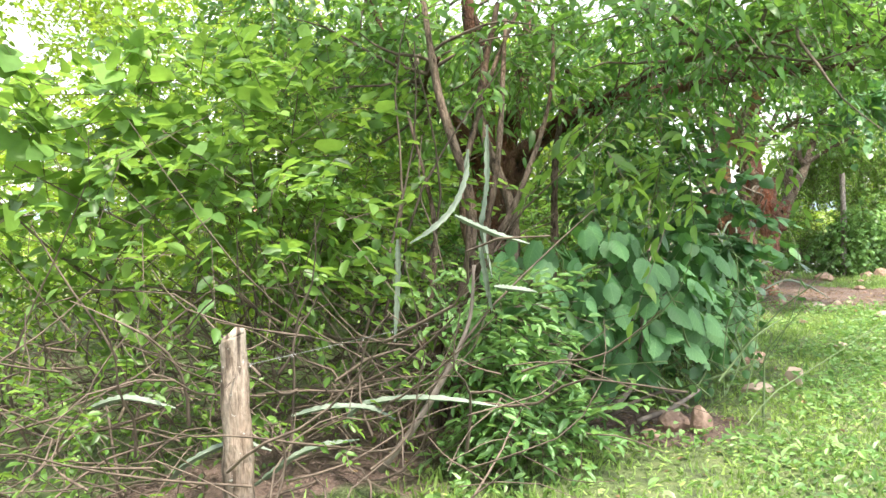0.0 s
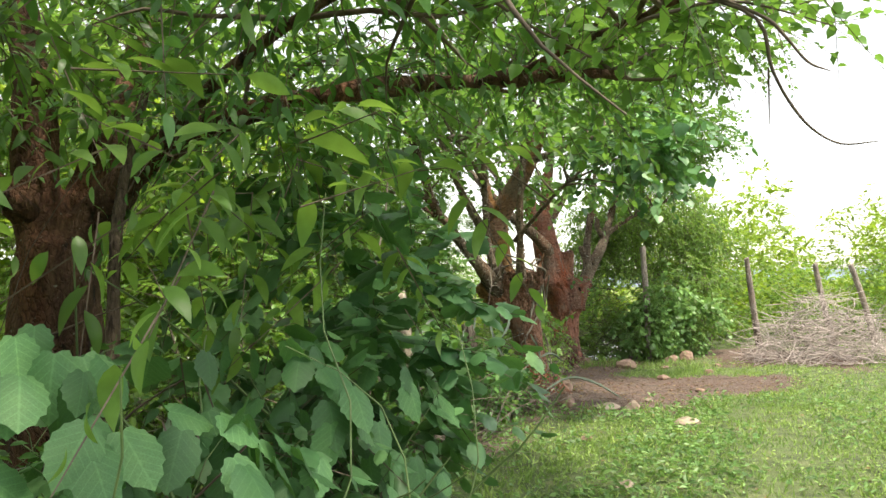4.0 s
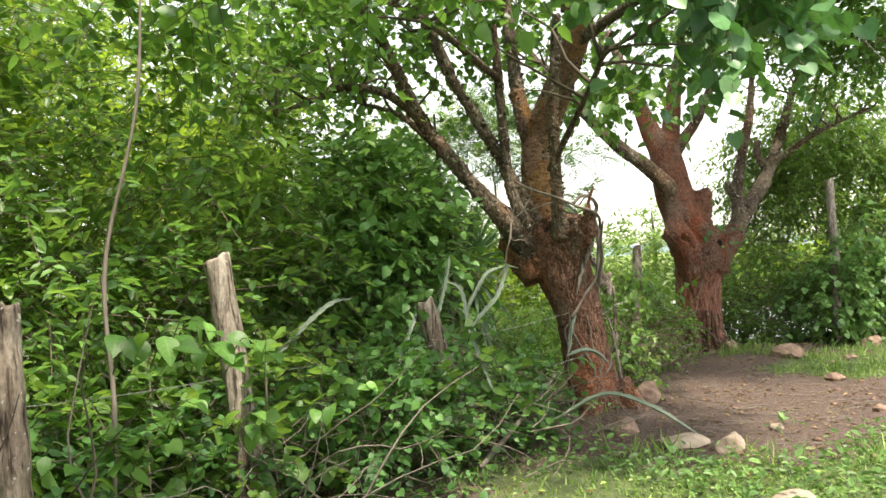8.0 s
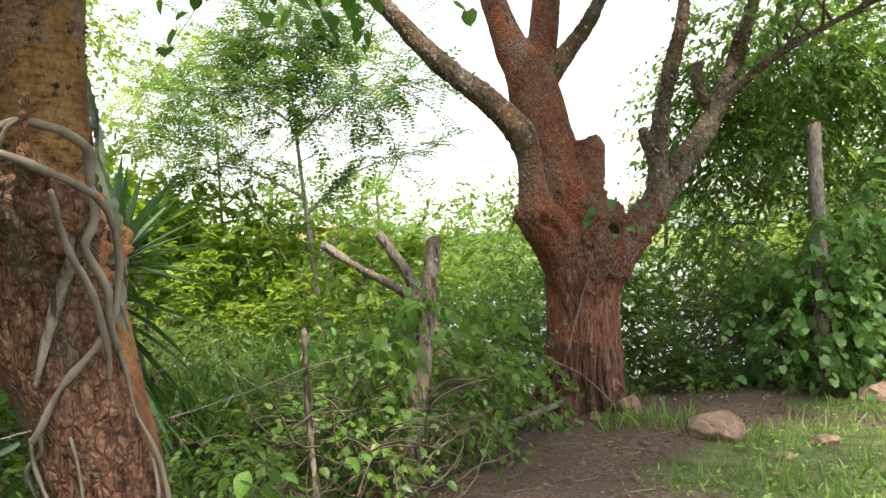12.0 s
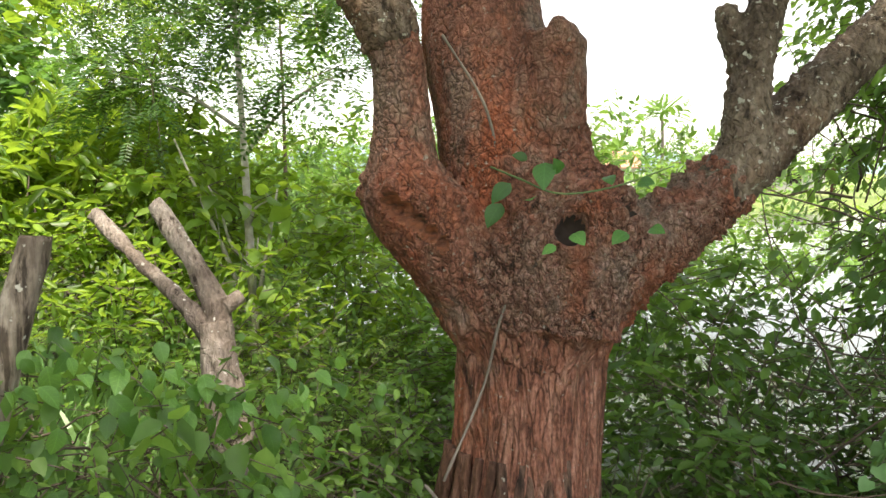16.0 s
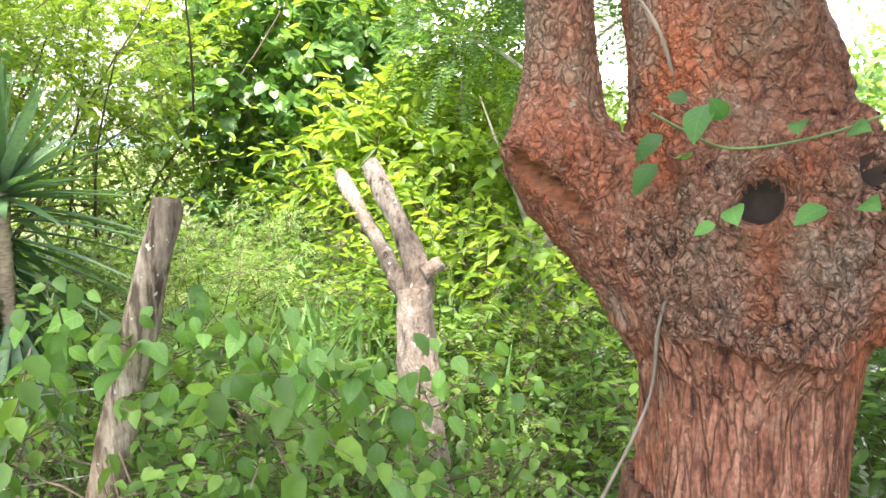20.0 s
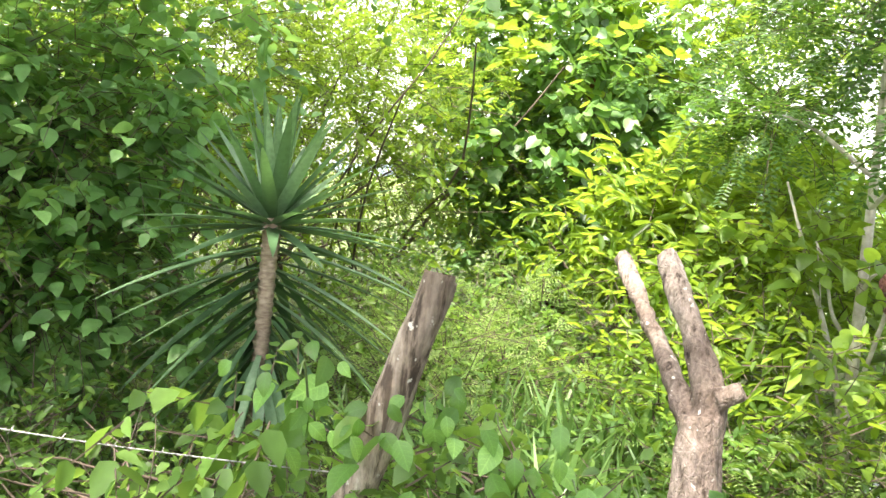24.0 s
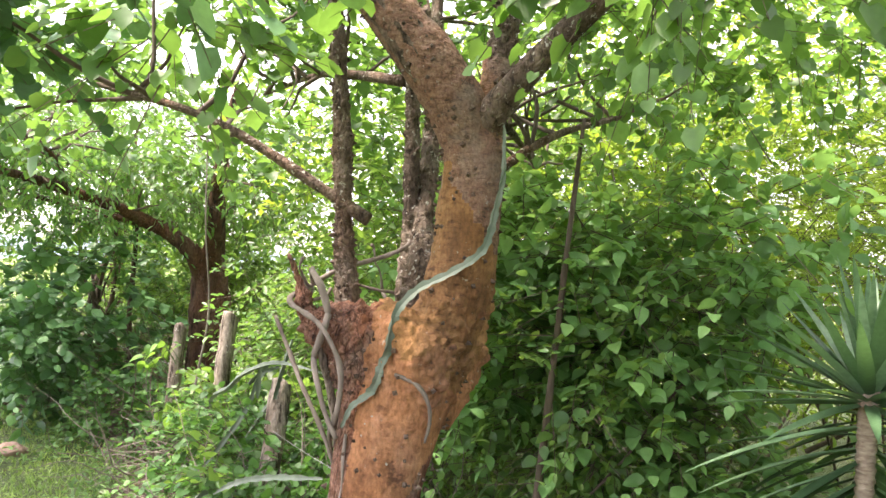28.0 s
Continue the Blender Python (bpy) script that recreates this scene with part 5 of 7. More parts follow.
# the dark climber beside the yucca
b5 = bush("vine_covered_bush", (3.35, 12.9), "tall dark-green bush hung with climbers and a bare brown stem", "bush")
foliage(b5, "leaves", [(3.25, 12.9, 1.3, .5, .7, 1.2), (3.3, 13.2, 1.6, .55, .7, 1.0), (3.25, 13.2, .8, .35, .5, .8), (3.3, 13.7, 1.9, .5, .4, .6), (3.4, 12.3, 1.5, .5, .6, .9), (3.0, 12.4, 1.2, .6, .8, 1.0), (3.2, 13.6, .5, .6, .5, .5)], 1150, OVATE, 0.115, LEAF_DARK, leaves=8, length=0.36, holes=0.17, seed=81, shell=0.25)
foliage(b5, "light_leaves", [(2.4, 12.8, 1.3, .6, 1.0, 1.1), (3.45, 13.0, 1.2, .5, .65, 1.0)], 720, OVAL, 0.075, LEAF_SHRUB, leaves=8, length=0.32, holes=0.2, seed=82, shell=0.1)
foliage(b5, "low_leaves", [(4.3, 13.3, .2, .35, .5, .32), (4.5, 13.9, .2, .4, .4, .3), (3.8, 13.5, .25, .35, .4, .35)], 300, OVAL, 0.06, LEAF_SHRUB, leaves=8, length=0.28, holes=0.15, seed=83, shell=0.1)
stem("bare_stem", [(3.85, 12.72, 0.0, .022), (3.80, 12.78, 0.7, .020), (3.84, 12.84, 1.3, .017), (3.77, 12.86, 1.9, .015), (3.74, 12.9, 2.5, .010)], TWIG, b5, 26, 7, 0.006, 20.0)
stem("bare_stem", [(3.55, 12.9, 0.55, .008), (3.6, 13.15, 0.85, .0075), (3.45, 13.4, 1.25, .006), (3.4, 13.7, 1.5, .004)], TWIG, b5, 20, 6, 0.004, 20.0)

# the sunlit growth that closes the clearing
b6 = bush("sunlit_trees", (-0.6, 14.0), "wall of yellow-green sunlit trees and bushes", "trees")
foliage(b6, "leaves", [(-0.6, 12.4, 2.2, 1.6, 1.6, 1.7), (0.6, 13.6, 2.3, 1.0, 1.3, 1.5), (-0.9, 14.8, 2.6, 1.3, 1.6, 1.8), (-2.4, 10.4, 2.4, 1.8, 2.0, 2.0), (1.3, 12.2, 1.9, .8, 1.0, 1.2), (-3.6, 13.0, 3.2, 1.6, 2.4, 2.2), (-1.5, 15.5, 4.6, 1.8, 2.0, 1.3), (1.3, 14.5, 1.5, .9, 1.2, 1.2), (0.6, 15.6, 1.4, .7, .8, 1.0), (-3.5, 12.5, 4.9, 1.8, 2.2, 1.4), (-4.5, 9.0, 4.6, 2.0, 2.2, 1.6), (0.2, 18.4, 4.4, 1.5, 1.6, 1.0)], 5400, OVAL, 0.105, LEAF_YELLOW, leaves=10, length=0.45, holes=0.27, hole_size=1.3, seed=91, shell=0.35)
foliage(b6, "fine_leaves", [(1.0, 14.4, 2.1, .9, 1.1, 1.2), (0.4, 15.3, 2.2, .8, .9, 1.1), (1.9, 13.6, 2.2, .7, .8, .8)], 800, FINE, 0.16, LEAF_YELLOW, leaves=8, length=0.4, holes=0.25, seed=92, shell=0.2)
wild_stems(b6, "stem_tangle", [(-2.5, 1.6, 11.2, 15.5, 0.0, 0.8)], 70, TWIG, (1.6, 3.2), 0.012, 1.5, 0.2, 10)
b7 = bush("creeper_clad_tree", (0.2, 17.2), "tall tree clad in round-leaved creepers, dark below and bright on top", "tree")
foliage(b7, "round_leaves", [(0.4, 17.0, 2.0, .9, 1.1, 1.1), (-0.3, 16.6, 2.8, 1.0, 1.2, 1.0), (0.7, 16.2, 1.7, .6, .8, .7), (0.9, 18.0, 1.8, .8, .9, .9)], 900, HEART, 0.135, LEAF_CANOPY, leaves=8, length=0.42, holes=0.2, seed=95, shell=0.5, hang=0.3)
# same round leaves in the sunlit colour, so the top looks lit
foliage(b7, "top_leaves", [(0.5, 16.7, 2.75, .7, .9, .4), (0.0, 17.6, 3.1, .9, .9, .5)], 130, HEART, 0.14, LEAF_YELLOW, leaves=7, length=0.4, holes=0.15, seed=96, shell=0.5)
foliage(b7, "dark_leaves", [(0.3, 16.8, 1.0, .9, 1.4, .9), (-0.8, 17.0, 1.8, 1.0, 1.6, 1.5), (0.9, 15.6, .8, .7, .8, .7)], 1100, OVAL, 0.085, LEAF_DARK, leaves=9, length=0.36, holes=0.15, seed=97, shell=0.2)
foliage(b7, "upper_crown", [(-1.5, 18.5, 4.0, 2.2, 2.4, 1.5), (-2.5, 16.0, 4.2, 2.0, 2.2, 1.4), (0.8, 20.0, 3.4, 1.5, 1.6, 1.5)], 900, OVAL, 0.11, LEAF_CANOPY, leaves=10, length=0.5, holes=0.25, seed=98, shell=0.3)
stem("trunk", [(-0.4, 17.0, -0.2, .12), (-0.4, 17.0, 1.2, .10), (-0.5, 17.2, 2.6, .08), (-0.9, 17.3, 4.0, .04)], BARK_DARK, b7, 20, 9, 0.01)

b8 = bush("mango_shrub", (2.6, 17.0), "bright shrub with long glossy yellow-green leaves in whorls", "shrub")
foliage(b8, "leaves", [(2.5, 16.7, 1.35, .65, .65, .55), (2.0, 17.4, 1.5, .7, .7, .6), (2.9, 17.5, 1.2, .6, .6, .6), (1.7, 16.4, 1.15, .5, .5, .45)], 420, LANCE, 0.19, LEAF_YELLOW, leaves=10, length=0.24, droop=0.1, holes=0.1, seed=101, shell=0.4, upward=0.6)
foliage(b8, "fresh_leaves", [(3.7, 16.9, 1.25, .35, .3, .35), (3.4, 16.5, .95, .35, .3, .3), (4.7, 17.3, 1.1, .35, .25, .4)], 110, OVAL, 0.115, LEAF_YELLOW, leaves=8, length=0.32, holes=0.15, seed=102, shell=0.2)
wild_stems(b8, "stem_tangle", [(1.6, 3.0, 16.2, 17.6, -0.1, 0.2)], 26, TWIG, (0.9, 1.7), 0.012, 1.8, 0.15, 11)
foliage(b8, "side_leaves", [(3.6, 16.6, 1.1, .5, .35, .5), (3.3, 17.2, 1.5, .5, .4, .5), (3.9, 17.6, 1.15, .6, .4, .65), (4.9, 17.5, 1.0, .5, .35, .5)], 260, OVAL, 0.105, LEAF_YELLOW, leaves=9, length=0.34, holes=0.15, seed=103, shell=0.2)
b9 = bush("weedy_clearing", (3.4, 15.6), "waist-high weeds and grass behind the fence", "weeds")
foliage(b9, "leaves", [(3.0, 15.4, .35, .9, .8, .45), (4.2, 16.0, .3, .8, .7, .4), (2.2, 15.0, .5, .7, .8, .5), (4.6, 14.9, .25, .6, .6, .3), (3.4, 16.6, .35, .8, .6, .4), (4.6, 17.0, .3, .8, .5, .4), (1.8, 16.0, .5, .6, .7, .5)], 2000, OVAL, 0.07, LEAF_SHRUB, leaves=9, length=0.3, holes=0.1, seed=105, shell=0.1, upward=0.4)
foliage(b9, "fine_weed_growth", [(3.4, 15.0, .5, 1.0, .7, .4), (2.6, 15.9, .6, .8, .7, .4), (5.0, 16.2, .35, .6, .5, .35)], 650, FINE, 0.10, LEAF_GRASS, leaves=7, length=0.3, holes=0.2, seed=106, shell=0.1, upward=0.6)
foliage(b9, "bright_weed_growth", [(4.4, 16.2, .65, .8, .5, .5), (3.5, 16.3, .75, .7, .5, .5), (4.9, 17.3, .7, .6, .4, .6)], 330, leaf_shape(0.34), 0.10, LEAF_YELLOW, leaves=8, length=0.3, holes=0.15, seed=107, shell=0.1, upward=0.6)
b10 = bush("fence_creeper", (5.3, 14.4), "creeper with fresh heart-shaped leaves climbing the fence wire and post", "creeper")
foliage(b10, "leaves", [(5.45, 14.35, .55, .4, .5, .45), (5.75, 14.9, .45, .35, .45, .42), (5.25, 13.7, .32, .35, .45, .32), (6.0, 15.3, .35, .3, .3, .4), (5.1, 13.1, .25, .35, .4, .28), (5.5, 15.4, .4, .5, .4, .4)], 470, BROAD, 0.062, LEAF_SHRUB, leaves=8, length=0.28, holes=0.33, seed=111, shell=0.3, hang=0.35)
foliage(b10, "bright_leaves", [(5.5, 14.45, .85, .28, .40, .20), (5.75, 14.75, .78, .25, .35, .18), (5.35, 14.05, .75, .25, .3, .18)], 34, BROAD, 0.095, LEAF_SHRUB, leaves=7, length=0.26, holes=0.1, seed=112, shell=0.4, hang=0.7)
wild_stems(b10, "bare_twig_tangle", [(4.9, 5.8, 13.2, 15.4, 0.05, 0.6)], 240, TWIG, (0.25, 0.55), 0.004, 0.3, 0.4, 12, keep=0.75)

LEAF_FRESH = leaf_mat("fresh_vine_leaf", (0.065, 0.165, 0.046), (0.105, 0.235, 0.064), (0.17, 0.33, 0.095), (0.33, 0.58, 0.07), 0.40, 0.38, single=True, veins=True)
fresh = np_mesh("leaf", OVATE[0], OVATE[1], LEAF_FRESH, True)
g = np.random.default_rng(113)
tufts = [(5.46, 14.36, .93, .12), (5.80, 15.08, .78, .12), (5.88, 15.24, .78, .09), (5.94, 15.40, .78, .08), (5.58, 14.62, .98, .08), (5.50, 14.50, .62, .09), (5.72, 14.70, .60, .10), (5.92, 15.10, .55, .10), (5.28, 13.40, .86, .06), (5.84, 15.36, .50, .10)] + [(5.57, 14.43, 1.0, .10), (5.61, 14.52, .90, .12), (5.60, 14.66, 1.0, .08), (5.65, 14.78, .97, .09), (5.56, 14.33, 1.05, .07), (5.72, 14.83, .86, .11), (5.76, 14.94, .86, .10), (5.80, 15.07, .86, .09)]
for tx, ty, tz, ts in tufts:
    stem("tuft_stalk", [(tx - .10, ty + .02, tz - .10, .0035), (tx - .03, ty, tz + .03, .003), (tx + .05, ty - .01, tz + .02, .002)], TWIG_GREEN, b10, 8, 5)
    for k in range(8):
        p = np.array([tx, ty, tz]) + g.normal(size=3) * np.array([.05, .09, .05])
        way = unit(np.array([0.45, 0, -0.75]) + g.normal(size=3) * np.array([.35, .55, .35]))
        x_ = unit(np.cross(way, unit(np.array([0.75, -0.15, 0.6]) + g.normal(size=3) * 0.35)))
        z_ = np.cross(x_, way)
        sz = ts * g.uniform(0.5, 0.92)
        ob = new("leaf", fresh)
        ob.parent = b10
        ob.matrix_parent_inverse = Matrix.Translation(-b10.location)
        ob.matrix_basis = Matrix([(x_[q] * sz, way[q] * sz, z_[q] * sz, p[q]) for q in range(3)] + [(0, 0, 0, 1)])

g = np.random.default_rng(114)
for tx, ty, tz, ts in ((2.92, 9.24, .99, .14), (3.04, 9.31, 1.0, .15), (3.17, 9.37, .95, .15), (3.30, 9.43, .95, .13), (3.10, 9.34, 1.05, .10), (3.0, 9.5, .7, .12), (3.25, 9.6, .62, .12), (2.75, 9.0, .65, .11), (3.45, 9.9, .6, .11), (3.6, 10.2, .66, .10), (4.3, 11.3, .55, .10), (4.75, 11.9, .5, .10), (5.25, 12.6, .55, .10), (5.3, 12.9, .4, .10)):
    stem("tuft_stalk", [(tx - .12, ty + .05, tz - .12, .0035), (tx - .03, ty, tz + .02, .003), (tx + .05, ty - .03, tz + .01, .002)], TWIG_GREEN, b4, 8, 5)
    for k in range(4):
        p = np.array([tx, ty, tz]) + g.normal(size=3) * np.array([.06, .05, .03])
        way = unit(np.array([0.3, -0.35, -0.35]) + g.normal(size=3) * np.array([.5, .4, .3]))
        x_ = unit(np.cross(way, unit(np.array([0.25, -0.35, 0.8]) + g.normal(size=3) * 0.3)))
        z_ = np.cross(x_, way)
        sz = ts * g.uniform(0.6, 1.0)
        ob = new("leaf", fresh)
        ob.parent = b4
        ob.matrix_parent_inverse = Matrix.Translation(-b4.location)
        ob.matrix_basis = Matrix([(x_[q] * sz, way[q] * sz, z_[q] * sz, p[q]) for q in range(3)] + [(0, 0, 0, 1)])

# beside and beyond the red tree
b11 = bush("creeper_mass", (8.3, 17.6), "dark mass of hanging creepers over bare twigs", "creeper")
foliage(b11, "leaves", [(7.8, 17.4, 1.5, .7, .7, 1.3), (8.7, 17.6, 1.6, .9, .8, 1.4), (9.4, 17.6, 1.2, .8, .8, 1.1), (8.2, 17.3, 2.7, .9, .7, .6), (8.3, 17.7, 2.5, 1.0, .7, 1.0), (9.3, 17.9, 2.6, 1.0, .8, 1.2), (7.65, 17.8, 2.1, .55, .5, .9), (10.0, 18.2, 1.8, .8, .8, 1.2)], 2500, OVAL, 0.085, LEAF_SHRUB, leaves=9, length=0.34, holes=0.38, seed=121, shell=0.35, hang=0.4)
foliage(b11, "upper_leaves", [(8.3, 17.5, 2.5, .8, .6, .6), (9.2, 17.7, 2.6, .9, .7, .7), (7.75, 17.6, 2.2, .5, .5, .5), (10.1, 18.0, 2.4, .8, .7, .7)], 800, OVAL, 0.085, LEAF_SHRUB, leaves=9, length=0.34, holes=0.12, seed=120, shell=0.1, hang=0.4)
foliage(b11, "front_leaves", [(8.7, 16.8, .9, .5, .35, .8), (9.3, 16.9, .6, .6, .4, .6), (8.2, 16.45, .55, .45, .28, .6), (7.9, 16.7, .5, .35, .25, .5)], 480, HEART, 0.095, LEAF_MINT, leaves=8, length=0.3, holes=0.25, seed=122, shell=0.4, hang=0.4)
wild_stems(b11, "hanging_twig_tangle", [(7.2, 9.4, 17.0, 18.0, 0.2, 1.8)], 220, TWIG, (0.5, 1.0), 0.0045, 0.2, 0.35, 13)
b12 = bush("pond_bank_shrubs", (5.0, 17.6), "light-green shrubs on the pond bank", "shrub")
foliage(b12, "leaves", [(5.6, 17.3, .3, .7, .5, .5), (4.6, 17.8, .25, .7, .5, .5), (7.0, 17.2, .25, .6, .4, .42), (5.9, 18.1, .45, .5, .4, .5), (3.6, 18.4, .4, .8, .6, .6), (6.3, 17.8, .8, .35, .35, .6), (6.0, 18.4, 1.1, .5, .45, .8)], 1250, OVAL, 0.075, LEAF_SHRUB, leaves=9, length=0.32, holes=0.25, seed=125, shell=0.2, upward=0.4)
foliage(b12, "low_leaves", [(7.25, 16.5, .14, .35, .2, .18), (5.5, 16.3, .2, .6, .4, .35), (8.0, 16.8, .45, .6, .4, .5), (8.8, 17.0, .4, .6, .4, .5), (5.9, 16.9, .4, .6, .4, .5)], 1150, OVAL, 0.07, LEAF_SHRUB, leaves=8, length=0.28, holes=0.2, seed=126, shell=0.1)
foliage(b12, "near_leaves", [(6.78, 16.5, .40, .24, .28, .42), (6.88, 16.85, .70, .26, .28, .40), (7.05, 16.6, .28, .25, .22, .28), (6.6, 16.9, .95, .3, .25, .35)], 260, OVAL, 0.085, LEAF_SHRUB, leaves=8, length=0.28, holes=0.12, seed=124, shell=0.1, upward=0.3)
foliage(b12, "waterside_leaves", [(7.3, 16.75, .20, .42, .28, .26), (7.75, 16.9, .35, .35, .28, .40), (7.5, 17.4, .35, .5, .3, .4)], 170, OVAL, 0.075, LEAF_MINT, leaves=8, length=0.26, holes=0.2, seed=123, shell=0.1, upward=0.3)
wild_stems(b12, "twig_tangle", [(6.9, 7.9, 16.5, 17.3, 0.1, 0.7)], 60, TWIG, (0.4, 0.9), 0.0045, 0.5, 0.35, 15)
wild_stems(b12, "reed_tangle", [(3.4, 8.4, 17.6, 19.4, -0.6, -0.3)], 170, TWIG_GREY, (0.8, 1.7), 0.004, 1.6, 0.15, 14)

far = bush("hedge", (13.5, 20.5), "sunlit green hedge behind the far fence", "hedge")
hb = []
for k in range(16):
    t = k / 15
    hb.append((9.8 + 15.0 * t, 21.6 + 1.2 * math.sin(k * 1.7) - 4.0 * t * t, 1.3 + 0.3 * math.sin(k * 2.3), 1.2, 1.1, 1.7 + 0.45 * math.sin(k * 1.1)))
foliage(far, "leaves", hb, 4000, TINY, 0.17, LEAF_YELLOW, leaves=9, length=0.5, holes=0.15, seed=131, shell=0.5)
far2 = bush("hedge", (10.4, 18.6), "green hedge of creepers behind leaning posts", "hedge")
foliage(far2, "leaves", [(9.9, 18.3, .9, .7, .6, .9), (10.9, 18.6, .9, .8, .7, .9), (12.0, 18.8, .9, .9, .7, .9), (13.2, 18.6, .9, .9, .8, .95), (14.6, 18.0, 1.0, 1.0, .8, 1.0), (16.2, 17.2, 1.0, 1.1, .9, 1.0)], 1000, OVAL, 0.10, LEAF_SHRUB, leaves=9, length=0.4, holes=0.12, seed=133, shell=0.45)

bank = bush("bank_scrub", (3.6, 20.5), "tall sunlit weeds and shrubs along the water's edge", "scrub")
foliage(bank, "leaves", [(1.5, 19.5, .6, 1.3, 1.2, 1.0), (3.2, 20.2, .85, 1.2, 1.0, 1.4), (4.9, 20.8, .75, 1.0, .8, 1.3), (0.0, 21.5, .9, 1.6, 1.6, 1.2), (2.4, 23.0, 1.2, 1.8, 1.2, 1.5), (5.5, 23.5, .8, 1.4, 1.0, 1.2), (-1.5, 25.0, 1.0, 2.0, 1.6, 1.3), (3.5, 26.5, .6, 2.0, 1.2, 1.0), (8.2, 21.5, .1, 1.1, .8, .8), (9.6, 23.5, .4, 1.3, 1.2, 1.2), (7.0, 25.5, 0.0, 1.6, 1.0, .8)], 4200, TINY, 0.14, LEAF_SHRUB, leaves=9, length=0.42, holes=0.16, seed=127, shell=0.2, upward=0.6)
back = bush("back_thicket", (-3.0, 9.0), "deep green thicket beyond the fence", "thicket")
foliage(back, "leaves", [(-1.5, 8.6, 1.0, 1.5, 1.5, 1.2), (-3.8, 7.5, 1.3, 2.0, 2.2, 1.6), (-4.5, 11.0, 1.4, 2.0, 2.5, 1.8), (-2.4, 13.4, 1.0, 1.6, 1.8, 1.2), (-1.0, 10.6, .9, 1.2, 1.4, 1.1), (-5.5, 15.0, 2.0, 2.2, 3.0, 2.4), (-3.5, 19.0, 2.0, 2.5, 2.5, 2.4), (1.0, 9.6, 2.5, 1.1, 1.3, .8), (-0.8, 9.4, 2.9, 1.4, 1.4, .9)], 3600, TINY, 0.13, LEAF_YELLOW, leaves=9, length=0.5, holes=0.12, seed=128, shell=0.3)
foliage(back, "upper_leaves", [(0.5, 10.6, 3.0, 1.5, 1.4, .9), (2.3, 10.4, 3.1, .9, .9, .6), (-0.4, 12.2, 3.4, 1.3, 1.3, .9), (2.5, 11.0, 2.1, .7, .8, .7)], 1050, OVAL, 0.11, LEAF_SHRUB, leaves=9, length=0.45, holes=0.2, seed=129, shell=0.2)

south = bush("fence_side_trees", (-4.0, -1.0), "dense green trees along the fence behind the first post", "trees")
for x, y in ((-3.4, 0.9), (-5.6, -1.6)):
    stem("trunk", [(x, y, -0.2, .13), (x + .1, y, 1.4, .11), (x, y + .1, 3.2, .07), (x - .2, y, 4.4, .03)], BARK_DARK, south, 16, 8, 0.01)
foliage(south, "leaves", [(-3.4, 0.9, 3.6, 1.6, 1.5, 1.3), (-3.6, 0.6, 1.6, 1.4, 1.4, 1.5), (-5.6, -1.6, 3.6, 1.9, 1.9, 1.6), (-5.4, -1.4, 1.4, 1.7, 1.7, 1.3), (-3.6, -2.6, 1.8, 1.2, 1.2, 1.6), (-4.6, 2.6, 2.6, 1.3, 1.4, 1.6), (-2.6, -3.6, 3.2, 1.4, 1.4, 1.8)], 2300, OVAL, 0.14, LEAF_CANOPY, leaves=9, length=0.5, holes=0.1, seed=151, shell=0.3)

# the growth on the far side of the pond and farther off
beyond = bush("pond_side_scrub", (4.0, 36.0), "yellow-green scrub and meadow beyond the pond", "scrub")
g = np.random.default_rng(141)
sb = []
for k in range(110):
    a, r = g.uniform(-1.05, 1.25), g.uniform(26, 90)
    x, y = 6 - r * math.sin(a), 12 + r * math.cos(a)
    h = g.uniform(0.5, 1.3) * (1 + r / 120)
    if pond(x, y) > 0.2:
        h *= 0.45
    sb.append((x, y, float(height(x, y)) + h * 0.7 + 0.3 * (pond(x, y) > 0.2), 1.5 + r / 30, 1.5 + r / 30, h, 1.0 + r / 90))
foliage(beyond, "leaves", sb, 4500, TINY, 0.42, LEAF_YELLOW, leaves=8, length=0.9, holes=0.1, seed=142, shell=0.3)


def far_tree(x, y, h, w, label, mat, seed):
    ob = bush("distant_tree", (x, y), label, "tree", "distant trees")
    z = float(height(x, y))
    stem("trunk", [(x, y, z - 0.2, .16), (x + .1, y, z + h * 0.4, .12), (x, y, z + h * 0.8, .05)], BARK_DARK, ob, 10, 7)
    g2 = np.random.default_rng(seed)
    bl = [(x + g2.normal() * w * .4, y + g2.normal() * w * .4, z + h * (0.6 + 0.12 * g2.normal()), w * .5, w * .5, h * .2) for _ in range(6)]
    foliage(ob, "crown", bl, 260, TINY, 0.34, mat, leaves=8, length=0.8, holes=0.15, seed=seed, shell=0.4)


far_tree(-22, 62, 5.0, 4.5, "rounded tree beyond the pond", LEAF_SHRUB, 201)
far_tree(-8, 74, 4.5, 4.0, "rounded tree beyond the pond", LEAF_CANOPY, 202)
far_tree(4, 70, 5.0, 4.0, "dark rounded tree beside a white-roofed house", LEAF_CANOPY, 203)
far_tree(14, 66, 5.5, 4.5, "rounded tree beyond the pond", LEAF_SHRUB, 204)
far_tree(18, 33, 5.6, 3.6, "bright rounded tree behind the hedge", LEAF_YELLOW, 205)
far_tree(-40, 60, 6.0, 6.0, "rounded tree beyond the meadow", LEAF_SHRUB, 206)
far_tree(30, 30, 6.0, 6.0, "rounded tree behind the hedge", LEAF_SHRUB, 207)


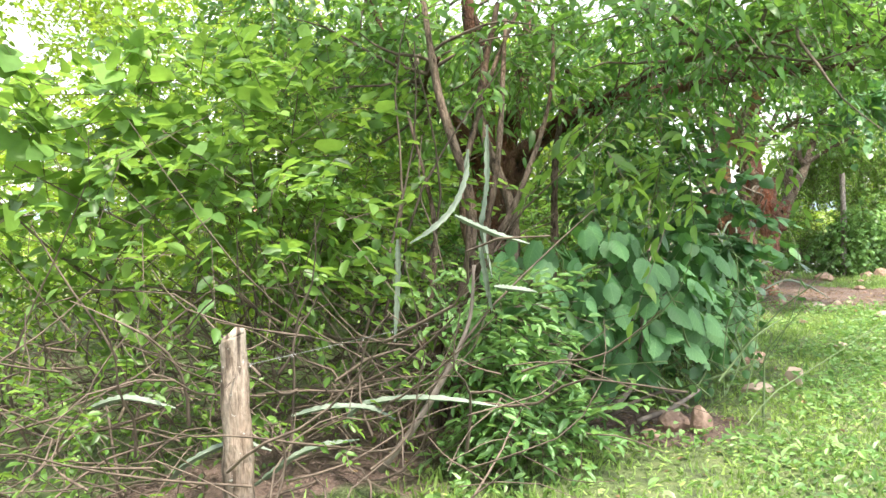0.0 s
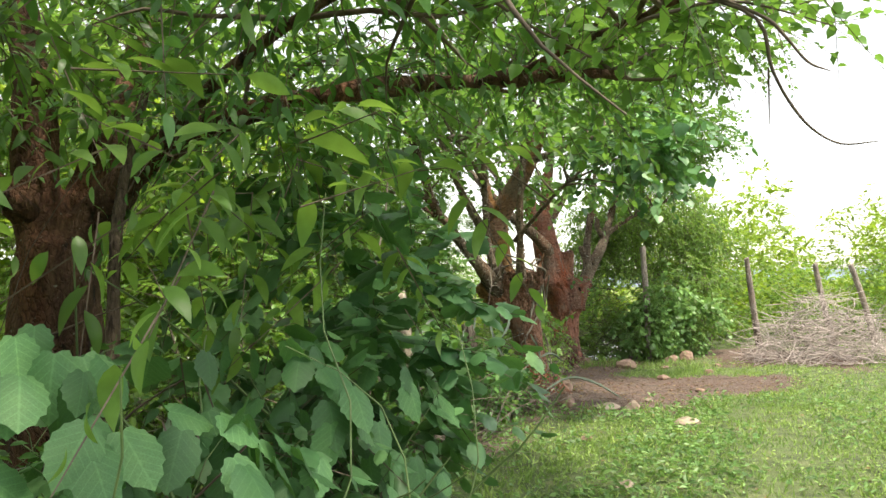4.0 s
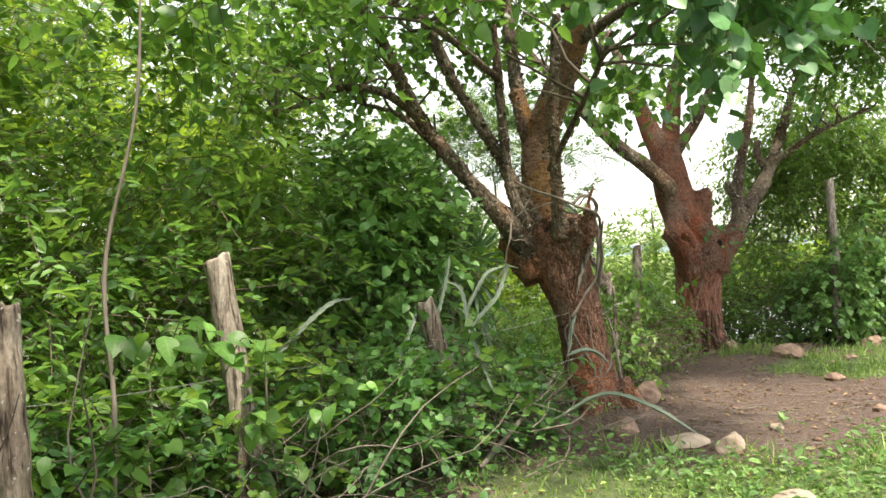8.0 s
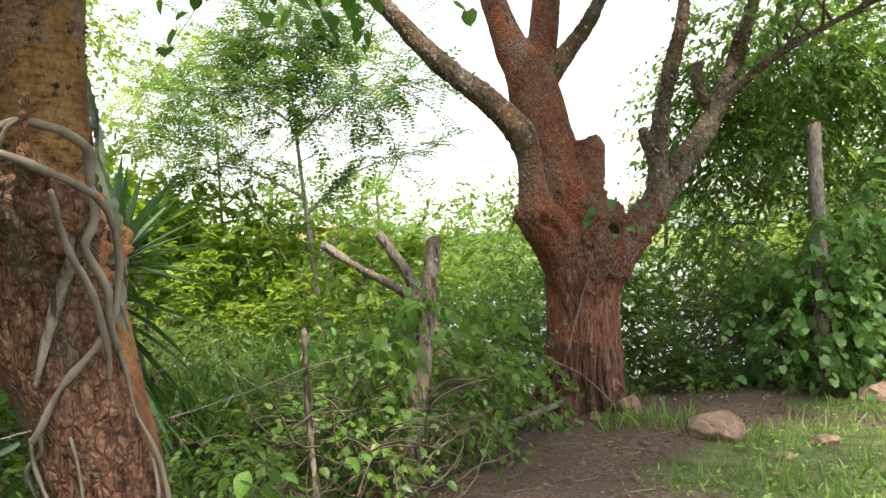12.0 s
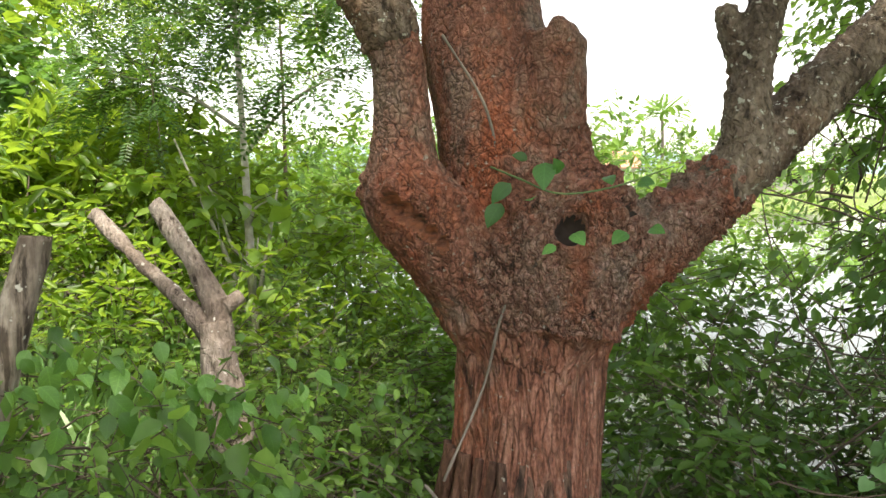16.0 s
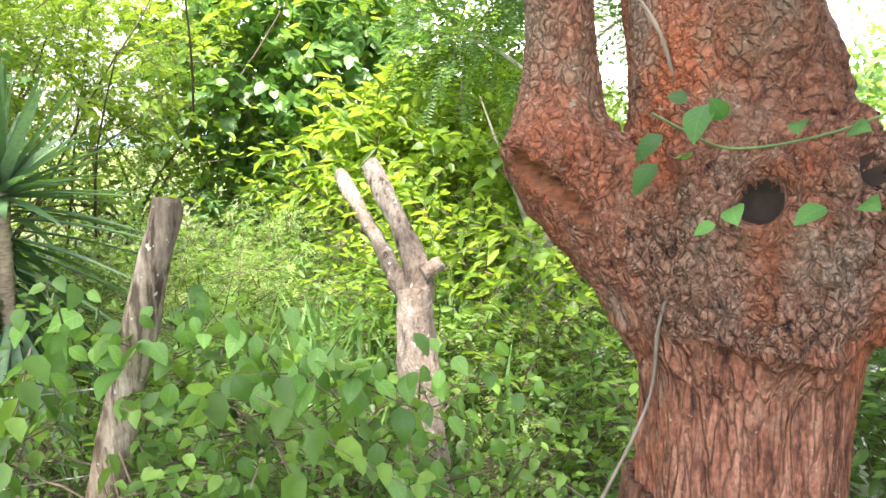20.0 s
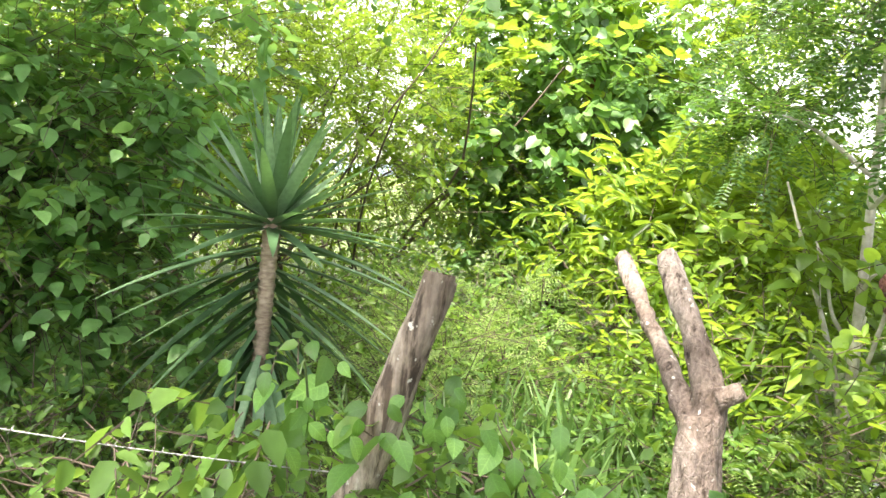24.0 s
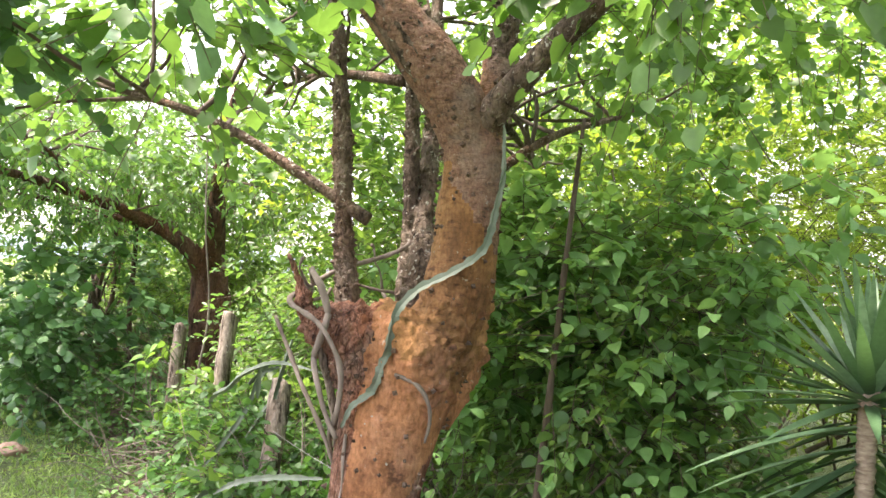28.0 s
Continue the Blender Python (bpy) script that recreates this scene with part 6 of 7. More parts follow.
def palm(x, y, h, seed):
    ob = bush("palm", (x, y), "distant palm with a ragged crown", "palm")
    z = float(height(x, y))
    stem("trunk", [(x, y, z - .2, .16), (x + .2, y, z + h * .5, .13), (x + .1, y, z + h, .11)], TWIG_GREY, ob, 12, 7)
    g2 = np.random.default_rng(seed)
    n = 22
    a = g2.uniform(0, 2 * np.pi, n)
    way = np.stack([np.cos(a), np.sin(a), g2.uniform(-.2, .9, n)], -1)
    v, f = scatter(feather_shape(14, 0.34), np.repeat([[x + .1, y, z + h]], n, 0), way, np.repeat([[0, 0, 1.0]], n, 0), g2.uniform(1.6, 2.3, n))
    part("crown", np_mesh("crown", v, f, LEAF_SHRUB), ob)


palm(-7.4, 71, 6.0, 5)
palm(9.5, 82, 5.4, 6)


def house(x, y, w, d, h, turn, wall, roof, label):
    """A low house: walls with door and windows set in, a pitched roof with eaves."""
    z = float(height(x, y)) - 0.2
    ob = empty("house", (x, y, z), label, "house", "houses beyond the pond")
    m = Matrix.Translation((x, y, z)) @ pose(0, 0, 0, 0, 0, turn)

    def box(name, lo, hi, mat, label_=""):
        bm_ = bmesh.new()
        bmesh.ops.create_cube(bm_, size=1)
        for vv in bm_.verts:
            vv.co = m @ Vector([lo[k] + (vv.co[k] + 0.5) * (hi[k] - lo[k]) for k in range(3)])
        me_ = bpy.data.meshes.new(name)
        bm_.to_mesh(me_)
        bm_.free()
        me_.materials.append(mat)
        part(name, me_, ob, label_)
    box("wall", (-w / 2, -d / 2, 0), (w / 2, d / 2, h), wall)
    # no rooms behind: each opening's inner shade is a dark panel on the wall
    for k in (-0.3, 0.28):
        box("window", (w * k - .5, -d / 2 - .05, h * .4), (w * k + .5, -d / 2 + .02, h * .78), HOLLOW_SHADE, "window opening, its inner shade a near-black panel")
    box("door", (-.5, -d / 2 - .05, 0), (.45, -d / 2 + .02, h * .75), WOOD_POST)
    e = 0.5
    V_ = [(-w / 2 - e, -d / 2 - e, h - .1), (w / 2 + e, -d / 2 - e, h - .1), (w / 2 + e, 0, h + d * .28), (-w / 2 - e, 0, h + d * .28), (-w / 2 - e, d / 2 + e, h - .1), (w / 2 + e, d / 2 + e, h - .1)]
    V_ = [tuple(m @ Vector(q)) for q in V_] + [tuple(m @ (Vector(q) + Vector((0, 0, .15)))) for q in V_]
    F_ = [(0, 1, 2, 3), (3, 2, 5, 4), (7, 6, 9, 8), (8, 9, 10, 11), (0, 6, 7, 1), (4, 5, 11, 10), (1, 7, 8, 2), (2, 8, 11, 5), (0, 3, 9, 6), (3, 4, 10, 9)]
    part("roof", np_mesh("roof", V_, F_, roof), ob)


house(-20.5, 96, 8, 6, 2.4, 15, PLASTER, ROOF_RED, "low house with a faded red roof")
house(-30, 95, 9, 6, 2.6, 12, PLASTER, PLASTER, "low grey house beside the red roof")
house(-1.5, 88, 7, 5, 2.2, -5, PLASTER, ROOF_WHITE, "low house with a pale metal roof")

# the yucca
yucca = empty("yucca", (3.93, 14.17, 0.0), "tall yucca, stiff grey-green blades over a ringed pale trunk", "yucca")
yz = float(height(3.93, 14.17))
rows = [(3.90, 14.17, yz - 0.1, .050), (3.89, 14.17, 0.3, .042), (3.90, 14.17, 0.7, .036), (3.925, 14.175, 1.0, .036), (3.93, 14.18, 1.34, .040)]
v, f = tube(np.array(rows), 90, 12, 0.004, 40.0)
ringed = 0.10 * np.sin(v[:, 2] * 150)
ctr = spline(np.array(rows), 90)
near_i = np.clip(((v[:, 2] - ctr[0, 2]) / (ctr[-1, 2] - ctr[0, 2]) * 89).astype(int), 0, 89)
v = ctr[near_i, :3] * np.array([1, 1, 0]) + v * np.array([0, 0, 1]) + (v - ctr[near_i, :3]) * np.array([1, 1, 0]) * (1 + ringed)[:, None]
part("trunk", np_mesh("trunk", v, tris(f), plain_mat("yucca_trunk", (0.20, 0.14, 0.10), (0.42, 0.34, 0.26), 26.0, 0.9, 0.01, (1, 1, 3)), True), yucca, "pale ringed trunk")


def blade(bend, width, n=8):
    """A long stiff leaf, hollow along the middle, tapering to a spike; along +y, one long."""
    v_, f_ = [], []
    for k in range(n + 1):
        t = k / n
        w = width * (0.55 + 0.45 * min(1, t * 4)) * (1 - t ** 2.2) ** 0.8
        z = -bend * t * t
        v_ += [(-w / 2, t, z + 0.22 * w), (0, t, z), (w / 2, t, z + 0.22 * w)]
    for k in range(n):
        o = 3 * k
        f_ += [(o, o + 1, o + 4), (o, o + 4, o + 3), (o + 1, o + 2, o + 5), (o + 1, o + 5, o + 4)]
    return np_mesh("blade", np.array(v_), np.array(f_), LEAF_YUCCA, True)


blades = [blade(0.02, 0.112), blade(0.08, 0.100), blade(0.14, 0.080)]
g = np.random.default_rng(151)


def put_blade(me_, p, way, up, s, parent_):
    y_ = unit(np.array(way))
    x_ = unit(np.cross(y_, up))
    z_ = np.cross(x_, y_)
    ob = new("blade", me_)
    ob.parent = parent_
    ob.matrix_parent_inverse = Matrix.Translation(-parent_.location)
    ob.matrix_basis = Matrix([(x_[k] * s, y_[k] * s, z_[k] * s, p[k]) for k in range(3)] + [(0, 0, 0, 1)])


for k in range(64):
    t = k / 63
    a = k * 2.39996
    el = radians(86 - 96 * t) + g.normal() * 0.06
    way = (math.cos(a) * math.cos(el), math.sin(a) * math.cos(el), math.sin(el))
    p = (3.92 + 0.02 * math.cos(a), 14.18 + 0.02 * math.sin(a), 1.32 - 0.06 * t)
    put_blade(blades[0 if t < 0.6 else 1], p, way, (0, 0, 1) if abs(math.sin(el)) < 0.9 else (-math.cos(a), -math.sin(a), 0.2), (0.50 + 0.12 * t) * g.uniform(0.88, 1.1), yucca)
for k in range(96):
    t = k / 95
    a = k * 2.39996 + 1.0
    el = radians(-4 - 62 * t) + g.normal() * 0.10
    way = (math.cos(a) * math.cos(el), math.sin(a) * math.cos(el), math.sin(el))
    p = (3.92 + 0.035 * math.cos(a), 14.18 + 0.035 * math.sin(a), 1.22 - 0.62 * t)
    if math.cos(a - 0.05) > 0.62 and t < 0.8:
        continue
    put_blade(blades[2], p, way, (0, 0, 1), (0.72 - 0.12 * t) * g.uniform(0.85, 1.12), yucca)

# the pale sapling with feathery leaves
sap = empty("sapling", (4.22, 16.85, -0.1), "slender pale-stemmed sapling with feathery leaves in flat tiers", "sapling")
sap_rows = [[(4.24, 16.85, -0.3, .034), (4.22, 16.85, 0.5, .030), (4.17, 16.87, 1.2, .026), (4.10, 16.9, 2.0, .019), (4.05, 16.9, 2.9, .010), (4.0, 16.9, 3.5, .006)],
            [(4.21, 16.85, 0.55, .018), (4.08, 16.8, 0.95, .014), (3.9, 16.75, 1.35, .010), (3.75, 16.7, 1.7, .006)],
            [(4.21, 16.85, 0.6, .014), (4.30, 16.87, 1.0, .011), (4.38, 16.9, 1.4, .007)],
            [(4.14, 16.88, 1.6, .014), (4.5, 16.9, 1.9, .010), (4.9, 16.9, 2.05, .006)],
            [(4.12, 16.88, 1.75, .014), (3.7, 16.8, 2.0, .009), (3.3, 16.7, 2.1, .005)],
            [(4.08, 16.9, 2.3, .012), (4.6, 16.8, 2.6, .007), (5.1, 16.7, 2.7, .004)],
            [(4.08, 16.9, 2.4, .012), (3.6, 17.0, 2.7, .007), (3.1, 17.1, 2.8, .004)]]
sap_rows += [[(4.20, 16.85, 0.75, .012), (4.28, 16.80, 0.90, .009), (4.33, 16.78, 1.12, .005)], [(4.19, 16.86, 0.95, .011), (4.09, 16.80, 1.08, .009), (4.05, 16.76, 1.30, .006), (3.98, 16.74, 1.42, .004)],
             [(4.17, 16.87, 1.15, .012), (4.27, 16.82, 1.28, .008), (4.40, 16.80, 1.34, .004)], [(4.22, 16.85, 0.45, .010), (4.12, 16.78, 0.62, .007), (4.08, 16.74, 0.85, .004)], [(4.02, 16.78, 1.08, .007), (4.05, 16.74, 1.22, .005), (4.02, 16.72, 1.40, .003)]]
limbs(sap, sap_rows, PALE_STEM, "stem", 18, 7, 0.004)
foliage(sap, "fresh_leaves", [(4.35, 16.6, 1.30, .35, .2, .30), (3.95, 16.6, 1.45, .3, .2, .22), (4.5, 16.6, .75, .3, .2, .3), (4.05, 16.6, .5, .25, .2, .15)], 26, OVATE, 0.13, LEAF_YELLOW, leaves=7, length=0.3, holes=0.15, seed=162, shell=0.2)
foliage(sap, "crown", [(4.75, 16.9, 2.08, .55, .45, .07), (3.45, 16.75, 2.12, .6, .45, .07), (4.85, 16.75, 2.62, .65, .5, .08), (3.4, 17.0, 2.75, .7, .55, .08), (4.1, 16.9, 3.15, .8, .6, .10), (4.2, 16.8, 2.38, .5, .4, .06)], 230, FEATHER, 0.28, LEAF_PINNATE, leaves=8, length=0.5, droop=0.06, holes=0.18, seed=161, shell=0.1, upward=0.0, nod=0.02, face_up=2.6)
feath = bush("feathery_tree", (2.2, 19.4), "feathery-leaved tree behind the bright shrub", "tree")
stem("trunk", [(2.2, 19.4, -0.5, .024), (2.25, 19.4, 1.5, .020), (2.3, 19.3, 3.3, .010)], TWIG, feath, 12, 7)
foliage(feath, "crown", [(2.4, 18.3, 2.9, 1.0, 1.0, .6), (3.6, 18.4, 3.2, 1.0, .9, .5)], 210, FEATHER, 0.24, LEAF_YELLOW, leaves=8, length=0.5, droop=0.1, holes=0.12, seed=163, shell=0.1, upward=0.0, nod=0.02, face_up=2.2)

# ---- cactus stems, hanging vines, wire ----


def ribbed(name, pts, width, mat, label, parent=None, n=30):
    """A three-winged climbing cactus stem with notched edges."""
    s = spline(np.array(pts), n)
    c = s[:, :3]
    tan = unit(np.gradient(c, axis=0))
    side = unit(np.cross(tan, [0.1, 0.2, 1.0]))
    other = np.cross(tan, side)
    v_ = []
    for k in range(n):
        w = width * (1 + 0.22 * math.sin(k * 2.2)) * min(1, 0.25 + 3 * (n - 1 - k) / n) * min(1, 0.4 + 4 * k / n)
        for q in range(6):
            a = q * math.pi / 3 + 0.3
            r = w * (0.62 if q % 2 == 0 else 0.14)
            v_.append(c[k] + side[k] * math.cos(a) * r + other[k] * math.sin(a) * r)
    i = np.arange(n - 1)[:, None] * 6 + np.arange(6)[None]
    j = np.arange(n - 1)[:, None] * 6 + (np.arange(6)[None] + 1) % 6
    f_ = np.stack([i, j, j + 6, i + 6], -1).reshape(-1, 4)
    me_ = np_mesh(name, np.array(v_), f_, mat, False)
    if parent:
        return part("cactus_stem", me_, parent, label)
    ob = new(name, me_)
    return tagged(ob, label, "cactus", "trailing cactus stems")


CL = "grey-green three-winged trailing cactus stem"
for pts in (
    [(-0.12, 4.30, .43), (0.05, 4.28, .47), (0.22, 4.3, .46), (0.34, 4.32, .40)],
    [(0.10, 4.36, .36), (0.17, 4.34, .455), (0.36, 4.29, .50), (0.58, 4.25, .50), (0.80, 4.22, .47)],
    [(0.63, 4.27, 1.30), (0.70, 4.29, 1.264), (0.82, 4.32, 1.21), (0.96, 4.355, 1.165)],
    [(0.80, 4.46, .97), (0.90, 4.48, .955), (1.0, 4.49, .938)],
    [(0.36, 4.50, 1.20), (0.357, 4.515, 1.08), (0.345, 4.53, .90), (0.33, 4.52, .72)],
    [(0.74, 4.42, 1.18), (0.755, 4.43, 1.08), (0.775, 4.45, .95), (0.79, 4.46, .86)],
    [(0.70, 4.62, 1.62), (0.68, 4.58, 1.48), (0.62, 4.52, 1.34), (0.52, 4.46, 1.24), (0.42, 4.44, 1.18)],
    [(0.80, 4.75, 1.75), (0.79, 4.72, 1.5), (0.76, 4.70, 1.25), (0.80, 4.66, 1.0)],
    [(-0.62, 4.1, .2), (-0.47, 3.98, .33), (-0.27, 3.93, .42), (-0.13, 3.96, .375)],
    [(-1.0, 4.2, .50), (-0.8, 4.15, .56), (-0.6, 4.2, .50)],
    [(-0.3, 4.3, .12), (-0.05, 4.2, .30), (0.2, 4.15, .36)],
    [(3.10, 10.2, .78), (3.173, 10.345, .858), (3.255, 10.515, .967), (3.343, 10.676, 1.05), (3.42, 10.82, 1.063)],
    [(3.95, 11.33, 1.28), (3.924, 11.258, 1.127), (3.888, 11.19, .98), (3.86, 11.16, .86)],
    [(3.94, 11.24, 1.12), (4.024, 11.178, 1.067), (4.062, 11.12, .869), (4.132, 11.008, .659), (4.214, 10.886, .46)],
    [(4.06, 11.2, .95), (4.103, 11.245, 1.03), (4.186, 11.317, 1.156), (4.30, 11.39, 1.20)],
    [(4.10, 10.9, .86), (4.177, 10.982, .946), (4.242, 11.151, 1.018), (4.283, 11.296, 1.115), (4.309, 11.536, 1.192), (4.375, 11.896, 1.178)],
    [(4.776, 12.20, .81), (4.728, 11.93, .762), (4.706, 11.743, .716), (4.69, 11.608, .66), (4.664, 11.50, .60)],
    [(4.66, 11.46, .60), (4.766, 11.522, .627), (4.856, 11.556, .602), (4.93, 11.57, .53)],
    [(3.76, 11.05, .95), (3.736, 11.03, .89), (3.688, 10.895, .746), (3.648, 10.748, .58)],
    [(4.55, 11.2, .25), (4.85, 11.15, .40), (5.1, 11.05, .34), (5.35, 11.0, .18)],
):
    ribbed("cactus_stem", pts, 0.024, CACTUS, CL)
ribbed("cactus_stem", [(4.985, 12.42, 1.08), (4.955, 12.44, 1.153), (4.928, 12.50, 1.21), (4.90, 12.52, 1.288), (4.895, 12.545, 1.36), (4.885, 12.555, 1.45), (4.865, 12.565, 1.53), (4.81, 12.62, 1.616), (4.75, 12.72, 1.681), (4.695, 12.815, 1.761), (4.66, 12.84, 1.846), (4.63, 12.85, 1.96), (4.615, 12.87, 2.10), (4.612, 12.865, 2.235), (4.63, 12.86, 2.32)], 0.030, CACTUS, "grey-green cactus stem creeping up the orange trunk", tree_b, 80)

g = np.random.default_rng(171)
OLD = "thick grey vine twisted about the crotch"
stem("old_vine", [(4.80, 12.10, 1.62, .011), (4.86, 12.14, 1.67, .013), (4.93, 12.20, 1.66, .014), (4.98, 12.28, 1.61, .015), (4.965, 12.31, 1.51, .015), (4.98, 12.30, 1.42, .014), (4.97, 12.26, 1.33, .013), (4.995, 12.31, 1.22, .012), (4.98, 12.34, 1.12, .011), (4.97, 12.39, 1.03, .008)], TWIG_GREY, trunk_b, 60, 9, 0.006, 25.0, 1.0, OLD)
stem("old_vine", [(5.00, 12.08, 1.48, .007), (4.99, 12.12, 1.40, .009), (4.985, 12.17, 1.31, .009), (4.995, 12.23, 1.22, .010), (4.985, 12.29, 1.12, .009), (4.97, 12.34, 1.02, .008), (4.955, 12.36, .95, .006)], TWIG_GREY, trunk_b, 44, 8, 0.005, 25.0, 2.0, OLD)
stem("old_vine", [(4.27, 12.30, 1.94, .007), (4.45, 12.32, 1.79, .009), (4.67, 12.14, 1.68, .010), (4.82, 12.10, 1.60, .010), (4.955, 12.11, 1.54, .011), (5.0, 12.30, 1.46, .011), (4.985, 12.40, 1.30, .011), (4.965, 12.38, 1.12, .011), (4.93, 12.33, 1.04, .011), (4.85, 12.285, .94, .010), (4.79, 12.28, .84, .009), (4.75, 12.29, .79, .008)], TWIG_GREY, trunk_b, 70, 9, 0.006, 25.0, 3.0, OLD)
stem("old_vine", [(4.93, 12.24, 1.42, .012), (4.925, 12.27, 1.32, .016), (4.87, 12.275, 1.20, .018), (4.82, 12.27, 1.06, .014), (4.79, 12.26, .95, .008)], WOOD_POST, trunk_b, 40, 9, 0.008, 25.0, 4.0, OLD)
stem("old_vine", [(4.88, 12.515, 1.28, .008), (4.876, 12.585, 1.285, .009), (4.848, 12.662, 1.255, .009), (4.82, 12.70, 1.188, .008), (4.79, 12.695, 1.11, .007), (4.795, 12.68, 1.03, .005)], TWIG_GREY, trunk_b, 40, 8, 0.004, 25.0, 5.0, OLD)
THIN = "bare grey vine clinging to the trunk"
for pts in (
    [(4.366, 12.248, 1.75), (4.361, 12.27, 1.63), (4.342, 12.25, 1.534), (4.33, 12.16, 1.40), (4.315, 12.14, 1.31), (4.286, 12.12, 1.18), (4.23, 12.08, 1.12), (4.195, 12.05, 1.02), (4.195, 12.04, .93)],
    [(4.66, 12.14, 1.64), (4.55, 12.2, 1.62), (4.442, 12.27, 1.593), (4.376, 12.27, 1.558), (4.326, 12.28, 1.418), (4.38, 12.28, 1.38), (4.461, 12.295, 1.361)],
    [(4.735, 12.30, .80), (4.77, 12.30, .646), (4.853, 12.30, .489), (4.90, 12.285, .36), (5.0, 12.28, .20), (5.1, 12.24, .06)],
    [(4.77, 12.29, .82), (4.715, 12.335, .69), (4.70, 12.37, .445), (4.72, 12.36, .288), (4.74, 12.33, .05)],
    [(4.86, 12.30, .80), (4.88, 12.30, .60), (4.93, 12.29, .45), (4.97, 12.28, .25), (5.0, 12.25, .05)],
    [(5.04, 12.42, .70), (5.05, 12.38, .5), (4.98, 12.31, .36), (4.88, 12.27, .22), (4.80, 12.22, .04)],
    [(4.95, 12.42, 1.05), (5.0, 12.43, .85), (5.06, 12.45, .6), (5.1, 12.42, .3), (5.12, 12.4, .02)],
    [(4.52, 12.2, 1.8), (4.5, 12.22, 1.7), (4.46, 12.24, 1.6), (4.42, 12.26, 1.5)],
    [(4.9, 12.12, 1.72), (4.86, 12.11, 1.62), (4.8, 12.12, 1.55), (4.72, 12.14, 1.6)],
):
    line = spline(np.array(pts), 9)
    line[1:-1] += g.normal(size=(7, 3)) * np.array([0.012, 0.006, 0.010])
    rows = [(*p, 0.007 * g.uniform(0.6, 1.25)) for p in line]
    stem("dead_vine", rows, TWIG_GREY, trunk_b, 36, 6, 0.004, 25.0, g.uniform(0, 9), THIN)
for pts in ([(6.55, 15.6, 1.22), (6.48, 15.55, 1.05), (6.40, 15.58, .8), (6.3, 15.5, .5)], [(6.3, 15.5, 1.9), (6.38, 15.62, 1.7), (6.42, 15.66, 1.5)], [(6.62, 15.5, .12), (6.4, 15.48, .35), (6.2, 15.55, .45)]):
    stem("dead_vine", [(*p, 0.005) for p in pts], TWIG_GREY, trunk_c, 20, 5, 0.003, 25.0, 1.0, "thin dry vine on the bark")
g = np.random.default_rng(173)
for k in range(13):
    a = -2.6 + 2.2 * k / 12
    r0 = 0.305
    rows = []
    for z, rr in ((0.55, -0.035), (0.35, 0.0), (0.18, 0.045), (0.05, 0.12), (-0.03, 0.22)):
        a += g.normal() * 0.05
        rows.append((6.40 + (r0 + rr - 0.02) * math.cos(a), 15.86 + (r0 + rr - 0.02) * math.sin(a), z, 0.020 * g.uniform(0.6, 1.2)))
    stem("root", rows, BARK_ROOT, trunk_c, 22, 7, 0.008, 22.0, k * 1.1, "ropey dark root at the foot")
# small vine with leaves over the collar of the red tree
cv = empty("small_vine", (6.6, 15.6, 1.45), "thin vine with a few heart-shaped leaves across the red trunk's collar", "vine")
stem("stalk", [(6.44, 15.55, 1.50, .0035), (6.55, 15.54, 1.46, .0035), (6.66, 15.56, 1.42, .003), (6.8, 15.64, 1.44, .003), (6.95, 15.72, 1.50, .002)], TWIG_GREEN, cv, 20, 5)
SMOOTH_HEART = fine_leaf(0.80, 0.08, 0.25, 7)
small = np_mesh("leaf", SMOOTH_HEART[0], SMOOTH_HEART[1], LEAF_SMALL, True)
lift = np.array([0.07, 0, -0.05])
for p, way, s in (((6.46, 15.50, 1.50), (-.5, -.6, -.6), .085), ((6.42, 15.52, 1.44), (-.3, -.7, -.8), .09), ((6.52, 15.51, 1.45), (.3, -.7, .2), .06), ((6.56, 15.52, 1.56), (.2, -.6, -.6), .10), ((6.60, 15.53, 1.53), (.1, -.6, .5), .06), ((6.50, 15.53, 1.57), (-.6, -.4, .3), .05),
                  ((6.66, 15.49, 1.36), (.5, -.5, -.2), .07), ((6.60, 15.51, 1.32), (-.5, -.6, -.3), .05), ((6.78, 15.60, 1.36), (-.3, -.8, -.3), .07), ((6.84, 15.62, 1.37), (.7, -.5, 0), .06), ((6.72, 15.60, 1.52), (.4, -.7, -.2), .06), ((6.80, 15.63, 1.50), (.8, -.4, .1), .06)):
    y_ = unit(np.array(way))
    x_ = unit(np.cross(y_, (0.2, -0.8, 0.6)))
    z_ = np.cross(x_, y_)
    ob = new("leaf", small)
    ob.parent = cv
    ob.matrix_parent_inverse = Matrix.Translation(-cv.location)
    ob.matrix_basis = Matrix([(x_[k] * s * 0.85, y_[k] * s * 0.95, z_[k] * s * 0.8, p[k] + lift[k]) for k in range(3)] + [(0, 0, 0, 1)])


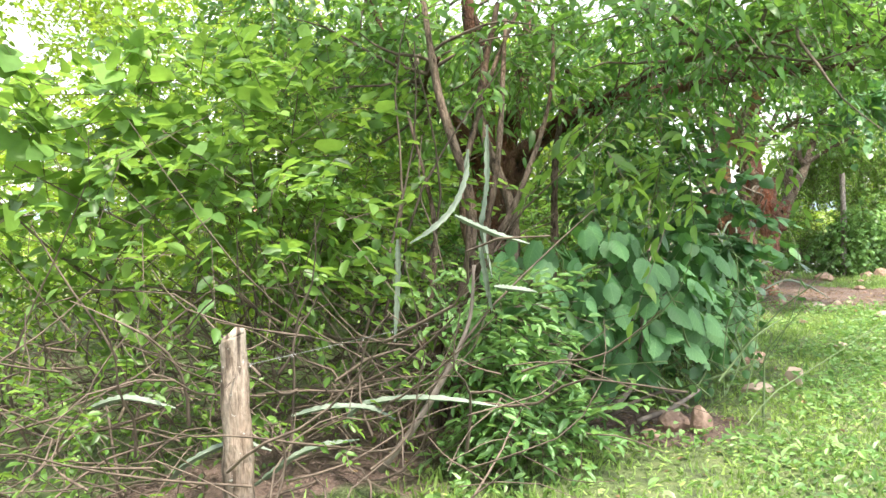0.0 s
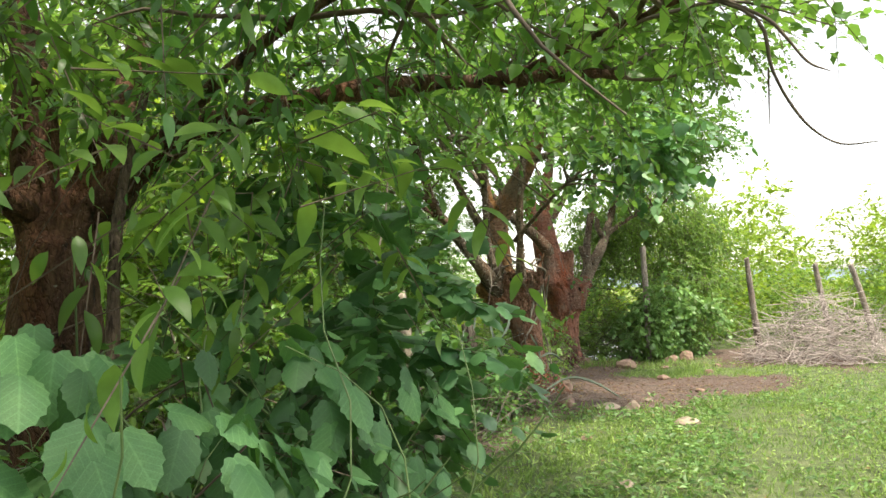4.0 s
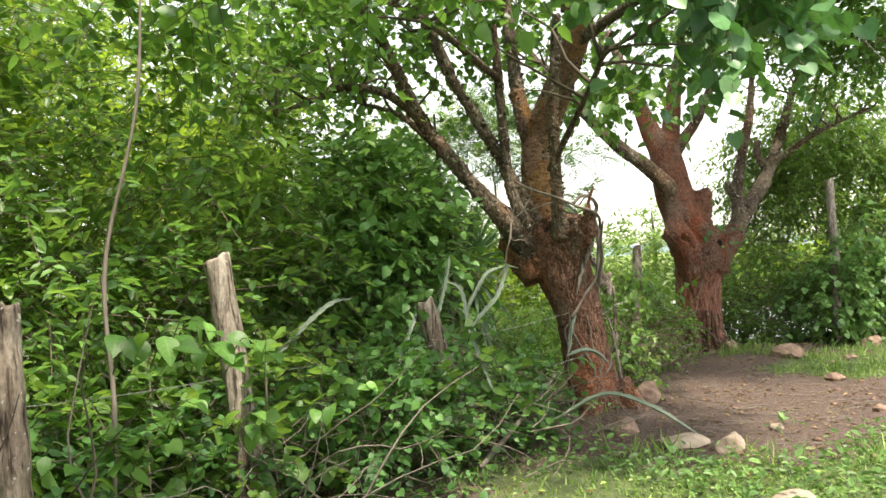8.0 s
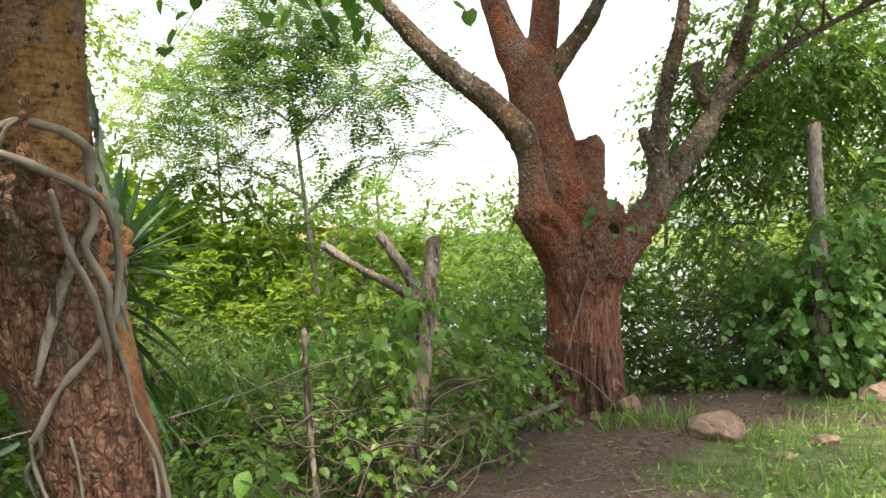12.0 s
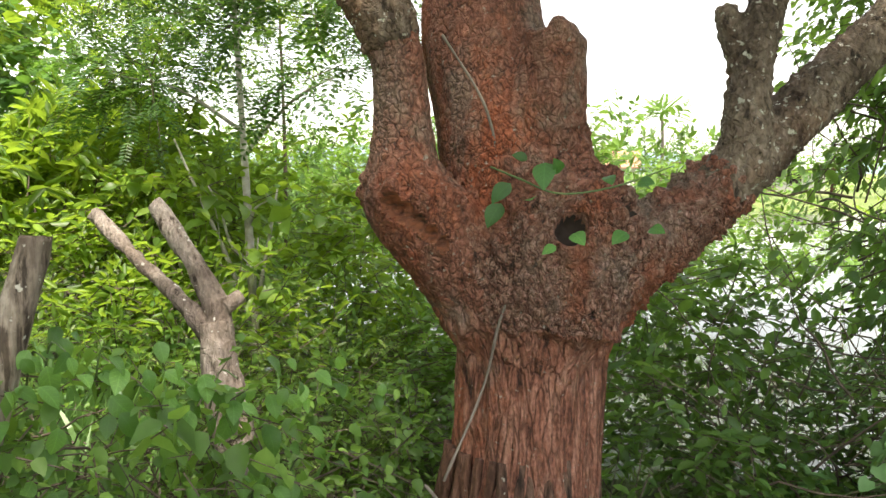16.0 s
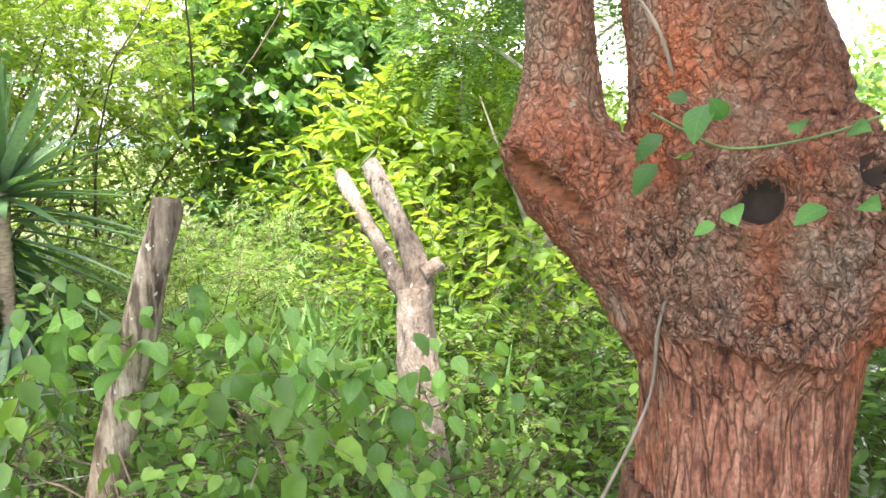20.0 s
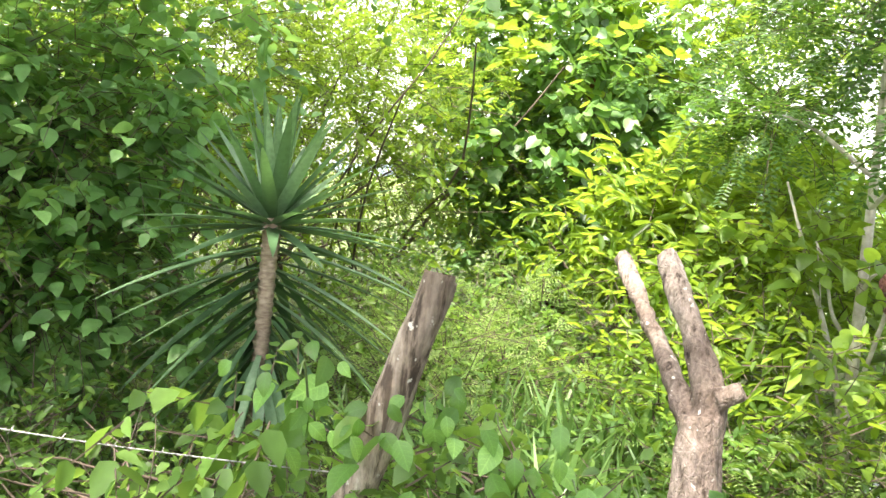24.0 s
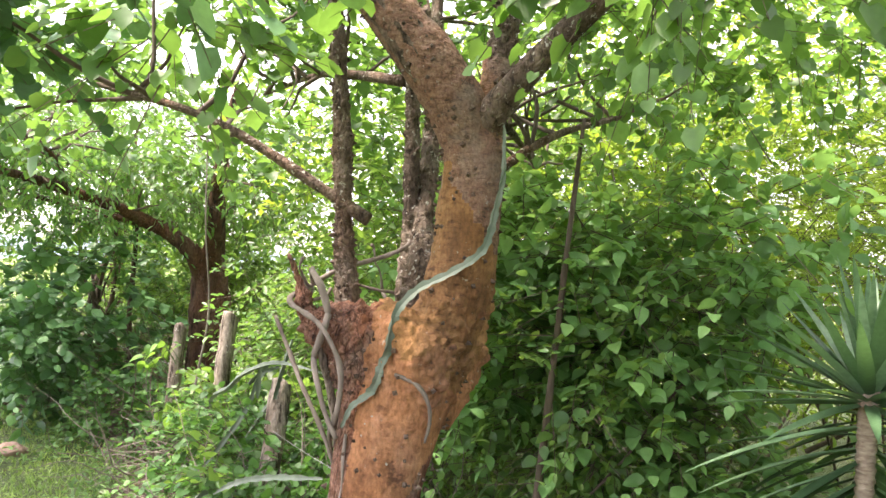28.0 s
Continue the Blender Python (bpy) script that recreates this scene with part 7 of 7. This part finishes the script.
def wire(a, c, sag, label):
    """Two twisted strands with four-pointed barbs."""
    a, c = np.array(a, dtype=float), np.array(c, dtype=float)
    t = np.linspace(0, 1, 70)
    line = a + (c - a) * t[:, None] - np.array([0, 0, 1.0]) * (4 * sag * t * (1 - t))[:, None]
    e1, e2 = np.array([0.3, 0.3, 0.9]), np.array([-0.7, 0.7, 0])
    ob = empty("barbed_wire", tuple(a), label, "barbed wire", "strands of the fence")
    for ph in (0, math.pi):
        p = line + 0.0018 * (np.cos(t * 160 + ph)[:, None] * e1 + np.sin(t * 160 + ph)[:, None] * e2)
        v_, f_ = tube(np.hstack([p, np.full((70, 1), 0.0012)]), 200, 4, cap=False)
        strand = part("strand", np_mesh("strand", v_, f_, WIRE, True), ob)
    n = int(np.linalg.norm(c - a) / 0.12)
    out = []
    for k in range(n):
        p = line[int((k + .5) / n * 69)]
        for d in ((.6, .3, .8), (-.6, .4, .7), (.5, -.6, -.7), (-.4, -.5, -.8)):
            d = unit(np.array(d)) * 0.014
            out.append(tube(np.array([(*p, .0012), (*(p + d * .5), .001), (*(p + d), .0004)]), 4, 3, cap=False))
    v_, f_ = join(out)
    part("barbs", np_mesh("barbs", v_, f_, WIRE), strand, "", "stuff")


WL = "rusty-grey barbed wire strung between fence posts"
wire((5.20, 13.43, 0.80), (5.50, 14.46, 0.80), 0.01, WL)
wire((5.20, 13.41, 0.52), (5.48, 14.41, 0.55), 0.01, WL)
wire((5.0, 12.6, 0.78), (5.20, 13.43, 0.80), 0.01, WL)
wire((2.98, 9.95, 0.75), (4.75, 12.34, 0.82), 0.04, WL)
wire((2.98, 9.95, 0.45), (4.85, 12.34, 0.5), 0.04, WL)
wire((-0.18, 3.87, 0.74), (2.56, 9.0, 0.8), 0.03, WL)
wire((2.56, 9.0, 0.8), (2.98, 9.95, 0.75), 0.01, WL)

# fallen branches
for pts in ([(0.813, 4.93, 0.04, 0.019), (0.985, 4.881, 0.245, 0.017), (1.201, 4.83, 0.593, 0.012)], [(0.236, 4.6, 0.08, 0.017), (0.451, 4.506, 0.375, 0.016), (0.668, 4.499, 0.767, 0.01), (0.712, 4.498, 1.071, 0.007)], [(5.75, 15.0, .08, .03), (6.0, 15.3, .12, .028), (6.25, 15.5, .18, .02)], [(4.1, 10.9, .05, .016), (4.4, 11.3, .3, .014), (4.6, 11.8, .45, .01)], [(1.405, 5.738, 0.016, 0.026), (1.621, 5.687, 0.16, 0.023), (1.754, 5.77, 0.375, 0.019), (1.8, 5.856, 0.636, 0.016)], [(1.706, 5.641, 0.024, 0.017), (1.925, 5.677, 0.096, 0.016), (2.149, 5.862, 0.16, 0.009)], [(1.583, 5.863, 0.016, 0.014), (1.84, 5.724, 0.176, 0.012), (2.011, 5.631, 0.201, 0.007)], [(2.109, 5.976, 0.016, 0.012), (1.936, 6.025, 0.16, 0.01), (1.673, 5.947, 0.245, 0.007)]):
    ob = empty("fallen_branch", pts[0][:3], "bare grey fallen branch lying in the undergrowth", "branch", "fallen branches")
    stem("branch", pts, TWIG_GREY, ob, 18, 7, 0.004, 20.0, pts[0][0])

# the brush pile
pile = bush("brush_pile", (10.4, 14.9), "heap of dry pinkish-grey cut branches on the grass", "brush pile")
g = np.random.default_rng(181)
out = []
for k in range(620):
    a, r = g.uniform(0, 2 * np.pi), g.random() ** 0.6
    x, y = 10.6 + 1.3 * r * math.cos(a), 15.0 + 1.1 * r * math.sin(a)
    z = 0.02 + g.random() * 1.15 * (1 - r * r)
    d = unit(np.array([g.normal(), g.normal(), 0.35 * g.normal() + 0.15]))
    ln = g.uniform(0.5, 1.3)
    p = np.array([x, y, z]) - d * ln * 0.4
    p[2] = max(p[2], 0.0)
    rows = []
    for q in range(4):
        rows.append((*p, 0.007 * (1 - 0.25 * q) * g.uniform(0.7, 1.3)))
        p = p + d * ln / 3
        d = unit(d + g.normal(size=3) * 0.25)
    out.append(tube(np.array(rows), 6, 4, cap=False))
BRUSH = plain_mat("dry_brush", (0.30, 0.25, 0.23), (0.48, 0.42, 0.39), 16.0, 0.9)
for v, f in out[:90]:
    part("dry_branch", np_mesh("dry_branch", v, f, BRUSH, True), pile)
v, f = join(out[90:])
part("dry_brushwood", np_mesh("dry_brushwood", v, f, BRUSH, True), pile, "", "stuff")

# ---- rocks ----


def rock(x, y, sx, sy, sz, turn, mat, label, seed, sink=0.35):
    """A worn stone with broken faces, partly sunk in the soil."""
    bm_ = bmesh.new()
    bmesh.ops.create_icosphere(bm_, subdivisions=4, radius=1.0)
    p = np.array([vv.co[:] for vv in bm_.verts])
    g2 = np.random.default_rng(seed)
    for _ in range(20):
        d = unit(g2.normal(size=3))
        k = g2.uniform(0.62, 0.92)
        h = p @ d
        p = np.where((h > k)[:, None], p - d * ((h - k) * 0.98)[:, None], p)
    p = p * (1 + 0.05 * wob(p, 3, seed) + 0.03 * wob(p, 8, seed + 2) + 0.012 * wob(p, 24, seed))[:, None]
    p = p * np.array([sx, sy, sz]) + np.array([0, 0, sz * (1 - 2 * sink)])
    for vv, q in zip(bm_.verts, p):
        vv.co = q
    me_ = bpy.data.meshes.new("rock")
    bm_.to_mesh(me_)
    bm_.free()
    me_.materials.append(mat)
    ob = tagged(new("rock", me_), label, "rock", "rocks by the fence line")
    ob.matrix_basis = pose(x, y, float(height(x, y)), 0, 0, turn)


RL, RP = "reddish-brown field stone half sunk in the soil", "pale worn stone lying on bare earth"
for x, y, sx, sy, sz, tn, mt, lb in (
    (6.68, 15.52, .11, .1, .10, 20, ROCK, "rounded brown stone resting against the red tree"), (7.12, 15.0, .19, .13, .12, 15, ROCK, RL), (5.32, 12.66, .15, .11, .13, 40, ROCK, RL),
    (5.33, 11.45, .19, .12, .06, 10, ROCK_PALE, RP), (5.62, 11.35, .13, .10, .09, 60, ROCK_PALE, RP), (5.59, 10.1, .17, .12, .07, 25, ROCK_PALE, RP), (5.02, 11.75, .12, .10, .09, 5, ROCK, RL),
    (8.45, 16.15, .16, .12, .11, 50, ROCK, RL), (3.18, 7.75, .20, .13, .09, 70, ROCK, RL), (2.05, 5.5, .09, .08, .13, 80, ROCK, RL), (1.9, 5.58, .11, .08, .09, 15, ROCK, RL), (2.75, 6.5, .14, .1, .05, 15, ROCK_PALE, RP), (1.72, 5.4, .06, .06, .05, 15, ROCK, RL),
    (3.1, 6.7, .085, .075, .13, 20, ROCK_PALE, "upright pale stone in the leafy grass"), (7.9, 13.9, .09, .07, .05, 10, ROCK, RL), (6.9, 12.3, .07, .06, .04, 45, ROCK, RL), (7.4, 14.6, .06, .05, .03, 45, ROCK, RL), (6.05, 11.9, .06, .05, .04, 0, ROCK_PALE, RP), (8.6, 14.9, .10, .08, .05, 30, ROCK, RL),
    (6.45, 15.42, .05, .04, .04, 0, ROCK, RL), (7.13, 13.75, .11, .09, .06, 40, ROCK, RL), (7.72, 14.95, .09, .07, .05, 10, ROCK, RL), (8.85, 16.35, .17, .14, .12, 30, ROCK, RL), (4.2, 8.3, .10, .07, .04, 30, ROCK_PALE, RP), (3.75, 6.6, .07, .06, .03, 30, ROCK, RL), (4.55, 9.9, .09, .06, .04, 70, ROCK, RL),
):
    rock(x, y, sx, sy, sz, tn, mt, lb, int(x * 100 + y * 37))

# ---- grass, litter and pebbles, last ----
g = np.random.default_rng(191)


def on_ground(n, x0, x1, y0, y1):
    x, y = g.uniform(x0, x1, n), g.uniform(y0, y1, n)
    return x, y


V, F, o = [], [], 0
for n, box in ((56000, (0.4, 8.5, 1.2, 14.5)), (34000, (2.0, 13.0, 7.0, 17.5)), (14000, (-2.0, 3.0, 1.0, 7.0))):
    x, y = on_ground(n, *box)
    dens = (1 - ease(0.25, 0.6, bare(x, y))) * (0.35 + 0.65 * ease(-0.4, 0.4, wob(np.stack([x, y, 0 * x], -1), 3.0, 4))) * (pond(x, y) < 0.2)
    ok = g.random(n) < dens
    x, y = x[ok], y[ok]
    n = len(x)
    p = np.stack([x, y, height(x, y) - 0.004], -1)
    tall = 0.03 + 0.065 * g.random(n) * (0.5 + 0.5 * ease(-0.2, 0.6, wob(p, 1.4, 6)))
    way = np.stack([g.normal(size=n) * 0.55, g.normal(size=n) * 0.55, np.ones(n)], -1)
    up = np.stack([g.normal(size=n), g.normal(size=n), np.zeros(n)], -1)
    v, f = scatter((np.array([[-0.10, 0, 0], [0.10, 0, 0], [0.07, 0.6, 0.10], [-0.07, 0.6, 0.10], [0, 1, 0.32]]), np.array([[0, 1, 2], [0, 2, 3], [3, 2, 4]])), p, way, up, tall)
    V.append(v)
    F.append(f + o)
    o += len(v)
turf_me = np_mesh("grass", np.vstack(V), np.vstack(F), LEAF_GRASS)
tagged(new("grass", turf_me), "short uneven grass over the path", "grass", kind="stuff")

x, y = on_ground(62000, 0.2, 10.5, 1.2, 16.5)
dens = (1 - ease(0.3, 0.7, bare(x, y))) * ease(-0.5, 0.5, wob(np.stack([x, y, 0 * x], -1), 2.2, 9)) * (pond(x, y) < 0.2)
ok = g.random(len(x)) < dens
x, y = x[ok], y[ok]
n = len(x)
p = np.stack([x, y, height(x, y) + 0.008 + 0.03 * g.random(n)], -1)
v, f = scatter(TINY, p, np.stack([g.normal(size=n), g.normal(size=n), 0.25 * g.normal(size=n) + 0.15], -1), np.stack([g.normal(size=n) * 0.4, g.normal(size=n) * 0.4, np.ones(n)], -1), 0.018 + 0.030 * g.random(n))
tagged(new("clover", np_mesh("clover", v, f, LEAF_GRASS)), "low clover and broad weeds among the grass", "weeds", kind="stuff")

# patches of broader weeds between path and fence
x, y = on_ground(80000, 0.5, 9.5, 1.5, 16.0)
lf = left_of_fence(x, y)
dens = ease(13.0, 11.0, y) * ease(-4.6, -1.2, lf) * ease(0.2, -0.4, lf) * ease(-0.35, 0.35, wob(np.stack([x, y, 0 * x], -1), 2.6, 21)) * (1 - ease(0.55, 0.8, bare(x, y))) * (pond(x, y) < 0.2)
ok = g.random(len(x)) < dens
x, y = x[ok], y[ok]
n = len(x)
p = np.stack([x, y, height(x, y) + 0.01 + 0.11 * g.random(n) ** 1.5], -1)
v, f = scatter(OVAL, p, np.stack([g.normal(size=n), g.normal(size=n), 0.35 * g.normal(size=n) + 0.1], -1), np.stack([g.normal(size=n) * 0.45, g.normal(size=n) * 0.45, np.ones(n)], -1), 0.028 + 0.045 * g.random(n))
tagged(new("weeds", np_mesh("weeds", v, f, LEAF_WEED)), "patches of leafy weeds along the foot of the fence", "weeds", kind="stuff")

# long grass by the stumps
n = 620
x, y = g.normal(4.25, 0.42, n), g.normal(15.35, 0.40, n)
p = np.stack([x, y, height(x, y)], -1)
way = np.stack([g.normal(size=n) * 0.3, g.normal(size=n) * 0.3, np.ones(n)], -1)
v, f = scatter((np.array([[-0.012, 0, 0], [0.012, 0, 0], [0.016, 0.4, 0.03], [-0.016, 0.4, 0.03], [0.011, 0.8, 0.14], [-0.011, 0.8, 0.14], [0, 1, 0.3]]), np.array([[0, 1, 2], [0, 2, 3], [3, 2, 4], [3, 4, 5], [5, 4, 6]])), p, way, g.normal(size=(n, 3)) * np.array([1, 1, 0.1]), g.uniform(0.35, 0.95, n))
tagged(new("tall_grass", np_mesh("tall_grass", v, f, LEAF_WEED)), "tall blue-green grass behind the fence", "grass", kind="stuff")

# dry leaves and pebbles
x, y = on_ground(16000, 0.0, 9.5, 3.0, 16.5)
ok = (g.random(len(x)) < bare(x, y) * 0.8 + 0.05) & (pond(x, y) < 0.2)
x, y = x[ok], y[ok]
n = len(x)
p = np.stack([x, y, height(x, y) + 0.006 + 0.008 * g.random(n)], -1)
v, f = scatter(OVAL, p, np.stack([g.normal(size=n), g.normal(size=n), 0.15 * g.normal(size=n)], -1), np.stack([g.normal(size=n) * 0.3, g.normal(size=n) * 0.3, np.ones(n)], -1), 0.02 + 0.035 * g.random(n))
tagged(new("leaf_litter", np_mesh("leaf_litter", v, f, LEAF_DRY)), "dry brown fallen leaves on bare earth", "leaf litter", kind="stuff")
x, y = on_ground(14000, 4.5, 11.0, 10.0, 16.5)
ok = g.random(len(x)) < bare(x, y) * 0.2
x, y = x[ok], y[ok]
n = len(x)
oct_ = (np.array([[1, 0, 0], [-1, 0, 0], [0, 1, 0], [0, -1, 0], [0, 0, .6], [0, 0, -.6]], dtype=float), np.array([[0, 2, 4], [2, 1, 4], [1, 3, 4], [3, 0, 4], [2, 0, 5], [1, 2, 5], [3, 1, 5], [0, 3, 5]]))
v, f = scatter(oct_, np.stack([x, y, height(x, y) + 0.002], -1), np.stack([g.normal(size=n), g.normal(size=n), 0.3 * g.normal(size=n)], -1), np.tile([0.1, 0.1, 1.0], (n, 1)), 0.004 + 0.034 * g.random(n) ** 6)
tagged(new("pebbles", np_mesh("pebbles", v, f, CLOD, True)), "small reddish stones and clods strewn on bare earth", "pebbles", kind="stuff")

# fallen sticks on the bare earth
x, y = on_ground(2600, 4.8, 9.0, 10.5, 16.0)
ok = (g.random(len(x)) < bare(x, y) * 0.3) & (pond(x, y) < 0.2)
out = []
for px, py in zip(x[ok], y[ok]):
    a, ln = g.uniform(0, 2 * math.pi), g.uniform(0.03, 0.16)
    dx, dy = ln * math.cos(a), ln * math.sin(a)
    z0 = float(height(px, py)) + 0.006
    out.append(tube(np.array([(px - dx, py - dy, z0, .0028), (px + 0.1 * dy, py - 0.1 * dx, z0 + 0.004, .0026), (px + dx, py + dy, z0 + 0.002, .0015)]), 5, 4, cap=False))
v, f = join(out)
tagged(new("fallen_sticks", np_mesh("fallen_sticks", v, f, TWIG_GREY, True)), "small dry sticks lying on bare earth", "sticks", kind="stuff")

# tufts of longer grass at the foot of the red tree and along the bare earth
P0 = []
for tx, ty, spread, count in ((6.75, 15.2, .10, 90), (6.58, 15.22, .08, 60), (6.95, 15.12, .10, 60), (7.35, 14.95, .12, 70), (7.75, 15.2, .14, 80), (8.05, 14.6, .14, 80), (7.3, 14.2, .10, 50), (8.3, 15.5, .15, 80), (5.75, 11.0, .12, 60), (6.3, 10.9, .12, 60), (5.15, 11.2, .12, 70)):
    P0.append(np.stack([g.normal(tx, spread, count), g.normal(ty, spread, count)], -1))
P0 = np.vstack(P0)
n = len(P0)
p = np.stack([P0[:, 0], P0[:, 1], height(P0[:, 0], P0[:, 1]) - 0.004], -1)
way = np.stack([g.normal(size=n) * 0.4, g.normal(size=n) * 0.4, np.ones(n)], -1)
v, f = scatter((np.array([[-0.03, 0, 0], [0.03, 0, 0], [0.035, 0.4, 0.04], [-0.035, 0.4, 0.04], [0.022, 0.8, 0.18], [-0.022, 0.8, 0.18], [0, 1, 0.34]]), np.array([[0, 1, 2], [0, 2, 3], [3, 2, 4], [3, 4, 5], [5, 4, 6]])), p, way, g.normal(size=(n, 3)) * np.array([1, 1, 0.1]), g.uniform(0.06, 0.16, n))
tagged(new("grass_tufts", np_mesh("grass_tufts", v, f, LEAF_GRASS)), "tufts of longer grass at the foot of the trees", "grass", kind="stuff")
